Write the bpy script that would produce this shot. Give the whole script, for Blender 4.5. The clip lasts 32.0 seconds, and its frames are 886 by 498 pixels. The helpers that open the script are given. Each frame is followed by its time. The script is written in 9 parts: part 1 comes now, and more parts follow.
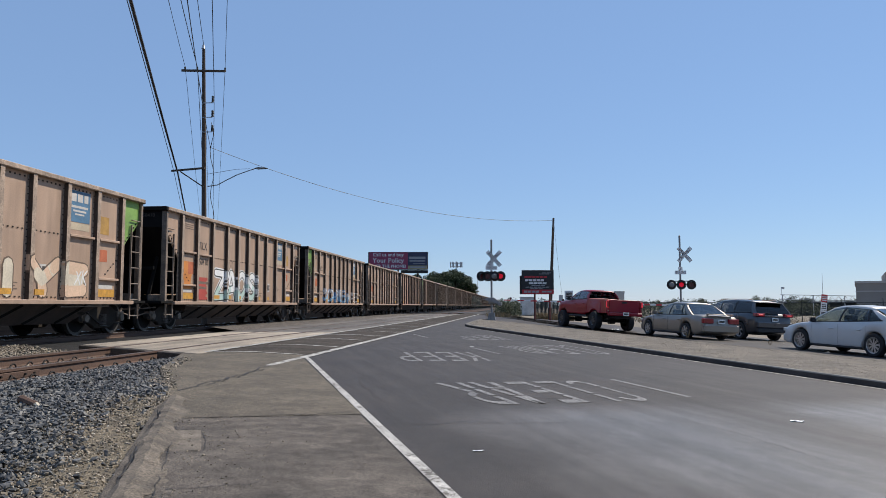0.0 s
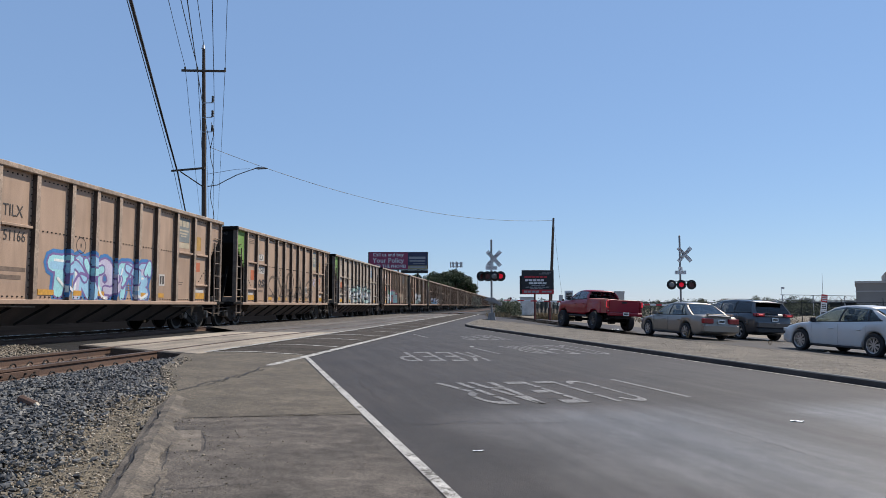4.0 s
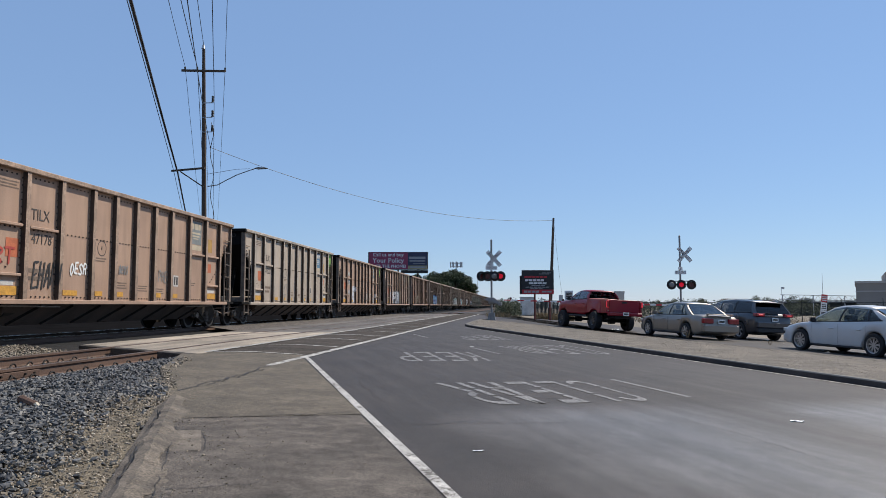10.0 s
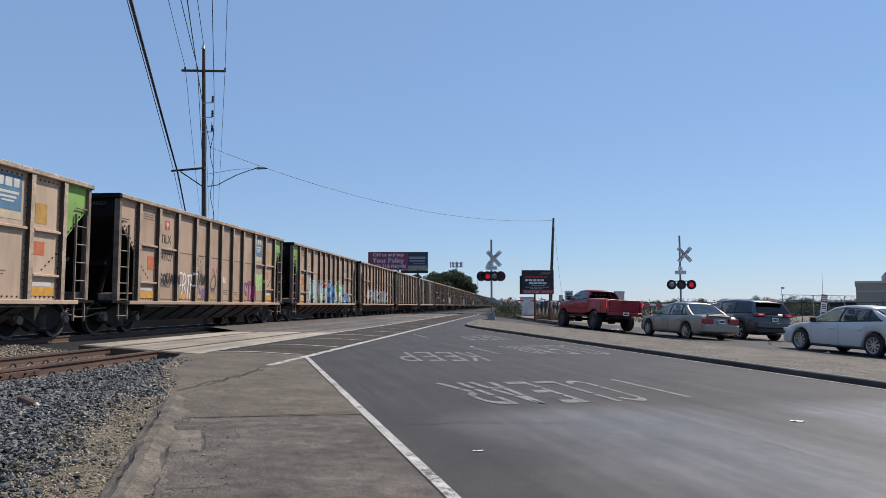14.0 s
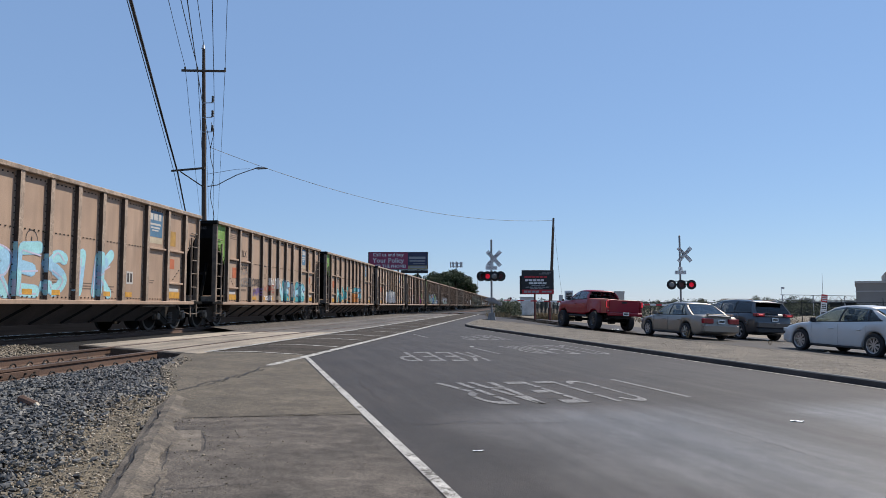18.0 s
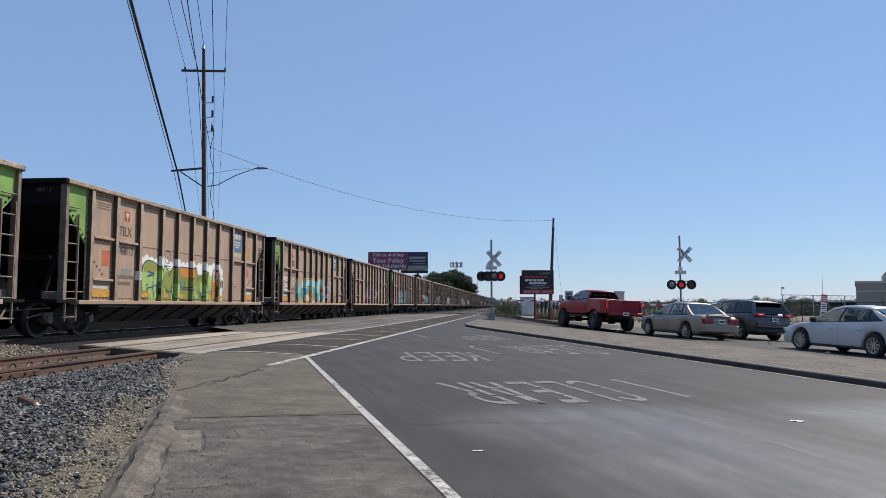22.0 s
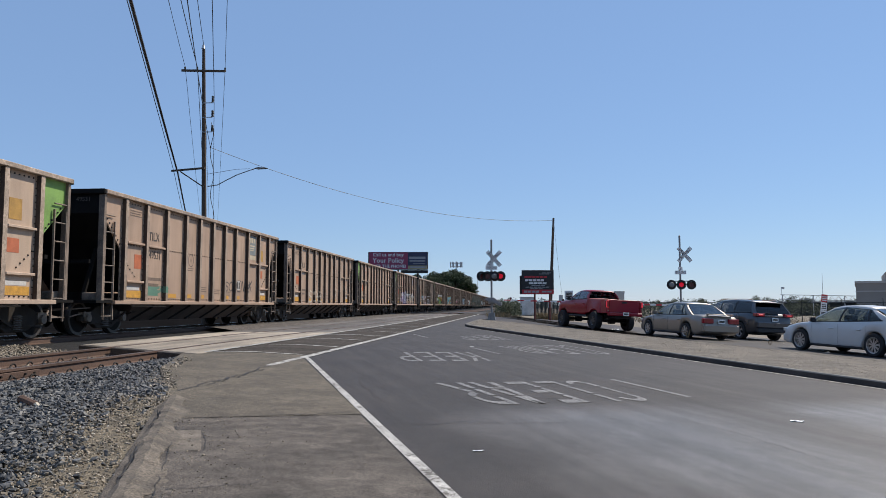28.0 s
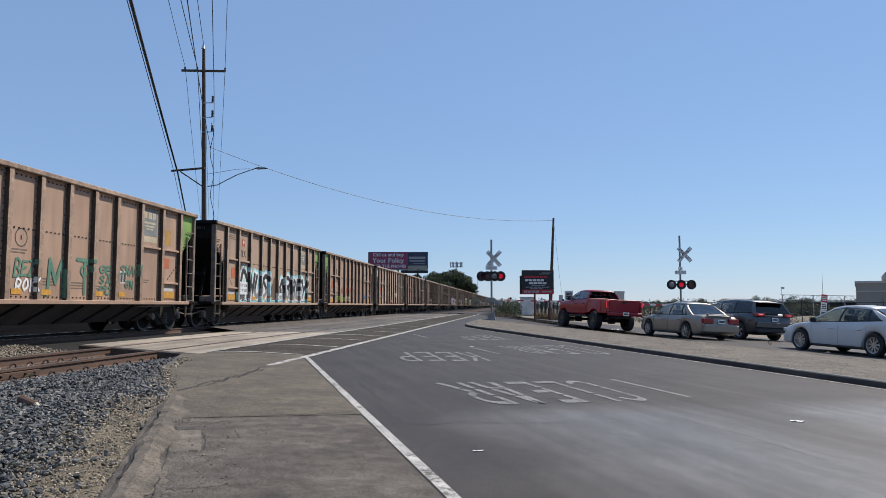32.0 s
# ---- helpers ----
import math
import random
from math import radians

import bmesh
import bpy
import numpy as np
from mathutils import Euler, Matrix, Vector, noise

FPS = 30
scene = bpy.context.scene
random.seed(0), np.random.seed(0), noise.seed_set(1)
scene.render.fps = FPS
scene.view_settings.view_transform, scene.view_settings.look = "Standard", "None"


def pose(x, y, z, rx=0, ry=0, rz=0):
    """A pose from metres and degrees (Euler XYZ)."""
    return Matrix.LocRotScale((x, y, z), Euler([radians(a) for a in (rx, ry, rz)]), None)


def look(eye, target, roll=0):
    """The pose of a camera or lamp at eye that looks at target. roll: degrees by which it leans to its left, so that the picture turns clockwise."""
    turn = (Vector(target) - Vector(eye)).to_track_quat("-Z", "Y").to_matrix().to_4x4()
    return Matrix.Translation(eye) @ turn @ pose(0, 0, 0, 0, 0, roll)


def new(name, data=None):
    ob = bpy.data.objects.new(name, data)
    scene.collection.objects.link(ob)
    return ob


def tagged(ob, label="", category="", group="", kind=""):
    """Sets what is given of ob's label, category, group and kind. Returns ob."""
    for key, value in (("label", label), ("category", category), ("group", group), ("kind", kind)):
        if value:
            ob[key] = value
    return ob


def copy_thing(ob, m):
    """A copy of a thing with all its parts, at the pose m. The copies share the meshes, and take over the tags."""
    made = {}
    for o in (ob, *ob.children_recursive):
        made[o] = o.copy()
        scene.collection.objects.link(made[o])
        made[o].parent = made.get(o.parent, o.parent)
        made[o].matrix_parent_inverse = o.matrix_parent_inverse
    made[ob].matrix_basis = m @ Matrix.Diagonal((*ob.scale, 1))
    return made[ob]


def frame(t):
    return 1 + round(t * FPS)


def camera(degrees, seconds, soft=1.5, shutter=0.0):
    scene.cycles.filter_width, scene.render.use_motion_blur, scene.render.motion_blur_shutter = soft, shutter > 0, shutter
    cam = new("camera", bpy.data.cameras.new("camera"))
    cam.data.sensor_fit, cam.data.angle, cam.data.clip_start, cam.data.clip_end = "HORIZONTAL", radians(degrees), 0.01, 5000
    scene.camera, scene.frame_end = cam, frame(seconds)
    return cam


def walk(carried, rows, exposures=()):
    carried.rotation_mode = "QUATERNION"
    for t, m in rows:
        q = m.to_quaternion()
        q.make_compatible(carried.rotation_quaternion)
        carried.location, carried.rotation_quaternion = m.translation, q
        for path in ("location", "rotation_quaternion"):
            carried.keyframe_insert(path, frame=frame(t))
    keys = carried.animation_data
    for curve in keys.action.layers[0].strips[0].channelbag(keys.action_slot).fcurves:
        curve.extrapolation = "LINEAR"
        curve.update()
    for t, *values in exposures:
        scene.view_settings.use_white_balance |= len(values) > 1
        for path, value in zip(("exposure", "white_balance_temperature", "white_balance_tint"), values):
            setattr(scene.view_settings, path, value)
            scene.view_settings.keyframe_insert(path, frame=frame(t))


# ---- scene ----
cam = camera(61.92, 32.0, soft=0.5)
EYE = Vector((0.0, 0.0, 0.80))
CAM_POSE = Matrix.Translation(EYE) @ Euler((radians(90 + 4.375), 0.0, radians(5.707))).to_matrix().to_4x4()
walk(cam, [(0.0, CAM_POSE), (32.0, CAM_POSE)], exposures=[(0.0, 0.0), (32.0, 0.0)])

# ---- world and sun ----
SUN_EL, SUN_AZ = radians(48), radians(50)  # azimuth from the track's +y towards +x
world = bpy.data.worlds.new("clear_sky")
scene.world = world
world.use_nodes = True
wn = world.node_tree.nodes
wl = world.node_tree.links
sky = wn.new("ShaderNodeTexSky")
sky.sky_type = "NISHITA"
sky.sun_disc = False
sky.sun_elevation, sky.sun_rotation = SUN_EL, SUN_AZ
sky.air_density, sky.dust_density, sky.ozone_density = 1.0, 0.0, 4.6
haze = wn.new("ShaderNodeMix")  # the pale blue summer haze that evens out the sky
haze.data_type = "RGBA"
haze.inputs[0].default_value = 0.55
haze.inputs[7].default_value = (2.62, 4.2, 7.25, 1)
wl.new(sky.outputs[0], haze.inputs[6])
wl.new(haze.outputs[2], wn["Background"].inputs[0])
wn["Background"].inputs[1].default_value = 0.110

sun = new("sun", bpy.data.lights.new("sun", "SUN"))
sun.data.energy, sun.data.angle, sun.data.color = 5.0, radians(0.53), (1.0, 0.91, 0.79)
SUN_DIR = Vector((math.sin(SUN_AZ) * math.cos(SUN_EL), math.cos(SUN_AZ) * math.cos(SUN_EL), math.sin(SUN_EL)))
sun.matrix_world = look((0, 0, 60), Vector((0, 0, 60)) - SUN_DIR)


# ---- materials ----
def mat(name, col, rough=0.7, metal=0.0, var=0.25, scale=3.0, fine=60.0, bump=0.2, spec=0.5, col2=None, island=0.0, coat=0.0, stretch=(1, 1, 1), objrand=0.0, bumpdist=0.01, rot=0.0, speck=0.0, speck_scale=160.0):
    """Two scales of variation in colour, roughness and relief, at world size."""
    m = bpy.data.materials.new(name)
    m.use_nodes = True
    n, l = m.node_tree.nodes, m.node_tree.links
    b = n["Principled BSDF"]
    geo = n.new("ShaderNodeTexCoord")
    mp = n.new("ShaderNodeMapping")
    mp.inputs["Scale"].default_value = stretch
    mp.inputs["Rotation"].default_value = (0, 0, radians(rot))
    l.new(geo.outputs["Object"], mp.inputs[0])
    big, small = n.new("ShaderNodeTexNoise"), n.new("ShaderNodeTexNoise")
    big.inputs["Scale"].default_value, big.inputs["Detail"].default_value = scale, 5
    small.inputs["Scale"].default_value, small.inputs["Detail"].default_value = fine, 3
    l.new(mp.outputs[0], big.inputs[0]), l.new(geo.outputs["Object"], small.inputs[0])
    c2 = col2 or tuple(c * (1 - var) for c in col)
    ramp = n.new("ShaderNodeValToRGB")
    ramp.color_ramp.elements[0].position, ramp.color_ramp.elements[1].position = 0.36, 0.64
    ramp.color_ramp.elements[0].color, ramp.color_ramp.elements[1].color = (*c2, 1), (*col, 1)
    l.new(big.outputs[0], ramp.inputs[0])
    mul = n.new("ShaderNodeMix")
    mul.data_type, mul.blend_type = "RGBA", "MULTIPLY"
    mul.inputs[0].default_value = 1.0
    fr = n.new("ShaderNodeMapRange")
    fr.inputs[1].default_value, fr.inputs[2].default_value = 0.3, 0.7
    fr.inputs[3].default_value, fr.inputs[4].default_value = 1 - var * 0.7, 1 + var * 0.5
    l.new(small.outputs[0], fr.inputs[0])
    l.new(ramp.outputs[0], mul.inputs[6]), l.new(fr.outputs[0], mul.inputs[7])
    out = mul.outputs[2]
    if island or objrand:
        src = n.new("ShaderNodeNewGeometry").outputs["Random Per Island"] if island else n.new("ShaderNodeObjectInfo").outputs["Random"]
        r2 = n.new("ShaderNodeMapRange")
        amount = island or objrand
        r2.inputs[3].default_value, r2.inputs[4].default_value = 1 - amount, 1 + amount
        l.new(src, r2.inputs[0])
        m2 = n.new("ShaderNodeMix")
        m2.data_type, m2.blend_type = "RGBA", "MULTIPLY"
        m2.inputs[0].default_value = 1.0
        l.new(out, m2.inputs[6]), l.new(r2.outputs[0], m2.inputs[7])
        out = m2.outputs[2]
    if speck:
        # loose aggregate: pale and dark grains, and mid-sized blotches
        vo, mid = n.new("ShaderNodeTexVoronoi"), n.new("ShaderNodeTexNoise")
        vo.inputs["Scale"].default_value = speck_scale
        mid.inputs["Scale"].default_value, mid.inputs["Detail"].default_value = 7.0, 6
        l.new(geo.outputs["Object"], vo.inputs["Vector"]), l.new(geo.outputs["Object"], mid.inputs[0])
        sep = n.new("ShaderNodeSeparateColor")
        l.new(vo.outputs["Color"], sep.inputs[0])
        for src, lo, hi, a, c in ((sep.outputs[0], 0.0, 1.0, 1 - speck, 1 + speck), (mid.outputs[0], 0.3, 0.7, 1 - speck * 0.45, 1 + speck * 0.35)):
            r3 = n.new("ShaderNodeMapRange")
            r3.inputs[1].default_value, r3.inputs[2].default_value, r3.inputs[3].default_value, r3.inputs[4].default_value = lo, hi, a, c
            m3 = n.new("ShaderNodeMix")
            m3.data_type, m3.blend_type = "RGBA", "MULTIPLY"
            m3.inputs[0].default_value = 1.0
            l.new(src, r3.inputs[0]), l.new(out, m3.inputs[6]), l.new(r3.outputs[0], m3.inputs[7])
            out = m3.outputs[2]
    l.new(out, b.inputs["Base Color"])
    rr = n.new("ShaderNodeMapRange")
    rr.inputs[3].default_value, rr.inputs[4].default_value = max(0.03, rough - 0.1), min(1, rough + 0.1)
    l.new(big.outputs[0], rr.inputs[0]), l.new(rr.outputs[0], b.inputs["Roughness"])
    b.inputs["Metallic"].default_value = metal
    b.inputs["Specular IOR Level"].default_value = spec
    b.inputs["Coat Weight"].default_value = coat
    b.inputs["Coat Roughness"].default_value = 0.05
    if bump:
        bp = n.new("ShaderNodeBump")
        bp.inputs["Strength"].default_value, bp.inputs["Distance"].default_value = bump, bumpdist
        l.new(small.outputs[0], bp.inputs["Height"]), l.new(bp.outputs[0], b.inputs["Normal"])
    return m

def road_asphalt():
    """Asphalt of two ages: brownish worn paving, and below a seam a greyer one whose wheel-lane sheen is painted in as
    lighter colour and lower roughness.
    """
    m = bpy.data.materials.new("worn_asphalt")
    m.use_nodes = True
    n, l = m.node_tree.nodes, m.node_tree.links
    b = n["Principled BSDF"]
    co, sp = n.new("ShaderNodeTexCoord"), n.new("ShaderNodeSeparateXYZ")
    l.new(co.outputs["Object"], sp.inputs[0])

    def noise(scale, detail, stretch=(1, 1, 1), rot=0.0):
        t, mp = n.new("ShaderNodeTexNoise"), n.new("ShaderNodeMapping")
        mp.vector_type = "TEXTURE"
        mp.inputs["Scale"].default_value = stretch
        mp.inputs["Rotation"].default_value = (0, 0, radians(rot))
        t.inputs["Scale"].default_value, t.inputs["Detail"].default_value = scale, detail
        l.new(co.outputs["Object"], mp.inputs[0]), l.new(mp.outputs[0], t.inputs[0])
        return t.outputs[0]

    def math_node(op, a, c, third=None):
        t = n.new("ShaderNodeMath")
        t.operation = op
        for i, v in enumerate((a, c, third)):
            if v is None:
                continue
            if isinstance(v, (int, float)):
                t.inputs[i].default_value = v
            else:
                l.new(v, t.inputs[i])
        return t.outputs[0]

    def ramped(src, lo, hi, a, c):
        t = n.new("ShaderNodeMapRange")
        t.interpolation_type = "SMOOTHSTEP"
        t.inputs[1].default_value, t.inputs[2].default_value, t.inputs[3].default_value, t.inputs[4].default_value = lo, hi, a, c
        l.new(src, t.inputs[0])
        return t.outputs[0]

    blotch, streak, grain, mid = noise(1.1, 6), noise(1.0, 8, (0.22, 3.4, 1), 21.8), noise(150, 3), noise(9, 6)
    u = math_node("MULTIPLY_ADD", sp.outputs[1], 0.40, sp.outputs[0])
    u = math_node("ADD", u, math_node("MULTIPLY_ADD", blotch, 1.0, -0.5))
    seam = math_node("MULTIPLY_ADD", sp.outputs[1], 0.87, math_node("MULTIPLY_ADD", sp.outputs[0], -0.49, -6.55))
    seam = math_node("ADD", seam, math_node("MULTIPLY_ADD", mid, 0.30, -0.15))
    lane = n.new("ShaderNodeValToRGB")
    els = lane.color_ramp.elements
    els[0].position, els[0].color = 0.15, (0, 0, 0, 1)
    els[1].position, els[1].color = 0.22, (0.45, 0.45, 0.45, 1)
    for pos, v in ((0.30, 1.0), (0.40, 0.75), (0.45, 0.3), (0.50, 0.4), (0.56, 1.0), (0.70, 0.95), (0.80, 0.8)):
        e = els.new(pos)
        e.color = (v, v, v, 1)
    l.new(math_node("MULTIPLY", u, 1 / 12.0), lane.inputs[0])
    paving_sheen = math_node("MULTIPLY", ramped(seam, 0.35, -0.9, 0.0, 1.0), lane.outputs[0])
    paving_sheen = math_node("MULTIPLY", paving_sheen, ramped(streak, 0.25, 0.6, 0.86, 1.0))
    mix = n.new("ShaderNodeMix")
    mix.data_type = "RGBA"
    # the lighter colour is newer paving plus the wheel lanes' painted sheen
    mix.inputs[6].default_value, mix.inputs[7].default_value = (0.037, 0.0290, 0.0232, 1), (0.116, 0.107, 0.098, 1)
    l.new(paving_sheen, mix.inputs[0])
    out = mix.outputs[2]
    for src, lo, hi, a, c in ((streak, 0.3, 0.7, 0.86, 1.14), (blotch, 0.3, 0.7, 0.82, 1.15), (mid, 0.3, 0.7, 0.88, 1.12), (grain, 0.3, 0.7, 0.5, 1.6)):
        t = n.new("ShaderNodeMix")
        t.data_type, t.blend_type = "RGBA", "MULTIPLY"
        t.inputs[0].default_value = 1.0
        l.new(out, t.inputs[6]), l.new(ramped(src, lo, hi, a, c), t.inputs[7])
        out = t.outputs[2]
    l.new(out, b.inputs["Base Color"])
    l.new(math_node("ADD", math_node("MULTIPLY_ADD", paving_sheen, -0.19, 0.66), math_node("MULTIPLY_ADD", streak, -0.1, 0.05)), b.inputs["Roughness"])
    l.new(math_node("MULTIPLY_ADD", paving_sheen, 0.02, 0.42), b.inputs["Specular IOR Level"])
    bp = n.new("ShaderNodeBump")
    bp.inputs["Strength"].default_value, bp.inputs["Distance"].default_value = 0.35, 0.01
    l.new(grain, bp.inputs["Height"]), l.new(bp.outputs[0], b.inputs["Normal"])
    return m


def glow(name, col, strength):
    m = bpy.data.materials.new(name)
    m.use_nodes = True
    b = m.node_tree.nodes["Principled BSDF"]
    b.inputs["Base Color"].default_value = (*col, 1)
    b.inputs["Emission Color"].default_value = (*col, 1)
    b.inputs["Emission Strength"].default_value = strength
    return m


def glass(name, tint=(0.35, 0.4, 0.4)):
    m = bpy.data.materials.new(name)
    m.use_nodes = True
    n, l = m.node_tree.nodes, m.node_tree.links
    tr, gl, mx, fz, pw = n.new("ShaderNodeBsdfTransparent"), n.new("ShaderNodeBsdfGlossy"), n.new("ShaderNodeMixShader"), n.new("ShaderNodeLayerWeight"), n.new("ShaderNodeMath")
    tr.inputs[0].default_value = (*tint, 1)
    gl.inputs["Roughness"].default_value = 0.03
    fz.inputs[0].default_value = 0.5
    pw.operation = "POWER"
    pw.inputs[1].default_value = 2.6
    l.new(fz.outputs["Facing"], pw.inputs[0])
    l.new(pw.outputs[0], mx.inputs[0]), l.new(tr.outputs[0], mx.inputs[1]), l.new(gl.outputs[0], mx.inputs[2])
    l.new(mx.outputs[0], n["Material Output"].inputs[0])
    return m


M_DIRT = mat("dry_dirt", (0.24, 0.20, 0.15), 0.95, var=0.35, scale=0.6, fine=25, bump=0.8, bumpdist=0.03)
M_GRAVEL = mat("median_gravel", (0.205, 0.175, 0.138), 0.95, var=0.4, scale=1.3, fine=60, bump=0.9, bumpdist=0.02, speck=0.55, speck_scale=45)
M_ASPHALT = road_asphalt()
M_ASPHALT_OLD = mat("old_grey_asphalt", (0.138, 0.118, 0.099), 0.9, var=0.40, scale=1.3, fine=230, bump=0.6, bumpdist=0.004, speck=0.75, speck_scale=240, spec=0.3)
M_CONCRETE = mat("crossing_concrete", (0.43, 0.365, 0.285), 0.9, objrand=0.22, var=0.5, scale=1.6, fine=40, bump=0.3, stretch=(1, 0.25, 1))
M_CONCRETE_DARK = mat("tyre_darkened_concrete", (0.165, 0.147, 0.127), 0.9, objrand=0.3, var=0.45, scale=1.6, fine=40, bump=0.3, stretch=(1, 0.25, 1))
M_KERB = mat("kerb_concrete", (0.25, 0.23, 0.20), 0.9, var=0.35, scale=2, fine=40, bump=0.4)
# kerb concrete again, darkened for the side turned from the sun
M_KERBFACE = mat("shaded_kerb_face", (0.085, 0.07, 0.062), 0.9, var=0.4, scale=2, fine=40, bump=0.4)


def worn_paint(name, paint, bare, wear):
    """Road paint flaked and scuffed down to the asphalt in patches."""
    m = mat(name, paint, 0.8, var=0.25, scale=6, fine=80, bump=0.2, speck=0.3, speck_scale=90)
    n, l = m.node_tree.nodes, m.node_tree.links
    b = n["Principled BSDF"]
    src = b.inputs["Base Color"].links[0].from_socket
    co, mix, total = n.new("ShaderNodeTexCoord"), n.new("ShaderNodeMix"), None
    for scale, detail in ((4.0, 8), (38.0, 4)):
        t = n.new("ShaderNodeTexNoise")
        t.inputs["Scale"].default_value, t.inputs["Detail"].default_value, t.inputs["Roughness"].default_value = scale, detail, 0.7
        l.new(co.outputs["Object"], t.inputs[0])
        if total is None:
            total = t.outputs[0]
        else:
            add = n.new("ShaderNodeMath")
            add.operation = "MULTIPLY_ADD"
            add.inputs[1].default_value = 0.6
            l.new(t.outputs[0], add.inputs[0]), l.new(total, add.inputs[2])
            total = add.outputs[0]
    edge = n.new("ShaderNodeMapRange")
    edge.inputs[1].default_value, edge.inputs[2].default_value = 0.8 - wear - 0.05, 0.8 - wear + 0.05
    edge.inputs[3].default_value, edge.inputs[4].default_value = 1.0, 0.0
    l.new(total, edge.inputs[0])
    mix.data_type = "RGBA"
    mix.inputs[6].default_value = (*bare, 1)
    inv = n.new("ShaderNodeMath")
    inv.operation = "SUBTRACT"
    inv.inputs[0].default_value = 1.0
    l.new(edge.outputs[0], inv.inputs[1])
    l.new(inv.outputs[0], mix.inputs[0]), l.new(src, mix.inputs[7])
    l.new(mix.outputs[2], b.inputs["Base Color"])
    return m


M_PAINT = worn_paint("worn_road_paint", (0.50, 0.48, 0.44), (0.10, 0.088, 0.075), 0.055)
M_PAINT_OLD = mat("faded_road_paint", (0.235, 0.225, 0.213), 0.7, var=0.4, scale=5, fine=60, bump=0.2, speck=0.45, speck_scale=50)
M_RAIL = mat("rusty_rail", (0.115, 0.066, 0.045), 0.75, metal=0.1, var=0.35, scale=4, fine=40, bump=0.3, stretch=(1, 0.2, 1))
M_RAILTOP = mat("polished_rail_head", (0.11, 0.075, 0.06), 0.5, metal=0.3, var=0.25, scale=4, fine=60, bump=0.05)
M_RAILSHINE = mat("bright_running_rail", (0.62, 0.63, 0.65), 0.28, metal=0.9, var=0.1, scale=4, fine=60, bump=0.02)
M_TIE = mat("creosoted_timber", (0.085, 0.065, 0.05), 0.9, var=0.4, scale=3, fine=30, bump=0.5)
# near black: this colour holds the shade in the gaps between stones
M_BALLAST = mat("shade_black_ballast_bed", (0.013, 0.0115, 0.0105), 0.95, var=0.55, scale=9, fine=28, bump=1.0, bumpdist=0.05)
M_STONE = mat("ballast_stone", (0.096, 0.094, 0.090), 0.55, var=0.3, scale=8, fine=50, bump=0.3, island=0.75)
M_PEBBLE = mat("tan_pebble", (0.29, 0.243, 0.182), 0.9, var=0.35, scale=8, fine=50, bump=0.4, island=0.5)
M_STEEL = mat("galvanised_steel", (0.50, 0.51, 0.52), 0.5, metal=0.55, var=0.2, scale=3, fine=40, bump=0.1)
M_DIMSTEEL = mat("dull_grey_casting", (0.26, 0.265, 0.27), 0.6, metal=0.2, var=0.3, scale=4, fine=40, bump=0.15)
M_GREYPAINT = mat("grey_painted_steel", (0.42, 0.43, 0.44), 0.6, var=0.2, scale=2, fine=40, bump=0.1)
M_BLACK = mat("matt_black_paint", (0.018, 0.018, 0.02), 0.6, var=0.3, scale=5, fine=50, bump=0.1)
M_RUBBER = mat("black_rubber", (0.02, 0.02, 0.022), 0.8, var=0.3, scale=5, fine=60, bump=0.2)
M_WOODPOLE = mat("weathered_pole_wood", (0.10, 0.07, 0.05), 0.9, var=0.4, scale=2, fine=30, bump=0.5, stretch=(4, 4, 0.3))
M_CABLE = mat("black_cable", (0.025, 0.025, 0.028), 0.6, var=0.2, bump=0)
M_WHITE = mat("white_paint", (0.78, 0.78, 0.76), 0.5, var=0.12, scale=3, fine=40, bump=0.05)
M_SIGNWHITE = mat("white_reflective_sheet", (0.72, 0.73, 0.73), 0.4, var=0.12, scale=3, fine=40, bump=0.02)
M_RED = mat("red_paint", (0.5, 0.02, 0.03), 0.45, var=0.15, scale=3, fine=40, bump=0.03)
M_LAMPRED = glow("lit_red_lens", (0.8, 0.01, 0.04), 0.38)
M_LAMPOFF = mat("dark_red_lens", (0.09, 0.012, 0.016), 0.25, var=0.2, bump=0.05)


# ---- small builders ----
def part(name, bm, material, parent=None, label="", smooth=False):
    me = bpy.data.meshes.new(name)
    bm.normal_update()
    bm.to_mesh(me)
    bm.free()
    for m in (material if isinstance(material, (list, tuple)) else [material]):
        me.materials.append(m)
    if smooth:
        for p in me.polygons:
            p.use_smooth = True
    ob = new(name, me)
    if parent:
        ob.parent = parent
    if label:
        ob["label"] = label
    return ob


def share(name, me, parent, m, label=""):
    """Another object on the same mesh."""
    ob = new(name, me)
    ob.parent = parent
    ob.matrix_basis = m
    if label:
        ob["label"] = label
    return ob


def base(name, m=None, **tags):
    ob = new(name)
    ob.empty_display_size = 0.2
    if m is not None:
        ob.matrix_basis = m
    return tagged(ob, **tags)


def box(bm, x0, x1, y0, y1, z0, z1, m=None, mi=0):
    vs = [bm.verts.new((x, y, z)) for z in (z0, z1) for y in (y0, y1) for x in (x0, x1)]
    fs = [bm.faces.new([vs[i] for i in f]) for f in ((0, 2, 3, 1), (4, 5, 7, 6), (0, 1, 5, 4), (2, 6, 7, 3), (0, 4, 6, 2), (1, 3, 7, 5))]
    for f in fs:
        f.material_index = mi
    if m is not None:
        bmesh.ops.transform(bm, matrix=m, verts=vs)
    return vs


def bevel(bm, width=0.01, seg=1):
    bmesh.ops.bevel(bm, geom=bm.edges[:], offset=width, segments=seg, affect="EDGES", clamp_overlap=True)
    return bm


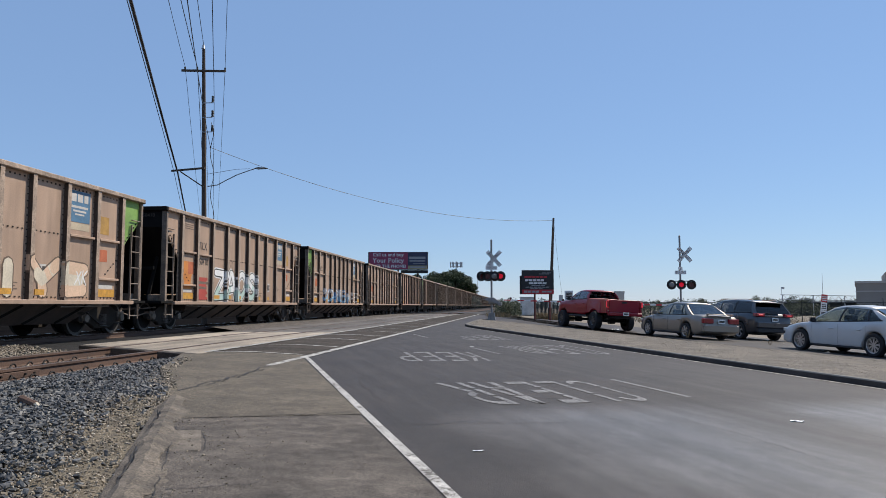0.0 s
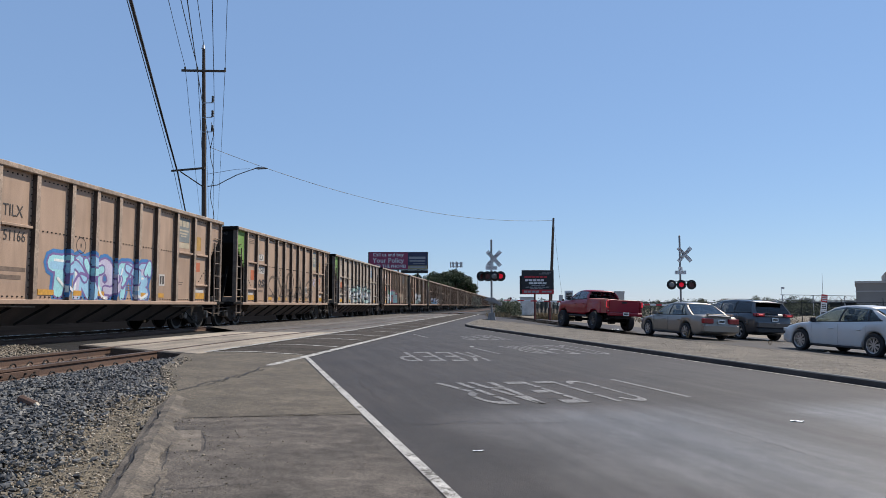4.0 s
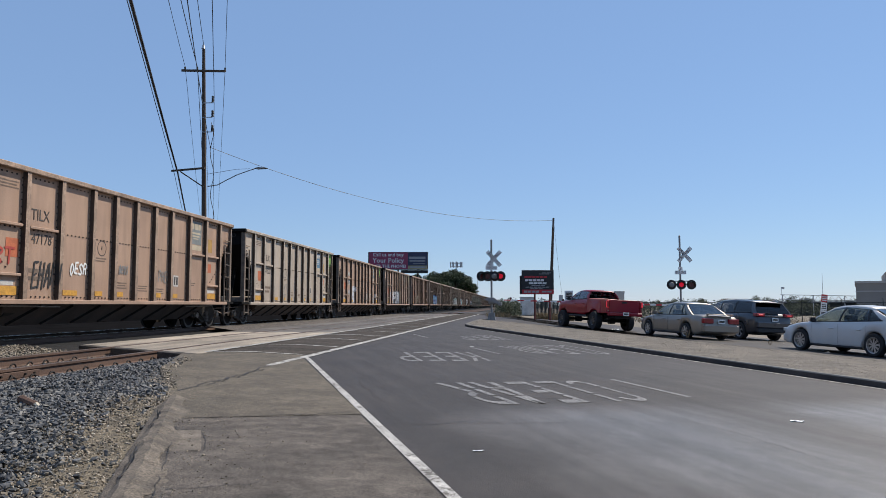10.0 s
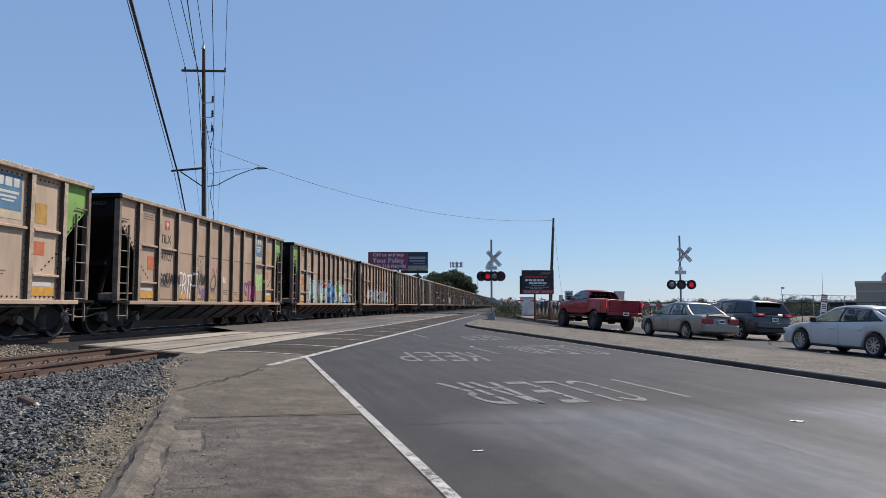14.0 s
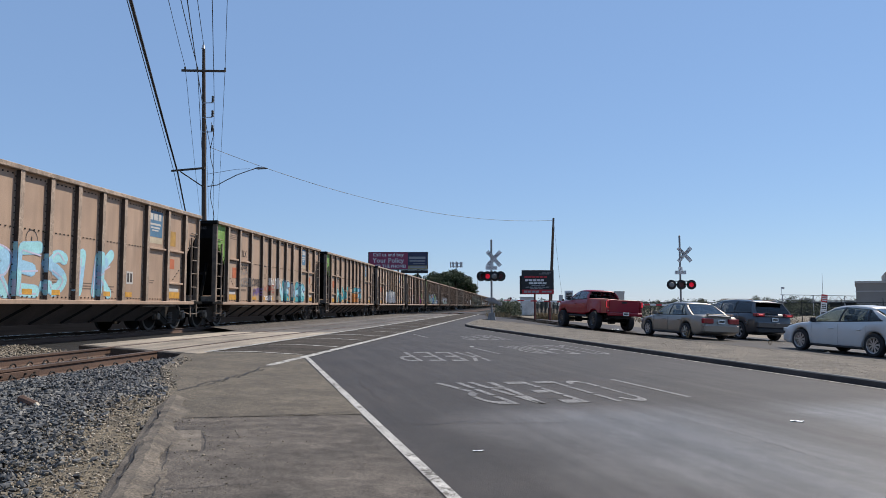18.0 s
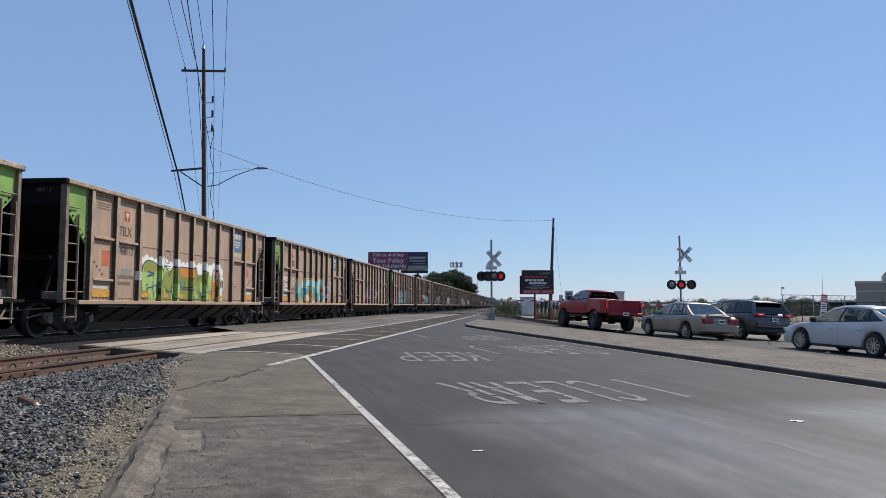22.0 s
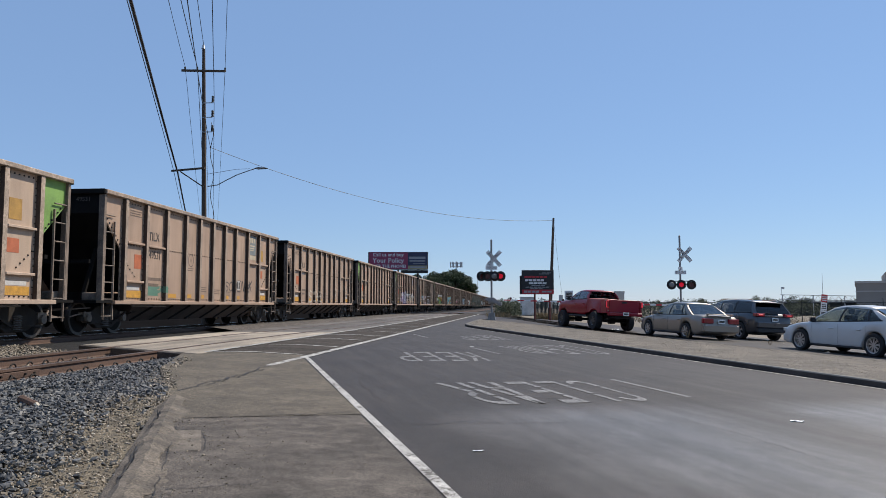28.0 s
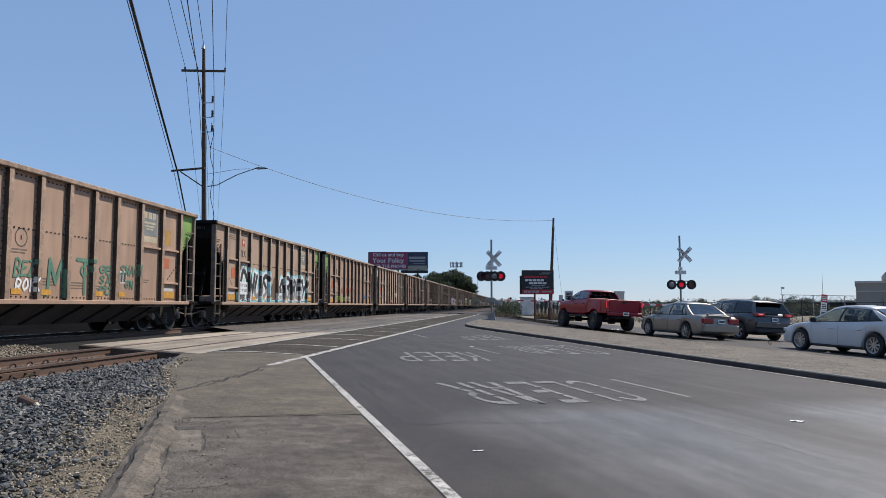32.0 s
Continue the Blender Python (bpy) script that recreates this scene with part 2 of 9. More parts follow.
def prism(bm, pts, axis, a, b, mi=0):
    """A flat outline drawn out along an axis from a to b."""
    def at(p, h):
        return {"x": (h, p[0], p[1]), "y": (p[0], h, p[1]), "z": (p[0], p[1], h)}[axis]
    lo, hi = [bm.verts.new(at(p, a)) for p in pts], [bm.verts.new(at(p, b)) for p in pts]
    n = len(pts)
    fs = [bm.faces.new(lo), bm.faces.new(hi[::-1])]
    fs += [bm.faces.new((lo[i], hi[i], hi[(i + 1) % n], lo[(i + 1) % n])) for i in range(n)]
    for f in fs:
        f.material_index = mi
    bmesh.ops.recalc_face_normals(bm, faces=fs)
    return lo + hi


def tube(bm, p, q, r0, r1=None, n=10, caps=True, mi=0):
    p, q = Vector(p), Vector(q)
    r1 = r0 if r1 is None else r1
    rot = (q - p).to_track_quat("Z", "Y").to_matrix()
    ring = lambda c, r: [bm.verts.new(c + rot @ Vector((r * math.cos(2 * math.pi * i / n), r * math.sin(2 * math.pi * i / n), 0))) for i in range(n)]
    a, b = ring(p, r0), ring(q, r1)
    fs = [bm.faces.new((a[i], a[(i + 1) % n], b[(i + 1) % n], b[i])) for i in range(n)]
    if caps:
        fs += [bm.faces.new(a[::-1]), bm.faces.new(b)]
    for f in fs:
        f.material_index = mi
    return a + b


def bar(bm, p, q, w, h, mi=0):
    """A square bar from p to q."""
    p, q = Vector(p), Vector(q)
    m = Matrix.Translation(p) @ (q - p).to_track_quat("Y", "Z").to_matrix().to_4x4()
    return box(bm, -w / 2, w / 2, 0, (q - p).length, -h / 2, h / 2, m, mi)


def lettering(text, size, depth=0.002, align="CENTER", stretch=1.0, bold=0.0):
    """A mesh of the text in the built-in font, in its own xy plane."""
    cu = bpy.data.curves.new("lettering", "FONT")
    cu.body, cu.size, cu.align_x, cu.align_y, cu.extrude, cu.resolution_u, cu.offset = text, size, align, "CENTER", depth, 2, bold
    ob = bpy.data.objects.new("lettering", cu)
    me = bpy.data.meshes.new_from_object(ob)
    bpy.data.objects.remove(ob)
    bpy.data.curves.remove(cu)
    if stretch != 1.0:
        me.transform(Matrix.Diagonal((1, stretch, 1, 1)))
    return me


def text_part(name, text, size, material, parent, m, label="", **kw):
    me = lettering(text, size, **kw)
    me.materials.clear()
    me.materials.append(material)
    return share(name, me, parent, m, label)


# ---- plan ----
# Rail heads lie at z = 0 and the tracks run along y; the road crosses them askew and falls away to the east.
ROAD_K = 0.40
AHEAD = Vector((-ROAD_K, 1.0)).normalized()  # along the road, away from the camera
ASIDE = Vector((AHEAD.y, -AHEAD.x))
TRAIN_X, SIDING_X = -12.65, -7.15


def ground_z(x):
    t = min(max(x, -4.5), 13.0)
    return -0.045 * (t + 4.5)


def on_road(u, y):
    """x, y of the line x + ROAD_K y = u."""
    return (u - ROAD_K * y, y)


def ground_pose(x, y, heading=None, up=0.0):
    """A pose that stands on the sloping road and faces along it."""
    n = Vector((0.045, 0, 1)).normalized()
    f = Vector((AHEAD.x, AHEAD.y, 0)) if heading is None else Vector((*heading, 0))
    f = (f - n * f.dot(n)).normalized()
    r = f.cross(n)
    m = Matrix((r, f, n)).transposed().to_4x4()
    m.translation = (x, y, ground_z(x) + up)
    return m


def sheet(name, outline, lift, material, step=1.5, jitter=0.0, clip=None, **tags):
    """A sheet on the ground inside a convex outline given in plan, cut into strips that follow the slope."""
    bm = bmesh.new()
    vs = [bm.verts.new((x, y, 0)) for x, y in outline]
    bm.faces.new(vs)
    for x in (-4.5, 13.0):
        bmesh.ops.bisect_plane(bm, geom=bm.verts[:] + bm.edges[:] + bm.faces[:], plane_co=(x, 0, 0), plane_no=(1, 0, 0))
    for v in bm.verts:
        v.co.z = ground_z(v.co.x) + lift
    bmesh.ops.recalc_face_normals(bm, faces=bm.faces[:])
    if bm.faces[:] and bm.faces[0].normal.z < 0:
        bmesh.ops.reverse_faces(bm, faces=bm.faces[:])
    return part(name, bm, material)


# ---- ground, road, median ----
def build_ground():
    bm = bmesh.new()
    xs = [-2600, -600, -120, -72, -20, -16, -14, -9, -5.2, -4.5, -3.6, -2.4, 0, 6, 13, 30, 60, 150, 600, 2600]
    ys = [-600, -120, -30, -8, 0, 4, 8, 12, 20, 40, 70, 110, 200, 500, 1200, 3500]
    def gz(x, y):
        if x < -71:
            return -0.9
        if x < -5:
            return -0.36 if x > -17 else -0.6
        return ground_z(x) - (0.30 if x < -4.4 else 0.20 if x < -3.4 else 0.05 if x < 13 else 0.02)
    grid = [[bm.verts.new((x, y, gz(x, y))) for x in xs] for y in ys]
    for j in range(len(ys) - 1):
        for i in range(len(xs) - 1):
            bm.faces.new((grid[j][i], grid[j][i + 1], grid[j + 1][i + 1], grid[j + 1][i]))
    tagged(part("ground", bm, M_DIRT), "dry tan dirt ground reaching the horizon", "ground", kind="structure")


build_ground()
ROAD = [on_road(-0.62, -14), on_road(26.0, -14), on_road(26.0, 90), (-3.4, 90), (-3.4, 6.95)]
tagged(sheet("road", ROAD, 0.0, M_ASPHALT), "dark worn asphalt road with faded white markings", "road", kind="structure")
tagged(sheet("shoulder", [on_road(-0.62, -13.9), on_road(0.925, -13.9), (-3.42, 11.69), (-3.42, 7.0)], 0.006, M_ASPHALT_OLD), "old grey brown asphalt shoulder, cracked and patched", "shoulder", kind="structure")
M_APRON = mat("dull_dark_apron_asphalt", (0.088, 0.075, 0.063), 0.95, var=0.4, scale=1.2, fine=140, bump=0.3, bumpdist=0.004, spec=0.12, speck=0.5, speck_scale=120)
tagged(sheet("crossing_apron", [(-5.60, 11.95), (-4.62, 9.25), (-3.405, 6.97), (-3.405, 90), (-5.3, 90), (-5.3, 12.0)], -0.006, M_APRON), "dark worn asphalt apron beside the track crossing", "pavement", kind="structure")


M_DUST = mat("dusty_brown_asphalt", (0.131, 0.109, 0.080), 0.95, var=0.3, scale=1.6, fine=60, bump=0.8, speck=0.45, speck_scale=90)
M_YARDSHADE = mat("shade_black_yard", (0.013, 0.0125, 0.013), 1.0, var=0.4, scale=0.6, fine=30, bump=0.5, spec=0.0)
tagged(sheet("dirt_skirt", [(-5.58, 11.93), (-4.61, 9.25), (-3.42, 7.02), (-3.42, 12.35), (-5.28, 12.35), (-5.28, 12.0)], -0.001, M_DUST), "brown dusty skirt beside the end of the rails", "pavement", kind="structure")
tagged(sheet("dusty_shoulder", [(-3.42, 7.0), (-2.62, 5.62), (-1.34, 6.35), (-3.42, 11.66)], 0.0095, M_DUST), "brown dusty upper part of the shoulder", "shoulder", kind="structure")
# sheet added in black to paint the shade seen beneath the wagons
tagged(sheet("far_yard", [(-70, -60), (-16.2, -60), (-16.2, 500), (-70, 500)], -0.40, M_YARDSHADE), "black ground sheet standing in for shade beyond the train", "yard", kind="structure")


def strip(name, p, q, w, material, label, lift=0.010):
    p, q = Vector(p), Vector(q)
    d = (q - p).normalized()
    s = Vector((d.y, -d.x)) * w / 2
    ob = sheet(name, [tuple(p + s), tuple(q + s), tuple(q - s), tuple(p - s)], lift, material)
    return tagged(ob, label, "road marking", kind="structure")


strip("edge_line", (-3.43, 11.9), on_road(0.968, -13.9), 0.076, M_PAINT, "worn solid white road edge line", 0.0045)
strip("crossing_line", (-3.48, 10.2), (-3.60, 70), 0.14, M_PAINT, "white painted line along the rail crossing", 0.004)
for y in (-2.9, 3.3, 9.2, 15.15, 20.45, 26.2):
    strip("lane_dash", on_road(5.72, y), on_road(5.72, y + 1.72), 0.085, M_PAINT_OLD, "faded white lane dash on the asphalt", 0.005)
strip("crossing_line", (-5.33, 12.4), (-5.33, 70), 0.14, M_PAINT, "thin white painted line beside the crossing panels", 0.006)
for k, y in enumerate((12.4, 14.8, 17.6, 20.0, 22.8, 25.6, 28.6, 32.0, 36.0)):
    strip("hatch_line", (-5.26, y + 0.12), (-3.63, y), 0.09 + 0.012 * k, M_PAINT_OLD if k > 4 else M_PAINT, "worn white hatch line before the tracks", 0.006)


def build_median():
    """A long island between the carriageways; its kerb stands towards the oncoming lanes and round the nose."""
    m = base("median", label="gravel median with a kerb, its face darkened for shade", category="median", kind="structure")
    near, far, nose = 10.25, 17.7, -2.3
    edge = [(nose + 0.75, 45.9), (nose + 0.05, 44.9), (nose - 0.02, 36.0), (nose + 0.02, 32.4), (nose + 0.28, 31.2)]
    y = 29.5
    while y > -14:
        edge.append(on_road(near, y))
        y -= 3.05
    bm = bmesh.new()
    rings = []
    for i, (x, y) in enumerate(edge):
        a, b = Vector(edge[max(i - 1, 0)]), Vector(edge[min(i + 1, len(edge) - 1)])
        d = (b - a).normalized()
        n = Vector((-d.y, d.x))
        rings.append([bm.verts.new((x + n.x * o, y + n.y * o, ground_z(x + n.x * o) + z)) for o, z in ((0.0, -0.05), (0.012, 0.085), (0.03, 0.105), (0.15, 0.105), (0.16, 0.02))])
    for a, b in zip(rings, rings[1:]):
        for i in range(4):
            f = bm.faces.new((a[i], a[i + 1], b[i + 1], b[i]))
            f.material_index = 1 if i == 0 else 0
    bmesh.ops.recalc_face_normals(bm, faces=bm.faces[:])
    part("kerb", bm, [M_KERB, M_KERBFACE], m, "grey concrete kerb with shade painted on its face")
    bm = bmesh.new()
    random.seed(5)
    rows = []
    steps, cross = 90, 18
    for j in range(steps + 1):
        y = -13.5 + (45.4 + 13.5) * j / steps
        row = []
        for i in range(cross + 1):
            u = near + 0.15 + (far - near - 0.15) * i / cross
            x, yy = on_road(u, y)
            x = max(x, nose + 0.14)
            h = 0.085 + 0.05 * math.sin(math.pi * i / cross) - 0.10 * (i / cross) ** 2
            row.append(bm.verts.new((x, yy, ground_z(x) + h + (random.uniform(-0.012, 0.012) if 0 < i < cross else 0))))
        rows.append(row)
    for a, b in zip(rows, rows[1:]):
        for i in range(cross):
            if (a[i + 1].co - a[i].co).length > 1e-3 and (b[i + 1].co - b[i].co).length > 1e-3:
                bm.faces.new((a[i], a[i + 1], b[i + 1], b[i]))
    part("gravel_fill", bm, M_GRAVEL, m, "tan gravel and dirt fill", smooth=True)
    strip("gutter_line", on_road(near - 0.14, 30.5), on_road(near - 0.14, -13), 0.075, M_PAINT, "pale worn gutter line along the kerb", 0.005)


build_median()


# ---- tracks ----
def build_track(name, cx, label, tie_from, tie_to, head):
    tr = base(name, label=label, category="railway track", kind="structure")
    prof = [(-0.07, -0.17), (0.07, -0.17), (0.07, -0.155), (0.02, -0.135), (0.012, -0.05), (0.036, -0.035), (0.036, -0.004), (0.03, 0.0), (-0.03, 0.0), (-0.036, -0.004), (-0.036, -0.035), (-0.012, -0.05), (-0.02, -0.135), (-0.07, -0.155)]
    for s in (-1, 1):
        bm = bmesh.new()
        prism(bm, [(cx + s * 0.7175 + p[0], p[1]) for p in prof], "y", -60, 900)
        for f in bm.faces:
            if f.normal.z > 0.8 and f.calc_center_median().z > -0.01:
                f.material_index = 1
        part("rail", bm, [M_RAIL, head], tr, "rusty steel rail with a worn bright head")
    bm = bmesh.new()
    box(bm, cx - 1.3, cx + 1.3, -0.115, 0.115, -0.36, -0.172)
    tie = part("sleeper", bm, M_TIE, tr)
    n = int((tie_to - tie_from) / 0.55)
    for i in range(n):
        if i:
            share("sleeper", tie.data, tr, pose(random.uniform(-0.03, 0.03), tie_from + 0.55 * i, random.uniform(-0.01, 0.0)))
    tie.matrix_basis = pose(0, tie_from, 0)
    return tr


random.seed(3)
siding = build_track("siding_track", SIDING_X, "empty rusty siding track on dark ballast", 2.0, 13.6, M_RAILTOP)
main_track = build_track("main_track", TRAIN_X, "main railway track under the train", 9.0, 24.0, M_RAILSHINE)


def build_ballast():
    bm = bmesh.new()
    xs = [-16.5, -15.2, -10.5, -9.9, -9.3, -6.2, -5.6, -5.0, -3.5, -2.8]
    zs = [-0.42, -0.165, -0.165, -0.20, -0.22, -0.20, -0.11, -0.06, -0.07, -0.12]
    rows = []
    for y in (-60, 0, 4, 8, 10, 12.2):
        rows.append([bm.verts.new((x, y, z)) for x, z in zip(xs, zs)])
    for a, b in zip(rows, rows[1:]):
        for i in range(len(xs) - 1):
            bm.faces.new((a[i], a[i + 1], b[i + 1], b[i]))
    tagged(part("ballast", bm, M_BALLAST), "dark crushed stone ballast bed with shade between stones painted in", "ballast", kind="structure")
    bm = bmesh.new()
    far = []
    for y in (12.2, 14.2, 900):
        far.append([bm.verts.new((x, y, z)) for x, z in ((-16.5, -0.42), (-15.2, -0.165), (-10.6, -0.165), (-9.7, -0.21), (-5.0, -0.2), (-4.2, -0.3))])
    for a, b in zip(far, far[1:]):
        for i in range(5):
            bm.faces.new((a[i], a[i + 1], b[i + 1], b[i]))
    return tagged(part("ballast", bm, M_BALLAST), "dark crushed stone ballast bed with shade between stones painted in", "ballast", kind="structure")


build_ballast()


def build_panels():
    cr = base("crossing_panels", label="pale worn concrete crossing panels between the rails", category="rail crossing", kind="structure")
    for x0, x1, y0, y1 in ((-6.33, -5.32, 12.0, 70), (-7.78, -6.52, 12.0, 70), (-8.92, -7.97, 12.0, 70)):
        skew = lambda x: 12.0 + 0.70 * (-5.32 - x)
        bm = bmesh.new()
        prism(bm, [(x0, skew(x0)), (x1, skew(x1)), (x1, 16.99), (x0, 16.99)], "z", -0.30, -0.004)
        bevel(bm, 0.012)
        part("panel", bm, M_CONCRETE, cr, "pale end panel cut askew")
        y0 = 17.0
        n = int((y1 - y0) / 2.44)
        L = (y1 - y0) / n
        bm = bmesh.new()
        box(bm, x0, x1, 0.006, L - 0.006, -0.30, -0.004)
        bevel(bm, 0.012)
        first = part("panel", bm, M_CONCRETE, cr)
        first.matrix_basis = pose(0, y0, 0)
        for i in range(1, n):
            p = share("panel", first.data, cr, pose(0, y0 + i * L, random.uniform(-0.004, 0.002)), "tyre darkened grey panel" if i > 1 else "")
            if i > 1:
                p.material_slots[0].link = "OBJECT"
                p.material_slots[0].material = M_CONCRETE_DARK

    # dark blocks added to hold the shade at the panels' cut ends
    for x0, x1 in ((-6.33, -5.34), (-7.78, -6.52), (-8.92, -7.97)):
        bm = bmesh.new()
        f0, f1 = 11.98 + 0.70 * (-5.32 - x0), 11.98 + 0.70 * (-5.32 - x1)
        prism(bm, [(x0, f0 - 0.12), (x1, f1 - 0.12), (x1, f1), (x0, f0)], "z", -0.32, -0.012)
        bevel(bm, 0.01)
        part("header_timber", bm, M_TIE, cr, "added dark block for the shaded panel end")
    return cr


build_panels()
tagged(sheet("track_infill", [(-11.80, 27.5), (-8.95, 23.0), (-8.95, 72), (-11.80, 72)], -0.008, M_ASPHALT_OLD), "worn grey asphalt between the two tracks", "pavement", kind="structure")


# ---- the coal train ----
PITCH = 16.0
HALF, SIDE_X, TOP, SILL = 7.25, 1.47, 3.95, 0.93
RIB_OUT = 0.14
WHEEL_R = 0.457
RIBS = (-6.12, -4.9, -3.6, -2.22, -1.12, 0.0, 1.12, 2.22, 3.55, 4.87, 6.10)


def curve_at(pts, y):
    """Piecewise line through (y, value) pairs sorted by y."""
    if y <= pts[0][0]:
        return pts[0][1]
    for (a, va), (b, vb) in zip(pts, pts[1:]):
        if y <= b:
            return va + (vb - va) * (y - a) / (b - a)
    return pts[-1][1]


SLACK = {-8: 0.03, -7: 0.04, -6: 0.02, -5: 0.09, -3: 0.10, -2: 0.11, -1: -0.15, 0: -0.19, 2: 0.0, 3: 0.08, 4: -0.12, 6: 0.1, 8: 0.23, 9: 0.12, 11: 0.33, 14: -0.18, 17: -0.22, 18: -0.08, 19: 0.20, 20: 0.0}


def train_run(t):
    """Metres that the train has run since the start; it gathers speed a little."""
    return 13.455 * t + 0.005 * t * t


def car_y(k, t):
    """The middle of car k; slack in the couplers shifts each one a little."""
    return -2.39 - PITCH * (k + 6) + curve_at(sorted(SLACK.items()), k) + train_run(t)


def body_paint(name, col, col2, rough=0.62):
    """Dusty aluminium with runs of soot and rain that hang down the sheets."""
    m = mat(name, col, rough, metal=0.12, var=0.16, scale=1.1, fine=45, bump=0.03, col2=col2, stretch=(1, 2.2, 0.22))
    n, l = m.node_tree.nodes, m.node_tree.links
    b = n["Principled BSDF"]
    src = b.inputs["Base Color"].links[0].from_socket
    co = n.new("ShaderNodeTexCoord")
    for size, squeeze, lo, hi, least in ((1.0, (1, 2.4, 0.35), 0.50, 0.72, 0.74), (0.55, (1, 1, 1.3), 0.48, 0.75, 0.80)):
        mp, t, r, mul = n.new("ShaderNodeMapping"), n.new("ShaderNodeTexNoise"), n.new("ShaderNodeMapRange"), n.new("ShaderNodeMix")
        mp.inputs["Scale"].default_value = squeeze
        t.inputs["Scale"].default_value, t.inputs["Detail"].default_value = size, 7
        r.inputs[1].default_value, r.inputs[2].default_value, r.inputs[3].default_value, r.inputs[4].default_value = lo, hi, 1.0, least
        mul.data_type, mul.blend_type = "RGBA", "MULTIPLY"
        mul.inputs[0].default_value = 1.0
        l.new(co.outputs["Object"], mp.inputs[0]), l.new(mp.outputs[0], t.inputs[0]), l.new(t.outputs[0], r.inputs[0])
        l.new(src, mul.inputs[6]), l.new(r.outputs[0], mul.inputs[7])
        src = mul.outputs[2]
    l.new(src, b.inputs["Base Color"])
    return m


M_BODY = {
    "brown": body_paint("sooty_brown_aluminium", (0.455, 0.318, 0.228), (0.385, 0.264, 0.186)),
    "tan": body_paint("dusty_tan_aluminium", (0.505, 0.375, 0.275), (0.435, 0.318, 0.230)),
    "grey": body_paint("clean_grey_aluminium", (0.485, 0.40, 0.320), (0.415, 0.34, 0.268)),
    "rust": body_paint("reddish_brown_aluminium", (0.442, 0.295, 0.208), (0.368, 0.240, 0.167)),
}
M_RIB = {k: mat(k + "_scraped_rib", col, 0.6, metal=0.15, var=0.3, scale=1.6, fine=30, bump=0.05, col2=tuple(c * 0.62 for c in col), stretch=(1, 1.5, 0.9), speck=0.2, speck_scale=14) for k, col in (("brown", (0.42, 0.315, 0.235)), ("tan", (0.47, 0.36, 0.27)), ("grey", (0.46, 0.39, 0.315)), ("rust", (0.40, 0.28, 0.20)))}
# shade on the ribs' side faces, painted in as a darker colour
M_WEB = mat("shaded_rib_web", (0.092, 0.064, 0.048), 0.9, var=0.45, scale=2, fine=30, bump=0.1)
M_LADDER = mat("dusty_ladder_steel", (0.25, 0.19, 0.145), 0.7, var=0.45, scale=3, fine=30, bump=0.1)
M_TREAD = mat("polished_wheel_tread", (0.085, 0.075, 0.066), 0.5, metal=0.3, var=0.25, scale=4, fine=40, bump=0.03)
M_BEARING = mat("dusty_bearing_cap", (0.24, 0.195, 0.155), 0.7, var=0.4, scale=8, fine=50, bump=0.2)
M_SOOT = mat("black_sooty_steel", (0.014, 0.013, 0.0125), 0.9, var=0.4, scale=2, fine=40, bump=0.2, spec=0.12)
# hopper, bogie and wheel steel, darkened further to carry the underside's shade
M_UNDER = mat("dusty_shaded_hopper_steel", (0.078, 0.058, 0.046), 0.85, var=0.4, scale=1.2, fine=30, bump=0.2, stretch=(1, 2, 0.4))
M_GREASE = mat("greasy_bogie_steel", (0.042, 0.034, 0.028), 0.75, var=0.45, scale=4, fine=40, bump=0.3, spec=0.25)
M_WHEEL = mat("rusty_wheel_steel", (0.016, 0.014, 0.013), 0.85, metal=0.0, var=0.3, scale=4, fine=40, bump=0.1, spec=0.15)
M_SPRING = mat("dusty_spring_steel", (0.12, 0.10, 0.085), 0.7, var=0.35, scale=6, fine=40, bump=0.2)
M_GREEN = mat("green_corner_paint", (0.21, 0.37, 0.085), 0.6, var=0.3, scale=1.5, fine=40, bump=0.1)
M_YELLOW = mat("yellow_reflective_strip", (0.60, 0.31, 0.045), 0.6, var=0.3, scale=6, fine=40, bump=0.05)
M_DECALBLUE = mat("blue_logo_panel", (0.085, 0.19, 0.30), 0.6, var=0.25, scale=3, fine=40, bump=0.05)
M_DECALCREAM = mat("faded_cream_print", (0.50, 0.42, 0.30), 0.7, var=0.25, scale=3, fine=40, bump=0.05)
M_DECALFADE = mat("faded_grey_blue_logo_panel", (0.20, 0.22, 0.22), 0.7, var=0.25, scale=3, fine=40, bump=0.05)
M_DECALWHITE = mat("white_stencil_paint", (0.56, 0.53, 0.49), 0.6, var=0.2, scale=4, fine=40, bump=0.05)
M_STENCIL = mat("dark_stencil_paint", (0.06, 0.05, 0.045), 0.7, var=0.3, scale=4, fine=40, bump=0.05)
M_FADEDPRINT = mat("faded_dark_print", (0.19, 0.135, 0.10), 0.75, var=0.35, scale=6, fine=50, bump=0.02)
M_ORANGE = mat("faded_orange_placard", (0.50, 0.14, 0.06), 0.7, var=0.25, scale=5, fine=60, bump=0.05)
M_AMBER = mat("amber_notice", (0.44, 0.25, 0.06), 0.7, var=0.25, scale=5, fine=60, bump=0.05)
M_REDMARK = mat("red_emblem", (0.48, 0.05, 0.03), 0.6, var=0.25, scale=5, fine=60, bump=0.05)


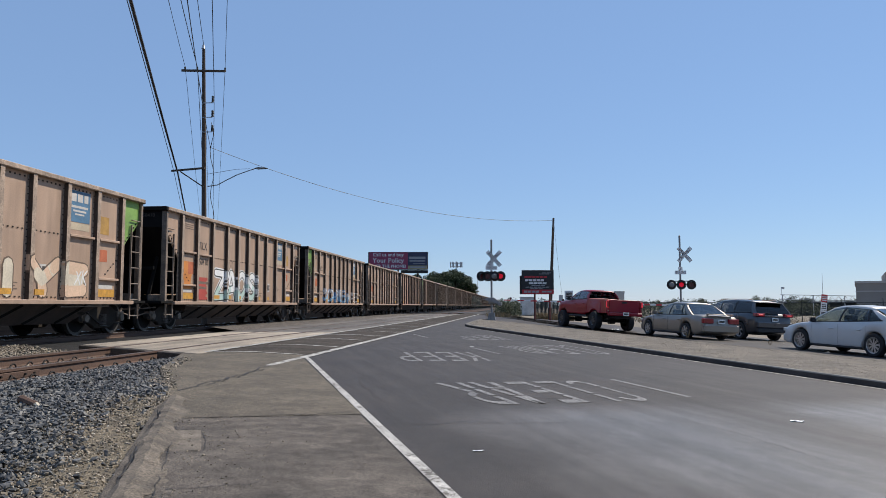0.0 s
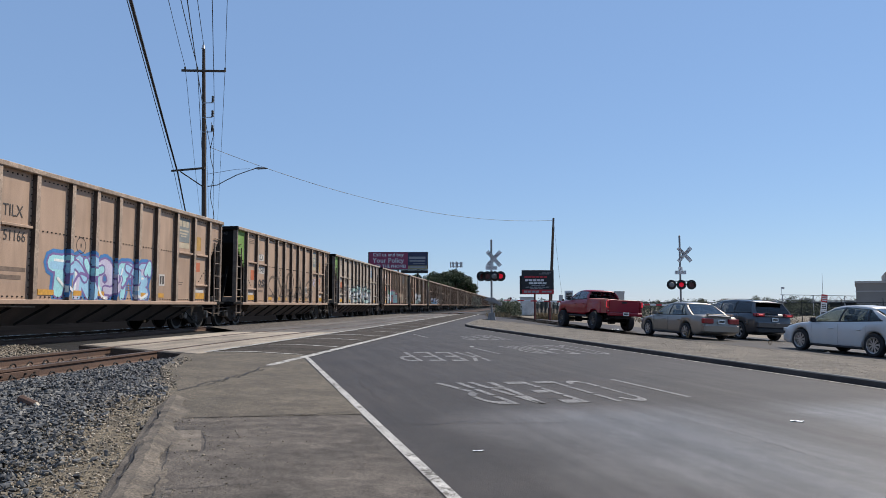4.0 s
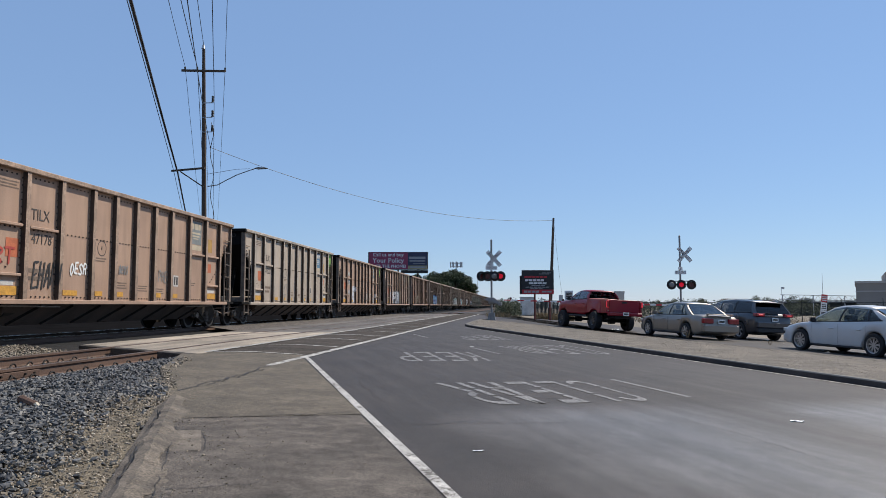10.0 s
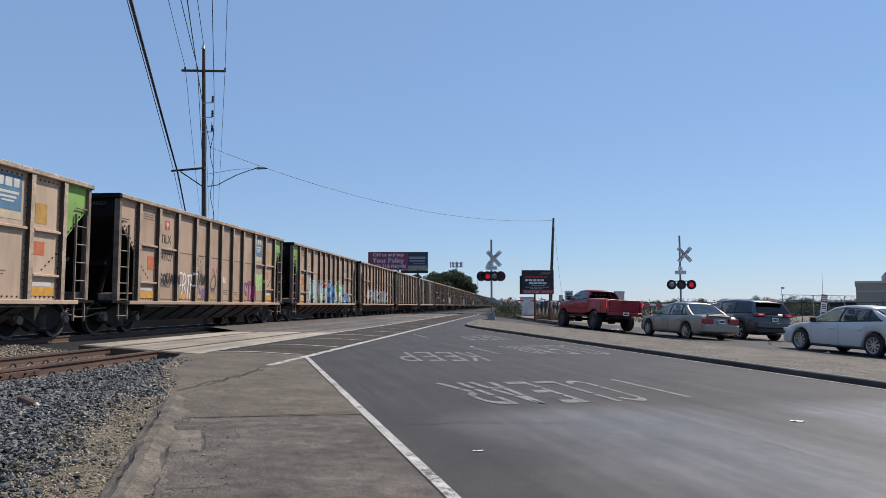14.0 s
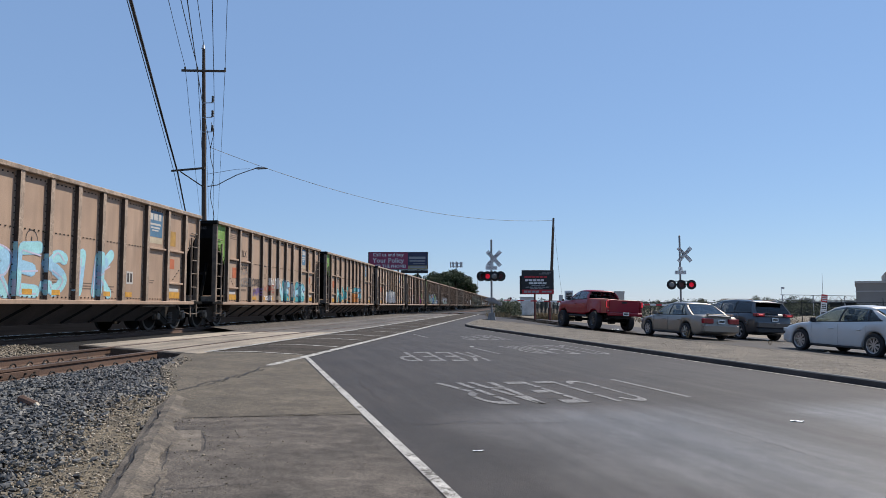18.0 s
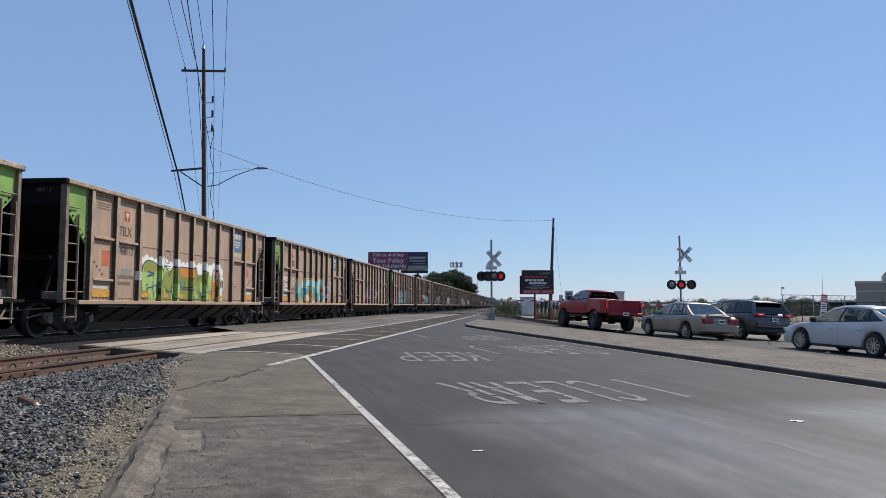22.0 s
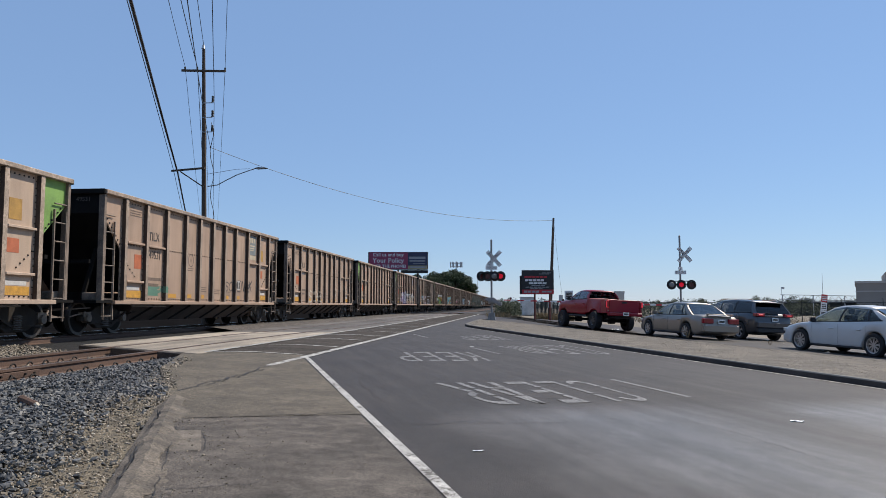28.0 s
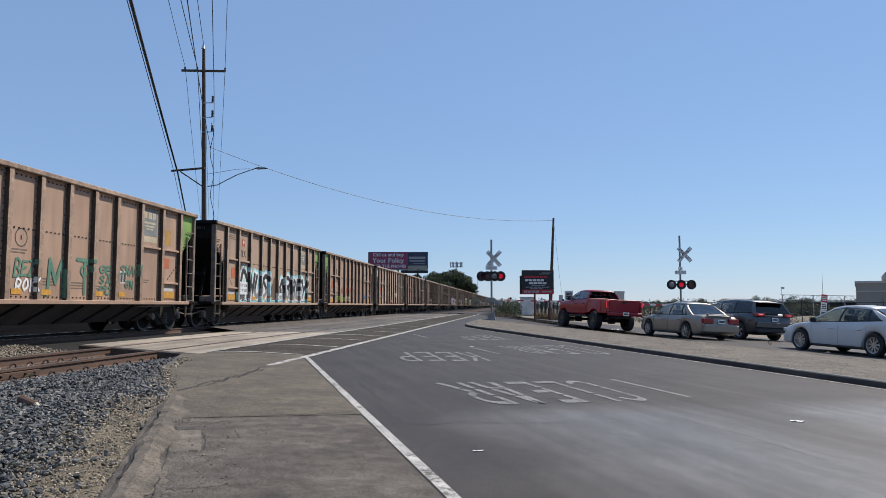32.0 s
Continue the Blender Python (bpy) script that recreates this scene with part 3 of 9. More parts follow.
def build_hopper_car(near=True):
    """near: with all its pieces; else the small pieces that never come near are left joined or out."""
    car = base("hopper_car")
    random.seed(11)

    def tint(ob):
        ob["tinted"] = 1
        return ob
    B = M_BODY["brown"]
    for s in (1, -1):
        east = s > 0
        bm = bmesh.new()
        if east:
            box(bm, s * SIDE_X - 0.02, s * SIDE_X + 0.02, -6.16, 6.16, SILL, TOP - 0.02)
        else:
            out = [(-SIDE_X + 0.02, -6.165), (-SIDE_X - 0.02, -6.165)]
            for y in RIBS:
                out += [(-SIDE_X - 0.02, y - 0.045), (-SIDE_X - RIB_OUT, y - 0.045), (-SIDE_X - RIB_OUT, y + 0.045), (-SIDE_X - 0.02, y + 0.045)]
            out += [(-SIDE_X - 0.02, 6.165), (-SIDE_X + 0.02, 6.165)]
            prism(bm, out, "z", SILL, TOP - 0.02)
        tint(part("side_panel", bm, B, car))
        for e in (-1, 1):
            bm = bmesh.new()
            prism(bm, [(e * 6.162, TOP - 0.02), (e * 7.18, TOP - 0.02), (e * 7.18, 3.28), (e * 6.162, 2.32)], "x", s * SIDE_X - 0.02, s * SIDE_X + 0.02)
            part("corner_panel", bm, B, car)
            bm = bmesh.new()
            box(bm, s * SIDE_X - 0.06, s * (SIDE_X + 0.10), e * 7.19 - 0.05, e * 7.19 + 0.05, SILL - 0.02, TOP)
            part("corner_post", bm, M_LADDER if east else M_SOOT, car, "dusty steel corner post" if east else "black corner post")
            # ladder against the open end bay
            bm = bmesh.new()
            x = s * (SIDE_X + 0.07)
            bar(bm, (x, e * 6.66, SILL - 0.52), (x, e * 6.66, 3.12), 0.05, 0.035)
            bar(bm, (x, e * 7.12, SILL - 0.52), (x, e * 7.12, 3.12), 0.05, 0.03)
            for i in range(7):
                z = SILL - 0.42 + i * 0.46
                tube(bm, (x, e * 6.66, z), (x, e * 7.2, z), 0.018, n=6)
            (near or east) and part("ladder", bm, M_LADDER if east else M_SOOT, car, "dusty steel end ladder" if east else "black steel end ladder")
            bm = bmesh.new()
            box(bm, s * 0.72, s * 1.58, e * 6.2, e * 7.5, SILL - 0.06, SILL + 0.01)
            (near or east) and part("end_platform", bm, M_SOOT, car)
        first = None
        for y in (RIBS if east else ()):
            if first is None:
                bm = bmesh.new()
                w, o = 0.072, RIB_OUT
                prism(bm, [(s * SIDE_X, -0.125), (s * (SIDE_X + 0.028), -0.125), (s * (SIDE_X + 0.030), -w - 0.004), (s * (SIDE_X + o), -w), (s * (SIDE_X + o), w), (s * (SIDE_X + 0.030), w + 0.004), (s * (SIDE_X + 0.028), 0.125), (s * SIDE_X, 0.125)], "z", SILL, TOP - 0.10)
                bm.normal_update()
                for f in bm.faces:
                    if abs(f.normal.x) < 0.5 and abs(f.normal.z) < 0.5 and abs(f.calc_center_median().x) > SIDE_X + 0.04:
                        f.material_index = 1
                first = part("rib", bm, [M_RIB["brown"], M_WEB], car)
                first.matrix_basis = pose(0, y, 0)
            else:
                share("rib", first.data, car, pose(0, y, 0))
        bm = bmesh.new()
        box(bm, s * SIDE_X - 0.08, s * (SIDE_X + 0.17), -HALF, HALF, TOP - 0.12, TOP)
        bevel(bm, 0.015)
        tint(part("top_chord", bm, B, car))
        bm = bmesh.new()
        box(bm, s * SIDE_X - 0.08, s * (SIDE_X + 0.185), -6.7, 6.7, SILL - 0.10, SILL + 0.005)
        bevel(bm, 0.01)
        tint(part("side_sill", bm, B, car))
        if near and east:
            bm = bmesh.new()
            for y in RIBS:
                for dy in (-0.102, 0.102):
                    for i in range(17):
                        z = SILL + 0.12 + i * 0.165
                        box(bm, s * SIDE_X + 0.0, s * (SIDE_X + 0.045), y + dy - 0.013, y + dy + 0.013, z - 0.014, z + 0.014)
            for i in range(74):
                y = -6.0 + i * 0.163
                for z, a in ((2.55, 1), (TOP - 0.20, 1), (SILL + 0.07, 1)):
                    if min(abs(y - r) for r in RIBS) > 0.13:
                        box(bm, s * SIDE_X + 0.0, s * (SIDE_X + 0.04), y - 0.016, y + 0.016, z - 0.017, z + 0.017)
            for i in range(8):
                for e in (-1, 1):
                    y, z = e * (6.3 + 0.11 * i), 2.53 + 0.107 * i
                    box(bm, s * SIDE_X, s * (SIDE_X + 0.045), y - 0.018, y + 0.018, z - 0.02, z + 0.02)
                    if i < 5:
                        y, z = e * (5.95 - 0.13 * i), 2.05 - 0.1 * i
                        box(bm, s * SIDE_X, s * (SIDE_X + 0.04), y - 0.016, y + 0.016, z - 0.018, z + 0.018)
            part("rivets", bm, M_GREASE, car, "dark rivet rows")["kind"] = "stuff"
            for y0, y1, z in ((-5.98, -5.02, 2.62), (-4.78, -3.72, 2.60), (-5.98, -5.02, 1.50), (3.68, 4.74, 2.57), (5.0, 5.98, 2.57), (5.0, 5.98, 1.52)):
                bm = bmesh.new()
                box(bm, s * SIDE_X, s * (SIDE_X + 0.12), y0, y1, z - 0.045, z + 0.02)
                bevel(bm, 0.01)
                tint(part("ledge", bm, B, car))
        # hopper chutes below the sill
        bm = bmesh.new()
        prism(bm, [(-5.35, SILL - 0.1), (5.35, SILL - 0.1), (4.75, 0.33), (-4.75, 0.33)], "x", s * 0.02, s * 1.44)
        for v in bm.verts:
            if abs(v.co.x) > 1 and v.co.z < 0.5:
                v.co.x *= 0.62
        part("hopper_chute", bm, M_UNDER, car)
        if near and east:
            # black bars: slope ribs whose colour also carries their shadow stripes
            bm = bmesh.new()
            bar(bm, (s * 1.43, 0.55, SILL - 0.12), (s * 0.93, 0, 0.36), 0.06, 0.07)
            brace = part("chute_brace", bm, M_SOOT, car)
            brace.matrix_basis = pose(0, -4.6, 0)
            for i in range(1, 8):
                share("chute_brace", brace.data, car, pose(0, -4.6 + i * 1.25, 0))
    for e in (-1, 1):
        bm = bmesh.new()
        box(bm, -SIDE_X, SIDE_X, e * 7.20 - 0.02, e * 7.20 + 0.02, 3.3, TOP - 0.1)
        prism(bm, [(e * 7.22, 3.30), (e * 7.18, 3.34), (e * 4.9, 1.28), (e * 4.9, 1.2)], "x", -SIDE_X + 0.03, SIDE_X - 0.03)
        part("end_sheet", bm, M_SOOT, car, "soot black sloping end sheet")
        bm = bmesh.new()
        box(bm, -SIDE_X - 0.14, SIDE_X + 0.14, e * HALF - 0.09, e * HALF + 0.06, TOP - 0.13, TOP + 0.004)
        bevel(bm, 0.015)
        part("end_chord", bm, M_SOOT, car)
        bm = bmesh.new()
        box(bm, -0.16, 0.16, e * 7.2, e * 7.72, 0.72, 0.96)
        box(bm, -0.2, 0.2, e * 7.72, e * 8.06, 0.70, 0.99)
        bevel(bm, 0.03)
        part("coupler", bm, M_GREASE, car)
        bm = bmesh.new()
        for x in (-0.9, 0.9):
            bar(bm, (x, e * 7.05, 0.98), (x * 0.9, e * 6.3, 2.4), 0.09, 0.09)
        box(bm, -1.1, 1.1, e * 7.0, e * 7.12, 1.95, 2.05)
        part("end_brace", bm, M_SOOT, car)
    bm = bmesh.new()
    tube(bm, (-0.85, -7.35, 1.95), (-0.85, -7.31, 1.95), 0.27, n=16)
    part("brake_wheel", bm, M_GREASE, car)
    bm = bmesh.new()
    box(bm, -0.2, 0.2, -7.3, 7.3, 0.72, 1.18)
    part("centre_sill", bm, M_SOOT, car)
    # bogies
    for e in (-1, 1):
        bm = bmesh.new()
        box(bm, -0.95, 0.95, -0.2, 0.2, 0.42, 0.74)
        bevel(bm, 0.03)
        bogie = part("bogie", bm, M_GREASE, car, "greasy black steel bogie")
        bogie.matrix_basis = pose(0, e * 6.15, 0)
        for s in (-1, 1):
            bm = bmesh.new()
            prism(bm, [(-1.15, 0.52), (-0.75, 0.62), (-0.4, 0.80), (0.4, 0.80), (0.75, 0.62), (1.15, 0.52), (1.15, 0.38), (0.72, 0.36), (0.36, 0.17), (-0.36, 0.17), (-0.72, 0.36), (-1.15, 0.38)], "x", s * 0.90, s * 1.05)
            bevel(bm, 0.02)
            part("side_frame", bm, M_GREASE, bogie)
            if near and s > 0:
                bm = bmesh.new()
                prof = [(0.05 if j % 2 else 0.075, 0.23 + 0.026 * j) for j in range(14)]
                rings = [[bm.verts.new((1.06 + r * math.cos(2 * math.pi * i / 10), 2.4 * r * math.sin(2 * math.pi * i / 10), z)) for i in range(10)] for r, z in prof]
                for a, b in zip(rings, rings[1:]):
                    for i in range(10):
                        bm.faces.new((a[i], a[(i + 1) % 10], b[(i + 1) % 10], b[i]))
                part("spring", bm, M_SPRING, bogie, "dark coil spring nest")
                for a in (-1, 1):
                    bm = bmesh.new()
                    tube(bm, (s * 0.95, a * 0.89, WHEEL_R), (s * 1.14, a * 0.89, WHEEL_R), 0.13, 0.11, n=10)
                    bm.faces.ensure_lookup_table()
                    box(bm, s * 0.90, s * 1.08, a * 0.89 - 0.16, a * 0.89 + 0.16, WHEEL_R + 0.02, WHEEL_R + 0.17)
                    part("bearing_cap", bm, M_BEARING, bogie)
        for a in (-1, 1):
            bm = bmesh.new()
            for s in (-1, 1):
                tube(bm, (s * 0.665, 0, 0), (s * 0.70, 0, 0), WHEEL_R + 0.03, n=24)
                tube(bm, (s * 0.70, 0, 0), (s * 0.81, 0, 0), WHEEL_R, n=24, mi=1)
                tube(bm, (s * 0.80, 0, 0), (s * 0.813, 0, 0), WHEEL_R - 0.075, n=24)
                tube(bm, (s * 0.81, 0, 0), (s * 0.85, 0, 0), 0.12, n=12)
                for i in range(4):
                    an = math.pi / 2 * i
                    tube(bm, (s * 0.808, 0.28 * math.cos(an), 0.28 * math.sin(an)), (s * 0.815, 0.28 * math.cos(an), 0.28 * math.sin(an)), 0.05, n=8)
            tube(bm, (-0.7, 0, 0), (0.7, 0, 0), 0.085, n=10)
            w = part("wheelset", bm, [M_WHEEL, M_TREAD], bogie, "steel wheelset with a polished tread on its axle")
            w.matrix_parent_inverse = pose(0, a * 0.89, WHEEL_R)
    if near:
        for e in (-1, 1):
            bm = bmesh.new()
            bar(bm, (1.0, e * 7.05, 0.62), (1.0, e * 7.75, 0.50), 0.035, 0.03)
            bar(bm, (0.3, e * 7.76, 0.66), (1.42, e * 7.50, 0.74), 0.03, 0.03)
            tube(bm, (0.42, e * 7.72, 0.72), (0.46, e * 8.0, 0.42), 0.03, n=6)
            part("uncoupling_lever", bm, M_LADDER, car, "bent steel uncoupling lever")
            bm = bmesh.new()
            box(bm, 0.98, 1.40, e * 7.05 - 0.16, e * 7.05 + 0.16, SILL + 0.012, SILL + 0.22)
            bevel(bm, 0.02)
            part("corner_bracket", bm, M_BEARING, car, "pale dusty corner bracket")
            bm = bmesh.new()
            tube(bm, (1.12, e * 5.05, 0.66), (1.12, e * 4.62, 0.70), 0.12, n=10)
            bar(bm, (1.15, e * 5.2, 0.62), (1.1, e * 5.9, 0.30), 0.045, 0.04)
            bar(bm, (1.10, e * 5.15, 0.36), (1.10, e * 7.1, 0.30), 0.03, 0.03)
            part("brake_rigging", bm, M_GREASE, car, "brake cylinder and rods")
        bm = bmesh.new()
        for y0 in (-5.6, 5.6):
            tube(bm, (1.52, y0, SILL - 0.14), (1.52, y0 * 0.62, SILL - 0.16), 0.022, n=6)
        part("air_pipe", bm, M_BEARING, car, "dusty air pipe under the sill")
    # plain stencils that every car carries
    for i, (y0, y1) in enumerate(((-6.0, -5.05), (-4.0, -3.75), (-3.35, -2.75), (-1.95, -1.6), (-1.0, -0.55), (0.2, 0.6), (1.3, 1.7), (2.5, 2.85), (5.0, 5.9))):
        z = SILL + (0.10 if i in (0, 8) else 0.12)
        if i not in (1, 5):
            bm = bmesh.new()
            box(bm, SIDE_X + 0.02, SIDE_X + 0.036, y0, y1, z, z + (0.20 if i in (0, 8) else 0.13))
            part("reflective_strip", bm, M_YELLOW, car, "yellow reflective strip")
    if not near:
        return car
    for y0, y1 in ((-5.95, -5.15), (5.05, 5.8)):
        bm = bmesh.new()
        box(bm, SIDE_X + 0.02, SIDE_X + 0.026, y0, y1, SILL + 0.32, SILL + 0.42)
        part("label_strip", bm, M_DECALWHITE, car, "small white label strip")
    bm = bmesh.new()
    for y0, y1, z, n in ((-5.75, -5.1, 3.55, 3), (-4.72, -3.8, 1.56, 1), (-4.72, -3.95, 1.38, 1), (-2.0, -1.45, 2.05, 2), (-0.95, -0.35, 1.42, 3), (0.25, 0.85, 1.36, 3), (1.4, 1.9, 1.30, 3), (3.9, 4.2, 1.55, 2)):
        for i in range(n):
            box(bm, SIDE_X + 0.02, SIDE_X + 0.025, y0, y1 - 0.07 * (i % 2), z - i * 0.07, z - i * 0.07 + (0.095 if n == 1 else 0.03))
    part("stencil_lettering", bm, M_FADEDPRINT, car, "dark stencilled data lines")["kind"] = "stuff"
    bm = bmesh.new()
    for i in range(24):
        a0, a1 = 2 * math.pi * i / 24, 2 * math.pi * (i + 1) / 24
        q = [(-1.67 + r * math.cos(a) * 1.0, 2.34 + r * math.sin(a)) for r, a in ((0.19, a0), (0.215, a0), (0.215, a1), (0.19, a1))]
        bm.faces.new([bm.verts.new((SIDE_X + 0.024, y, z)) for y, z in q])
    box(bm, SIDE_X + 0.02, SIDE_X + 0.024, -1.69, -1.65, 2.29, 2.39)
    part("round_emblem", bm, M_STENCIL, car, "dark circle emblem")
    bm = bmesh.new()
    box(bm, SIDE_X + 0.02, SIDE_X + 0.026, -5.45, -5.02, 1.88, 2.30)
    part("placard", bm, M_ORANGE, car, "faded orange placard")
    bm = bmesh.new()
    box(bm, SIDE_X + 0.02, SIDE_X + 0.026, 5.12, 5.55, 2.72, 3.20)
    part("notice", bm, M_AMBER, car, "amber notice")
    bm = bmesh.new()
    box(bm, SIDE_X + 0.02, SIDE_X + 0.026, 5.10, 5.50, 1.98, 2.30)
    part("placard", bm, M_ORANGE, car, "faded orange placard")
    bm = bmesh.new()
    box(bm, SIDE_X + 0.02, SIDE_X + 0.026, 2.55, 2.9, 1.42, 1.78)
    box(bm, SIDE_X + 0.026, SIDE_X + 0.03, 2.59, 2.69, 1.47, 1.73, mi=1)
    box(bm, SIDE_X + 0.026, SIDE_X + 0.03, 2.75, 2.86, 1.47, 1.73, mi=1)
    part("code_plate", bm, [M_DECALWHITE, M_STENCIL], car, "small white plate with dark bars")
    return car


def side_frame_of_text(y, z, lift=0.0):
    """Lettering that is read from the east side: its x runs along +y, its y upwards."""
    m = Matrix(((0, 0, 1), (1, 0, 0), (0, 1, 0))).to_4x4()
    return Matrix.Translation((SIDE_X + 0.024 + lift, y, z)) @ m


PROTO, PROTO_FAR = build_hopper_car(), build_hopper_car(False)
CARS = {}
PLAIN = "{} coal hopper wagon with black bogies"
SHADE = {"brown": "sooty brown ribbed", "tan": "dusty tan ribbed", "grey": "clean pale grey ribbed", "rust": "reddish brown ribbed"}


def hopper(k, tint, number="", green=(0, 0), logo="blue", emblem=False, white_plate=False, extra=""):
    """Car k of the train. green: rear and front corner panels painted; logo: blue, fade or none."""
    car = copy_thing(PROTO if k >= -10 else PROTO_FAR, pose(TRAIN_X, car_y(k, 0.0), 0))
    corner = 0
    for o in car.children:
        if o.name.startswith(("rib", "top_chord")):
            o.material_slots[0].link = "OBJECT"
            o.material_slots[0].material = M_RIB[tint]
        elif o.get("tinted"):
            o.material_slots[0].link = "OBJECT"
            o.material_slots[0].material = M_BODY[tint]
        elif o.name.startswith("corner_panel"):
            o.material_slots[0].link = "OBJECT"
            o.material_slots[0].material = M_GREEN if green[corner % 2] else M_BODY[tint]
            corner += 1
    X = SIDE_X + 0.021
    if logo != "none":
        bm = bmesh.new()
        box(bm, X, X + 0.005, 3.72, 4.62, 2.92, 3.72)
        lp = part("logo_panel", bm, M_DECALBLUE if logo == "blue" else M_DECALFADE, car, "blue square logo panel" if logo == "blue" else "faded grey blue logo panel")
        for y0, y1, z0, z1 in ((3.78, 4.0, 3.44, 3.64), (4.06, 4.28, 3.44, 3.64), (4.34, 4.52, 3.44, 3.64), (3.80, 4.52, 3.28, 3.34), (3.88, 4.44, 3.18, 3.23), (3.96, 4.36, 3.10, 3.14)):
            bm = bmesh.new()
            box(bm, X + 0.005, X + 0.009, y0, y1, z0, z1)
            part("logo_bar", bm, M_DECALWHITE if logo == "blue" else M_DECALCREAM, lp)
        bm = bmesh.new()
        box(bm, X + 0.0, X + 0.006, 3.72, 4.62, 2.72, 2.90)
        part("logo_strip", bm, M_DECALCREAM, car, "faded cream logo strip")
    if white_plate:
        bm = bmesh.new()
        box(bm, X, X + 0.003, -4.70, -3.88, 2.76, 3.04)
        box(bm, X, X + 0.003, -4.70, -3.76, 2.20, 2.48)
        part("number_plate", bm, M_DECALWHITE, car, "white painted number patches")
    if k >= -10:
        text_part("reporting_mark", "TILX", 0.33, M_STENCIL, car, side_frame_of_text(-4.3, 2.90, 0.002), depth=0.002, stretch=1.15)
    if number:
        text_part("car_number", number, 0.30, M_STENCIL, car, side_frame_of_text(-4.22, 2.34, 0.002), depth=0.002, stretch=1.15)
    if number and k >= -10:
        back = Matrix(((1, 0, 0), (0, 0, -1), (0, 1, 0))).to_4x4()
        text_part("end_number", number, 0.17, M_SPRING, car, Matrix.Translation((0.95, -7.228, 3.68)) @ back, "dull grey number on the end sheet", depth=0.002)
    if emblem:
        bm = bmesh.new()
        box(bm, X, X + 0.004, -4.36, -4.08, 3.22, 3.50, mi=0)
        box(bm, X + 0.004, X + 0.0052, -4.235, -4.205, 3.24, 3.36, mi=1)
        f = bm.faces.new([bm.verts.new((X + 0.0055, -4.22 + 0.092 * math.cos(q * math.pi / 5), 3.395 + 0.075 * math.sin(q * math.pi / 5))) for q in range(10)])
        f.material_index = 1
        part("red_emblem", bm, [M_REDMARK, M_DECALWHITE], car, "red emblem with a white tree")
    if green[0] or green[1]:
        extra = extra or ", green corners"
    label = PLAIN.format(SHADE[tint]) + extra
    tagged(car, label, "hopper wagon", group="coal train wagons")
    CARS[k] = car
    return car


SPEC = {
    -9: ("brown", "", (1, 0), "blue"), -8: ("brown", "50410", (0, 0), "blue"), -7: ("brown", "50470", (0, 1), "blue"), -6: ("grey", "51320", (1, 0), "blue"),
    -5: ("brown", "51048", (1, 0), "fade"), -4: ("brown", "51166", (0, 0), "fade"), -3: ("rust", "50960", (0, 1), "fade"), -2: ("brown", "48163", (0, 1), "fade"),
    -1: ("rust", "51025", (0, 1), "fade"), 0: ("grey", "51323", (0, 1), "blue"), 1: ("rust", "47178", (1, 0), "fade"), 2: ("rust", "48009", (0, 1), "fade"),
    3: ("brown", "51049", (1, 0), "fade"), 4: ("brown", "49327", (0, 1), "blue"), 5: ("tan", "48120", (0, 1), "blue"), 6: ("brown", "50312", (1, 0), "blue"),
    7: ("brown", "50448", (1, 0), "blue"), 8: ("brown", "50425", (1, 0), "blue"), 9: ("brown", "48327", (0, 1), "blue"), 10: ("brown", "48779", (1, 0), "blue"),
    11: ("brown", "48813", (1, 0), "blue"), 12: ("tan", "49359", (0, 1), "blue"), 13: ("brown", "50465", (1, 0), "blue"), 14: ("brown", "48523", (1, 0), "none"),
    15: ("brown", "", (0, 0), "none"), 16: ("brown", "49531", (0, 0), "fade"), 17: ("tan", "49478", (0, 1), "blue"), 18: ("rust", "48160", (1, 0), "fade"),
    19: ("brown", "48511", (0, 1), "fade"), 20: ("rust", "", (0, 1), "fade"), 21: ("brown", "", (0, 0), "blue"),
}
for k in range(-36, 22):
    tint, number, green, logo = SPEC.get(k, (("brown", "tan", "brown", "rust")[k * 7 % 4], "", (k % 3 == 0, k % 4 == 1), "fade"))
    hopper(k, tint, number, green, logo, emblem=k in (4, 9, 10, 11, 12, 14, 17, 19), white_plate=k in (-5, 3, -3, -1))
for o in (*PROTO.children_recursive, PROTO, *PROTO_FAR.children_recursive, PROTO_FAR):
    bpy.data.objects.remove(o)


# ---- road vehicles ----
M_TANCAR = mat("champagne_metallic_paint", (0.28, 0.242, 0.20), 0.36, metal=0.4, var=0.06, scale=2, fine=200, bump=0, coat=0.6)
M_WHITECAR = mat("white_car_paint", (0.57, 0.565, 0.55), 0.35, var=0.05, scale=2, fine=200, bump=0, coat=0.4)
M_DARKCAR = mat("graphite_metallic_paint", (0.055, 0.06, 0.07), 0.3, metal=0.4, var=0.08, scale=2, fine=200, bump=0, coat=0.7)
M_REDCAR = mat("red_truck_paint", (0.29, 0.003, 0.018), 0.35, var=0.08, scale=2, fine=200, bump=0, coat=0.35, spec=0.4)
M_GLASS = glass("tinted_car_glass", (0.50, 0.55, 0.54))
M_DARKGLASS = glass("privacy_car_glass", (0.34, 0.36, 0.37))
M_BLACKGLASS = glass("black_tinted_car_glass", (0.16, 0.17, 0.18))
M_CHROME = mat("chrome_trim", (0.75, 0.76, 0.78), 0.15, metal=1.0, var=0.05, bump=0)
M_ALLOY = mat("alloy_rim", (0.55, 0.56, 0.58), 0.3, metal=0.8, var=0.1, bump=0)
M_DARKALLOY = mat("dark_alloy_rim", (0.16, 0.165, 0.175), 0.35, metal=0.7, var=0.1, bump=0)
M_PLASTIC = mat("black_trim_plastic", (0.025, 0.025, 0.028), 0.6, var=0.2, scale=8, fine=90, bump=0.1)
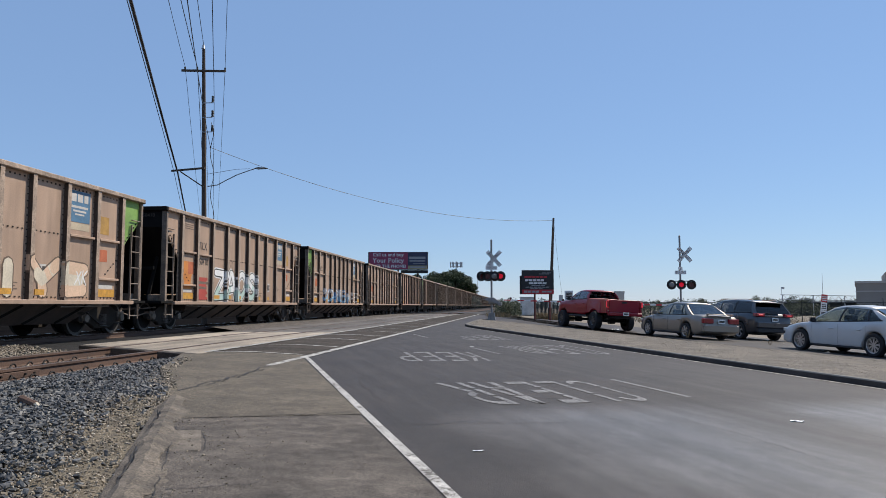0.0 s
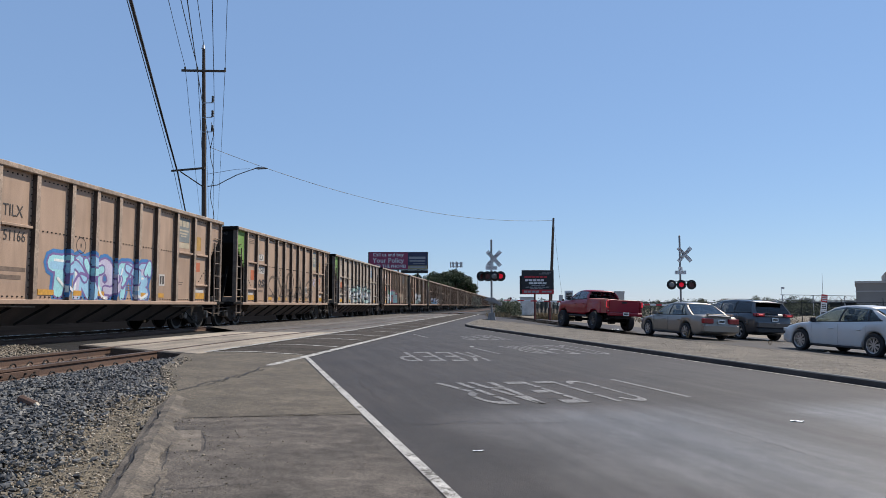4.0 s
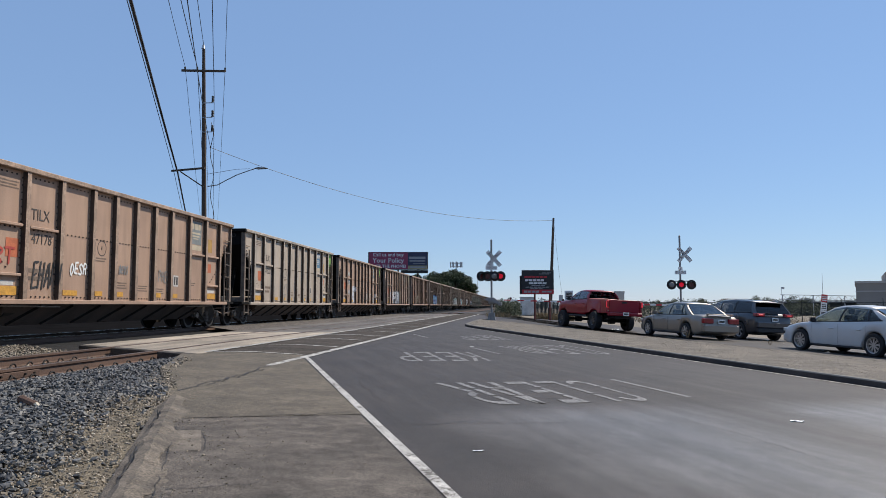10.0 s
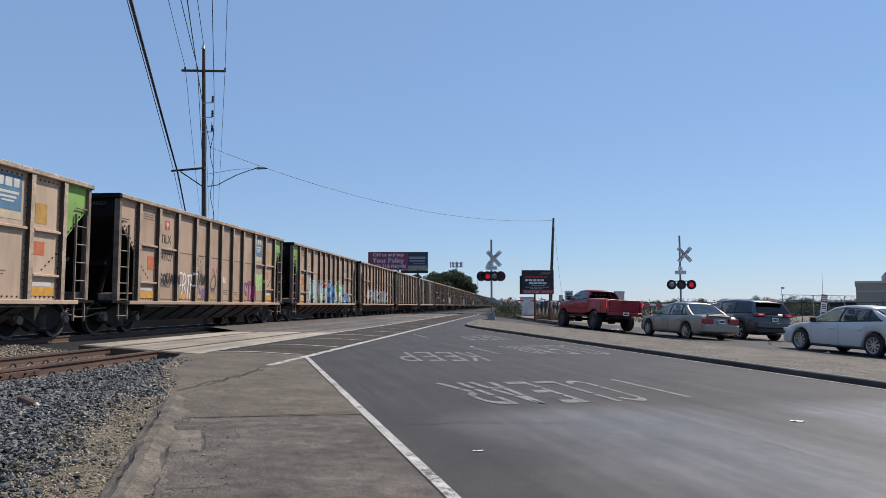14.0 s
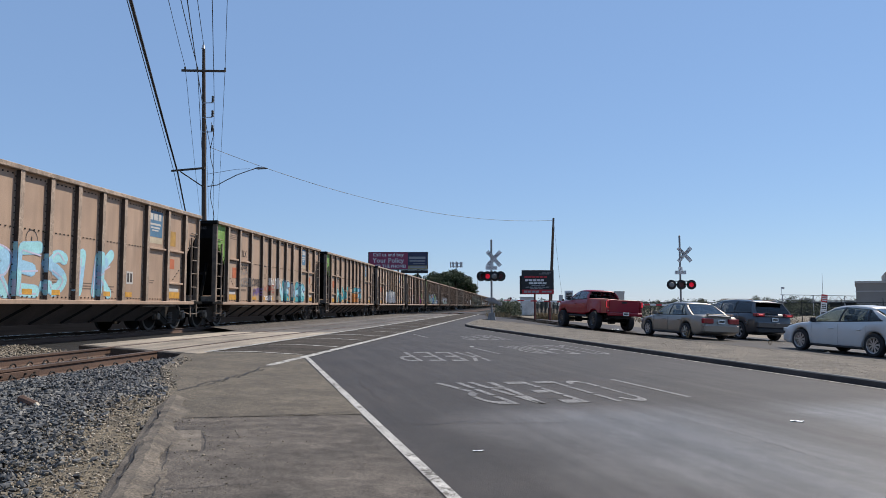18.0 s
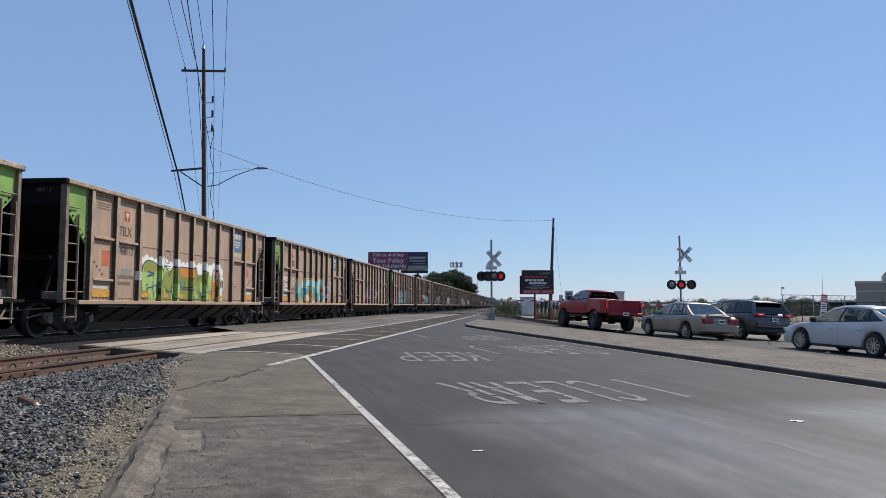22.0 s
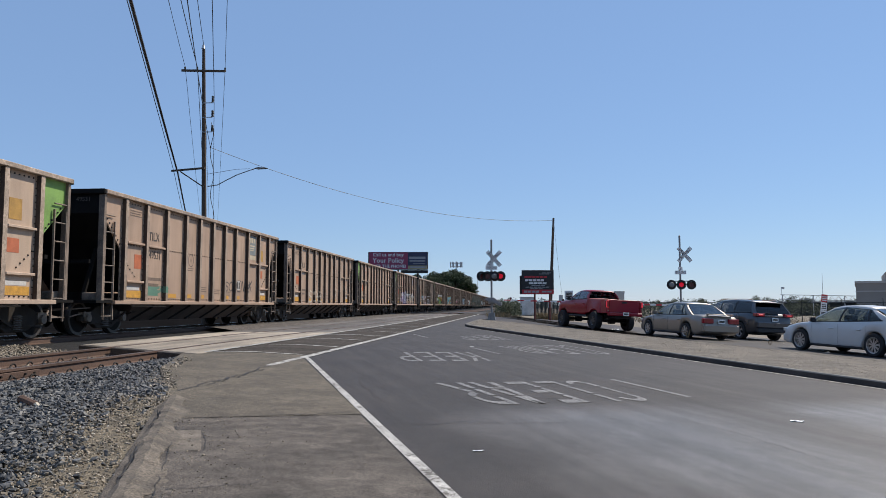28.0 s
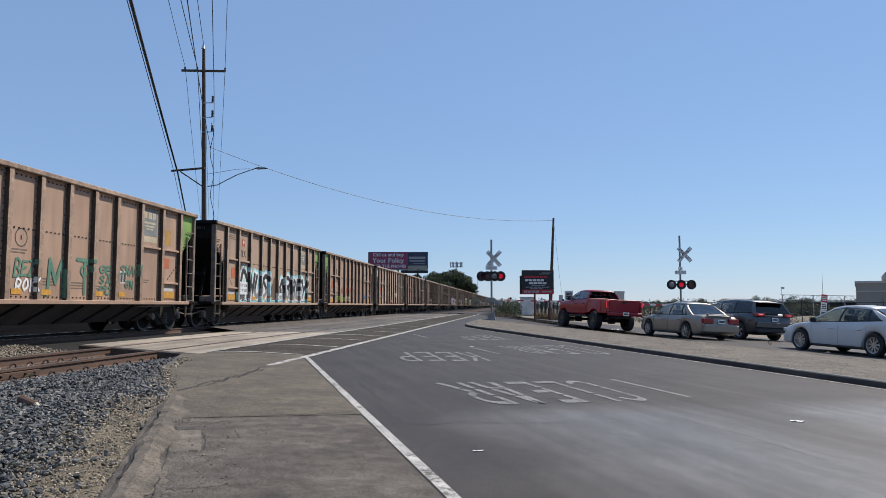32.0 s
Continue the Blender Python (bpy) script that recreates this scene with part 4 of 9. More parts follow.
M_SEAT = mat("dark_grey_seat_cloth", (0.07, 0.068, 0.066), 0.9, var=0.2, scale=5, fine=90, bump=0.2)
M_TAIL = mat("red_tail_lens", (0.28, 0.006, 0.02), 0.15, var=0.1, bump=0, coat=0.5)
M_TAILLIT = glow("lit_tail_lens", (0.85, 0.03, 0.05), 0.45)
M_CLEARLENS = mat("clear_lamp_lens", (0.7, 0.7, 0.68), 0.1, var=0.1, bump=0, coat=0.8)


def car_shell(rear, front, width, floor, tops, axles, arch_r, plan, arch_z):
    """The lower body: cross sections from tail to nose whose underside opens over the wheels."""
    bm = bmesh.new()
    ys = sorted(set([rear + (front - rear) * i / 44 for i in range(45)] + [a + arch_r * c for a in axles for c in (-1.0, -0.98, -0.9, -0.75, -0.5, -0.25, 0, 0.25, 0.5, 0.75, 0.9, 0.98, 1.0)]))
    ys = [y for i, y in enumerate(ys) if i == 0 or y - ys[i - 1] > 0.012]
    rings = []
    for y in ys:
        zt, w = curve_at(tops, y), width / 2 * curve_at(plan, y)
        zb = floor + 0.10 * max(0, (rear + 0.35 - y) / 0.35) + 0.08 * max(0, (y - front + 0.3) / 0.3)
        for a in axles:
            d = abs(y - a) / arch_r
            if d < 1:
                zb = max(zb, arch_z + arch_r * math.sqrt(1 - d * d))
        zb = min(zb, zt - 0.10)
        h = zt - zb
        sec = [(0, zb), (0.80 * w, zb), (0.965 * w, zb + 0.01), (0.985 * w, zb + min(0.1, 0.2 * h)), (w, zb + 0.45 * h), (0.995 * w, zb + 0.66 * h), (0.965 * w, zt - min(0.06, 0.15 * h)), (0.92 * w, zt - 0.012), (0.84 * w, zt), (0.45 * w, zt + 0.022), (0, zt + 0.03)]
        pts = [(x, z) for x, z in sec] + [(-x, z) for x, z in sec[-2:0:-1]]
        rings.append([bm.verts.new((x, y, z)) for x, z in pts])
    n = len(rings[0])
    for a, b in zip(rings, rings[1:]):
        for i in range(n):
            bm.faces.new((a[i], b[i], b[(i + 1) % n], a[(i + 1) % n]))
    bm.faces.new(rings[0]), bm.faces.new(rings[-1][::-1])
    bmesh.ops.recalc_face_normals(bm, faces=bm.faces[:])
    return bm


def slab(pts, thick):
    """A thin curved or flat pane through four or more corner points (a ring), with thickness along its normal."""
    bm = bmesh.new()
    f = bm.faces.new([bm.verts.new(p) for p in pts])
    bm.normal_update()
    g = bmesh.ops.extrude_face_region(bm, geom=[f])
    n = f.normal.copy()
    for v in g["geom"]:
        if isinstance(v, bmesh.types.BMVert):
            v.co += n * thick
    bmesh.ops.recalc_face_normals(bm, faces=bm.faces[:])
    return bm


def add_wheel(car, x, y, r, w, rim_mat, spokes, s, rim_r):
    """Tyre with rounded shoulders; the rim with its spokes is a part of the wheel."""
    prof = [(rim_r, -w / 2), (r * 0.93, -w / 2), (r * 0.985, -w / 2 + 0.03), (r, -w / 4), (r, w / 4), (r * 0.985, w / 2 - 0.03), (r * 0.93, w / 2), (rim_r, w / 2)]
    bm = bmesh.new()
    rings = [[bm.verts.new((px, rr * math.cos(2 * math.pi * i / 28), rr * math.sin(2 * math.pi * i / 28))) for i in range(28)] for rr, px in prof]
    for a, b in zip(rings, rings[1:] + rings[:1]):
        for i in range(28):
            bm.faces.new((a[i], b[i], b[(i + 1) % 28], a[(i + 1) % 28]))
    bmesh.ops.recalc_face_normals(bm, faces=bm.faces[:])
    wheel = part("wheel", bm, M_RUBBER, car, "black rubber tyre")
    wheel.matrix_basis = pose(x, y, r - 0.01)
    bm = bmesh.new()
    o = s * w * 0.36
    prof = [(rim_r * 1.0, s * w * 0.48), (rim_r * 0.93, s * w * 0.46), (rim_r * 0.9, s * w * 0.1), (rim_r * 0.5, 0.0), (0.001, 0.0)]
    rings = [[bm.verts.new((px, rr * math.cos(2 * math.pi * i / 24), rr * math.sin(2 * math.pi * i / 24))) for i in range(24)] for rr, px in prof]
    for j, (a, b) in enumerate(zip(rings, rings[1:])):
        for i in range(24):
            f = bm.faces.new((a[i], b[i], b[(i + 1) % 24], a[(i + 1) % 24]))
            f.material_index = 1 if j >= 2 else 0
    for i in range(spokes):
        an = 2 * math.pi * i / spokes + 0.2
        for da in ((-0.09, 0.09) if spokes < 8 else (-0.06, 0.06)):
            c, sn = math.cos(an + da), math.sin(an + da)
            bar(bm, (o, 0.04 * c, 0.04 * sn), (o * 1.05, rim_r * 0.95 * math.cos(an + da * 1.8), rim_r * 0.95 * math.sin(an + da * 1.8)), 0.022 if spokes < 8 else 0.012, 0.03 if spokes < 8 else 0.02)
    tube(bm, (o - s * 0.02, 0, 0), (o + s * 0.02, 0, 0), rim_r * 0.2, n=12)
    bmesh.ops.recalc_face_normals(bm, faces=bm.faces[:])
    part("rim", bm, [rim_mat, M_BLACK], wheel, "spoked alloy rim")
    return wheel


def add_cabin(car, paint, belt, roof, wb, wt, pillars, tint_side, tint_rear, quarter=None, lift=0.006, seat_rows=(0.0, -0.85)):
    """roof: (y, z) points from windscreen base to back-window base. Pillars, panes and roof are parts; pillars: y of the posts at belt and roof."""
    cowl, rf, rr, rb = roof[0], roof[1], roof[-2], roof[-1]
    crown = [(rf[0], rf[1])] + list(roof[2:-2]) + [(rr[0], rr[1])]
    bm = bmesh.new()
    rows = []
    for y, z in crown:
        rows.append([bm.verts.new((x * wt, y, z + dz)) for x, dz in ((-1.0, -0.05), (-0.97, -0.015), (-0.85, 0.012), (-0.4, 0.03), (0, 0.035), (0.4, 0.03), (0.85, 0.012), (0.97, -0.015), (1.0, -0.05))])
    for a, b in zip(rows, rows[1:]):
        for i in range(8):
            bm.faces.new((a[i], a[i + 1], b[i + 1], b[i]))
    low = bmesh.ops.extrude_face_region(bm, geom=bm.faces[:])
    for v in low["geom"]:
        if isinstance(v, bmesh.types.BMVert):
            v.co.z -= 0.045
    bmesh.ops.recalc_face_normals(bm, faces=bm.faces[:])
    part("roof", bm, paint, car, smooth=True)
    def side(sgn, lo0, lo1, hi0, hi1, out, thick):
        """A bowed patch of the cabin's side between two points on the belt and two under the roof, each (y, z)."""
        bm = bmesh.new()
        grid = []
        for j in range(6):
            v = j / 5
            x = wb + (wt - wb) * v + 0.035 * math.sin(math.pi * v) + out
            row = []
            for i in range(4):
                u = i / 3
                p, q = Vector(lo0).lerp(Vector(lo1), u), Vector(hi0).lerp(Vector(hi1), u)
                r = p.lerp(q, v)
                row.append(bm.verts.new((sgn * x, r.x, r.y)))
            grid.append(row)
        for p, q in zip(grid, grid[1:]):
            for i in range(3):
                bm.faces.new((p[i], p[i + 1], q[i + 1], q[i]))
        g = bmesh.ops.extrude_face_region(bm, geom=bm.faces[:])
        for v in g["geom"]:
            if isinstance(v, bmesh.types.BMVert):
                v.co.x -= sgn * thick
        bmesh.ops.recalc_face_normals(bm, faces=bm.faces[:])
        return bm

    crest = lambda y: (y, curve_at(sorted(crown), y) - 0.045)
    foot = lambda y: (y, belt(y) - 0.015)
    tail_b, tail_t = rb[0] + (0.34 if quarter is None else quarter), rr[0] + (0.10 if quarter is None else quarter * 0.5)
    stops = [(cowl[0] - 0.10, rf[0] - 0.04)] + [(b, t) for b, t, _ in pillars] + [(tail_b, tail_t)]
    for s in (-1, 1):
        part("pillar", side(s, (cowl[0] + 0.02, cowl[1] - 0.015), foot(cowl[0] - 0.10), (rf[0] + 0.03, rf[1] - 0.045), crest(rf[0] - 0.05), 0.008, 0.05), paint, car)
        part("pillar", side(s, foot(tail_b), (rb[0] - 0.02, rb[1] - 0.02), crest(tail_t), (rr[0] - 0.02, rr[1] - 0.045), 0.008, 0.05), paint, car)
        for i, ((b0, t0), (b1, t1)) in enumerate(zip(stops, stops[1:])):
            h0, h1 = (0.0 if i == 0 else 0.025), (0.0 if i == len(stops) - 2 else 0.025)
            p = part("side_window", side(s, foot(b0 - h0), foot(b1 + h1), crest(t0 - h0), crest(t1 + h1), 0.0, 0.006), tint_side if i < 2 else tint_rear, car)
            p.visible_shadow = False
            if i:
                part("pillar", side(s, foot(b0 + 0.03), foot(b0 - 0.03), crest(t0 + 0.03), crest(t0 - 0.03), 0.006, 0.012), M_PLASTIC, car, "black window pillar")
        bm = bmesh.new()
        for q0, q1 in zip(range(8), range(1, 9)):
            y0, y1 = (stops[0][0] + (tail_b - stops[0][0]) * q / 8 for q in (q0, q1))
            bar(bm, (s * (wb + 0.006), y0, belt(y0) + 0.0), (s * (wb + 0.006), y1, belt(y1) + 0.0), 0.02, 0.022)
        part("belt_trim", bm, M_PLASTIC, car, "black belt line trim")
    for name, (yb, zb), (yt, zt), tint in (("windscreen", cowl, rf, tint_side), ("rear_window", rb, rr, tint_rear)):
        p = part(name, slab([(-wb + 0.04, yb, zb), (wb - 0.04, yb, zb), (wt - 0.05, yt, zt + 0.01), (-wt + 0.05, yt, zt + 0.01)], 0.005), tint, car)
        p.visible_shadow = False
    for x in (-0.36, 0.36):
        for y in seat_rows:
            bm = bmesh.new()
            z = belt(0)
            box(bm, x - 0.22, x + 0.22, y - 0.14, y - 0.02, z - 0.05, z + 0.22)
            box(bm, x - 0.11, x + 0.11, y - 0.13, y - 0.05, z + 0.25, z + 0.40)
            bevel(bm, 0.03)
            part("seat", bm, M_SEAT, car)


def quad_part(name, car, material, x0, x1, y0, y1, z0, z1, label="", bev=0.012, lean=0.0):
    bm = bmesh.new()
    box(bm, x0, x1, y0, y1, z0, z1)
    if lean:
        for v in bm.verts:
            v.co.y += lean * (v.co.z - z0)
    if bev:
        bevel(bm, bev)
    return part(name, bm, material, car, label)


def plate(car, y, z, w=0.31, h=0.16):
    p = quad_part("number_plate", car, M_WHITE, -w / 2, w / 2, y - 0.012, y, z, z + h, "white number plate", 0.003)
    quad_part("plate_bar", p, M_STENCIL, -w * 0.38, w * 0.38, y - 0.017, y - 0.013, z + 0.05, z + 0.115, "", 0)


def doors(car, wx, lines, z0, z1, handles, hz, hmat):
    for s in (-1, 1):
        for y in lines:
            bm = bmesh.new()
            box(bm, s * (wx - 0.004), s * (wx + 0.001), y - 0.0018, y + 0.0018, z0, z1)
            part("door_seam", bm, M_PLASTIC, car)
        for y in handles:
            bm = bmesh.new()
            box(bm, s * (wx - 0.01), s * (wx + 0.03), y - 0.09, y + 0.09, hz - 0.018, hz + 0.018)
            bevel(bm, 0.012)
            part("door_handle", bm, hmat, car)


def mirrors(car, wx, y, z, paint):
    for s in (-1, 1):
        bm = bmesh.new()
        box(bm, s * (wx - 0.06), s * (wx + 0.16), y - 0.05, y + 0.07, z - 0.02, z + 0.13)
        bevel(bm, 0.035, 2)
        part("mirror", bm, paint, car)


def start_car(name, label, rear_axle, wheelbase, track, category="car"):
    """A car whose left rear wheel stands at a place in plan, facing along the road."""
    c = Vector(rear_axle) + AHEAD * (wheelbase / 2) + ASIDE * (track / 2)
    return base(name, ground_pose(c.x, c.y), label=label, category=category, group="cars waiting at the crossing")


def build_sedan(name, label, rear_axle, paint, white):
    wbse, tr = (2.82, 1.58) if white else (2.72, 1.53)
    car = start_car(name, label, rear_axle, wbse, tr)
    a = wbse / 2
    if white:
        rear, front, W = -2.52, 2.42, 1.84
        tops = [(rear, 0.70), (-2.46, 0.92), (-2.3, 1.03), (-1.9, 1.05), (-1.5, 1.02), (-0.5, 0.965), (0.6, 0.93), (1.05, 0.925), (1.6, 0.86), (2.1, 0.74), (2.34, 0.62), (front, 0.5)]
        roof = [(1.12, 0.92), (0.30, 1.37), (-0.05, 1.43), (-0.5, 1.45), (-0.95, 1.42), (-1.25, 1.36), (-2.0, 1.06)]
        pil, r, rr, ar = [(-0.10, -0.22, 0.06), (-1.18, -1.10, 0.05)], 0.335, 0.235, 0.39
        sp, rim = 9, M_ALLOY
    else:
        rear, front, W = -2.42, 2.30, 1.785
        tops = [(rear, 0.58), (-2.38, 0.84), (-2.3, 0.91), (-2.1, 0.945), (-1.6, 0.965), (-1.2, 0.94), (0, 0.92), (0.9, 0.905), (1.6, 0.80), (2.1, 0.70), (2.24, 0.60), (front, 0.48)]
        roof = [(1.0, 0.90), (0.28, 1.35), (-0.05, 1.41), (-0.5, 1.435), (-0.9, 1.41), (-1.1, 1.37), (-1.74, 0.965)]
        pil, r, rr, ar = [(-0.12, -0.2, 0.07), (-1.02, -0.92, 0.05)], 0.315, 0.205, 0.37
        sp, rim = 6, M_ALLOY
    plan = [(rear, 0.80), (rear + 0.08, 0.90), (rear + 0.35, 0.97), (-1.2, 1.0), (1.0, 1.0), (front - 0.5, 0.95), (front - 0.15, 0.82), (front, 0.62)]
    part("body", car_shell(rear, front, W, 0.19, tops, (-a, a), ar, plan, r - 0.02), paint, car, smooth=True)
    belt = lambda y: curve_at(tops, y)
    add_cabin(car, paint, belt, roof, W / 2 * 0.90, W / 2 * 0.70, pil, M_GLASS, M_GLASS)
    for s in (-1, 1):
        for y in (-a, a):
            add_wheel(car, s * (tr / 2 + 0.03), y, r, 0.21, rim, sp, s, rr)
    quad_part("underbody", car, M_BLACK, -W * 0.36, W * 0.36, rear + 0.4, front - 0.4, 0.16, 0.5)
    wx = W / 2
    doors(car, wx, (0.92, -0.14, -1.14), 0.30, 0.86, (0.12, -0.9), 0.74, paint)
    mirrors(car, wx, 0.78, 0.92, M_PLASTIC if white else paint)
    quad_part("rear_bumper", car, paint, -W * 0.44, W * 0.44, rear - 0.06, rear + 0.15, 0.30, 0.60, "", 0.04)
    quad_part("front_bumper", car, paint, -W * 0.36, W * 0.36, front - 0.2, front + 0.04, 0.24, 0.48, "", 0.04)
    for s in (-1, 1):
        x0, x1 = sorted((s * W * (0.2 if white else 0.19), s * W * 0.45))
        quad_part("tail_lamp", car, M_TAIL, x0, x1, rear - 0.03, rear + 0.14, *((0.70, 0.87) if white else (0.64, 0.84)), "red tail lamp", 0.025)
        quad_part("sill_trim", car, M_PLASTIC, min(s * wx * 0.95, s * (wx + 0.005)), max(s * wx * 0.95, s * (wx + 0.005)), -a + ar + 0.02, a - ar - 0.02, 0.19, 0.25, "", 0.01)
        x0, x1 = sorted((s * W * 0.26, s * W * 0.40))
        quad_part("head_lamp", car, M_CLEARLENS, x0, x1, front - 0.28, front - 0.06, 0.56, 0.68, "clear head lamp", 0.02)
    plate(car, rear - 0.065 + 0.03, 0.72 if white else 0.64)
    if not white:
        bm = bmesh.new()
        box(bm, -0.60, 0.60, -2.40, -2.24, 0.985, 1.01)
        for s in (-1, 1):
            bar(bm, (s * 0.52, -2.26, 0.90), (s * 0.55, -2.34, 1.005), 0.07, 0.05)
        bevel(bm, 0.008)
        part("spoiler", bm, paint, car, "slim boot spoiler")
    return car


def build_suv(name, label, rear_axle):
    car = start_car(name, label, rear_axle, 2.79, 1.64)
    a, W, rear, front = 1.395, 1.93, -2.42, 2.42
    tops = [(rear, 0.95), (-2.34, 1.10), (-2.0, 1.16), (0, 1.08), (1.0, 1.05), (1.5, 1.02), (2.1, 0.93), (2.34, 0.78), (front, 0.55)]
    plan = [(rear, 0.84), (rear + 0.1, 0.94), (-1.9, 0.99), (-1.2, 1.0), (1.0, 1.0), (front - 0.5, 0.95), (front - 0.12, 0.84), (front, 0.64)]
    part("body", car_shell(rear, front, W, 0.27, tops, (-a, a), 0.43, plan, 0.35), M_DARKCAR, car, smooth=True)
    roof = [(1.1, 1.05), (0.42, 1.56), (0.1, 1.63), (-0.6, 1.67), (-1.5, 1.65), (-2.05, 1.58), (-2.36, 1.12)]
    add_cabin(car, M_DARKCAR, lambda y: curve_at(tops, y), roof, W / 2 * 0.91, W / 2 * 0.73, [(0.0, -0.05, 0.06), (-1.0, -1.0, 0.06)], M_DARKGLASS, M_BLACKGLASS, quarter=0.22)
    for s in (-1, 1):
        for y in (-a, a):
            add_wheel(car, s * 0.84, y, 0.375, 0.24, M_ALLOY, 5, s, 0.25)
        bm = bmesh.new()
        for p, q in (((s * 0.62, 0.2, 1.70), (s * 0.62, -1.75, 1.715)), ((s * 0.62, 0.2, 1.70), (s * 0.62, 0.32, 1.62)), ((s * 0.62, -1.75, 1.715), (s * 0.62, -1.9, 1.64)), ((s * 0.62, -0.75, 1.71), (s * 0.62, -0.75, 1.65))):
            bar(bm, p, q, 0.035, 0.03)
        part("roof_rail", bm, M_CHROME, car, "silver roof rail")
        x0, x1 = sorted((s * 0.48, s * 0.93))
        quad_part("tail_lamp", car, M_TAIL, x0, x1, -2.46, -2.22, 1.0, 1.13, "red tail lamp", 0.02)
        x0, x1 = sorted((s * 0.60, s * 0.82))
        quad_part("brake_light", car, M_TAILLIT, x0, x1, -2.475, -2.44, 1.045, 1.085, "lit red brake light", 0.008)
        x0, x1 = sorted((s * 0.5, s * 0.8))
        quad_part("head_lamp", car, M_CLEARLENS, x0, x1, 2.1, 2.34, 0.76, 0.88, "clear head lamp", 0.02)
        quad_part("wheel_arch_trim", car, M_PLASTIC, min(s * 0.90, s * 0.972), max(s * 0.90, s * 0.972), -0.94, 0.94, 0.27, 0.42, "", 0.01)
    quad_part("underbody", car, M_BLACK, -0.7, 0.7, -2.0, 2.0, 0.22, 0.6)
    quad_part("rear_bumper", car, M_DARKCAR, -0.88, 0.88, -2.50, -2.30, 0.52, 0.78, "", 0.04)
    quad_part("bumper_trim", car, M_PLASTIC, -0.85, 0.85, -2.49, -2.30, 0.34, 0.515, "", 0.03)
    quad_part("tailgate_bar", car, M_PLASTIC, -0.5, 0.5, -2.455, -2.42, 1.00, 1.03, "dark tailgate strip", 0.005)
    quad_part("roof_spoiler", car, M_DARKCAR, -0.62, 0.62, -2.25, -2.0, 1.565, 1.60, "", 0.01)
    bm = bmesh.new()
    bar(bm, (0.1, -2.40, 1.16), (-0.35, -2.36, 1.24), 0.02, 0.02)
    part("wiper", bm, M_BLACK, car)
    doors(car, W / 2, (0.98, -0.02, -1.0), 0.45, 1.0, (0.18, -0.8), 0.92, M_CHROME)
    mirrors(car, W / 2, 0.9, 1.06, M_DARKCAR)
    plate(car, -2.45, 0.80)
    return car


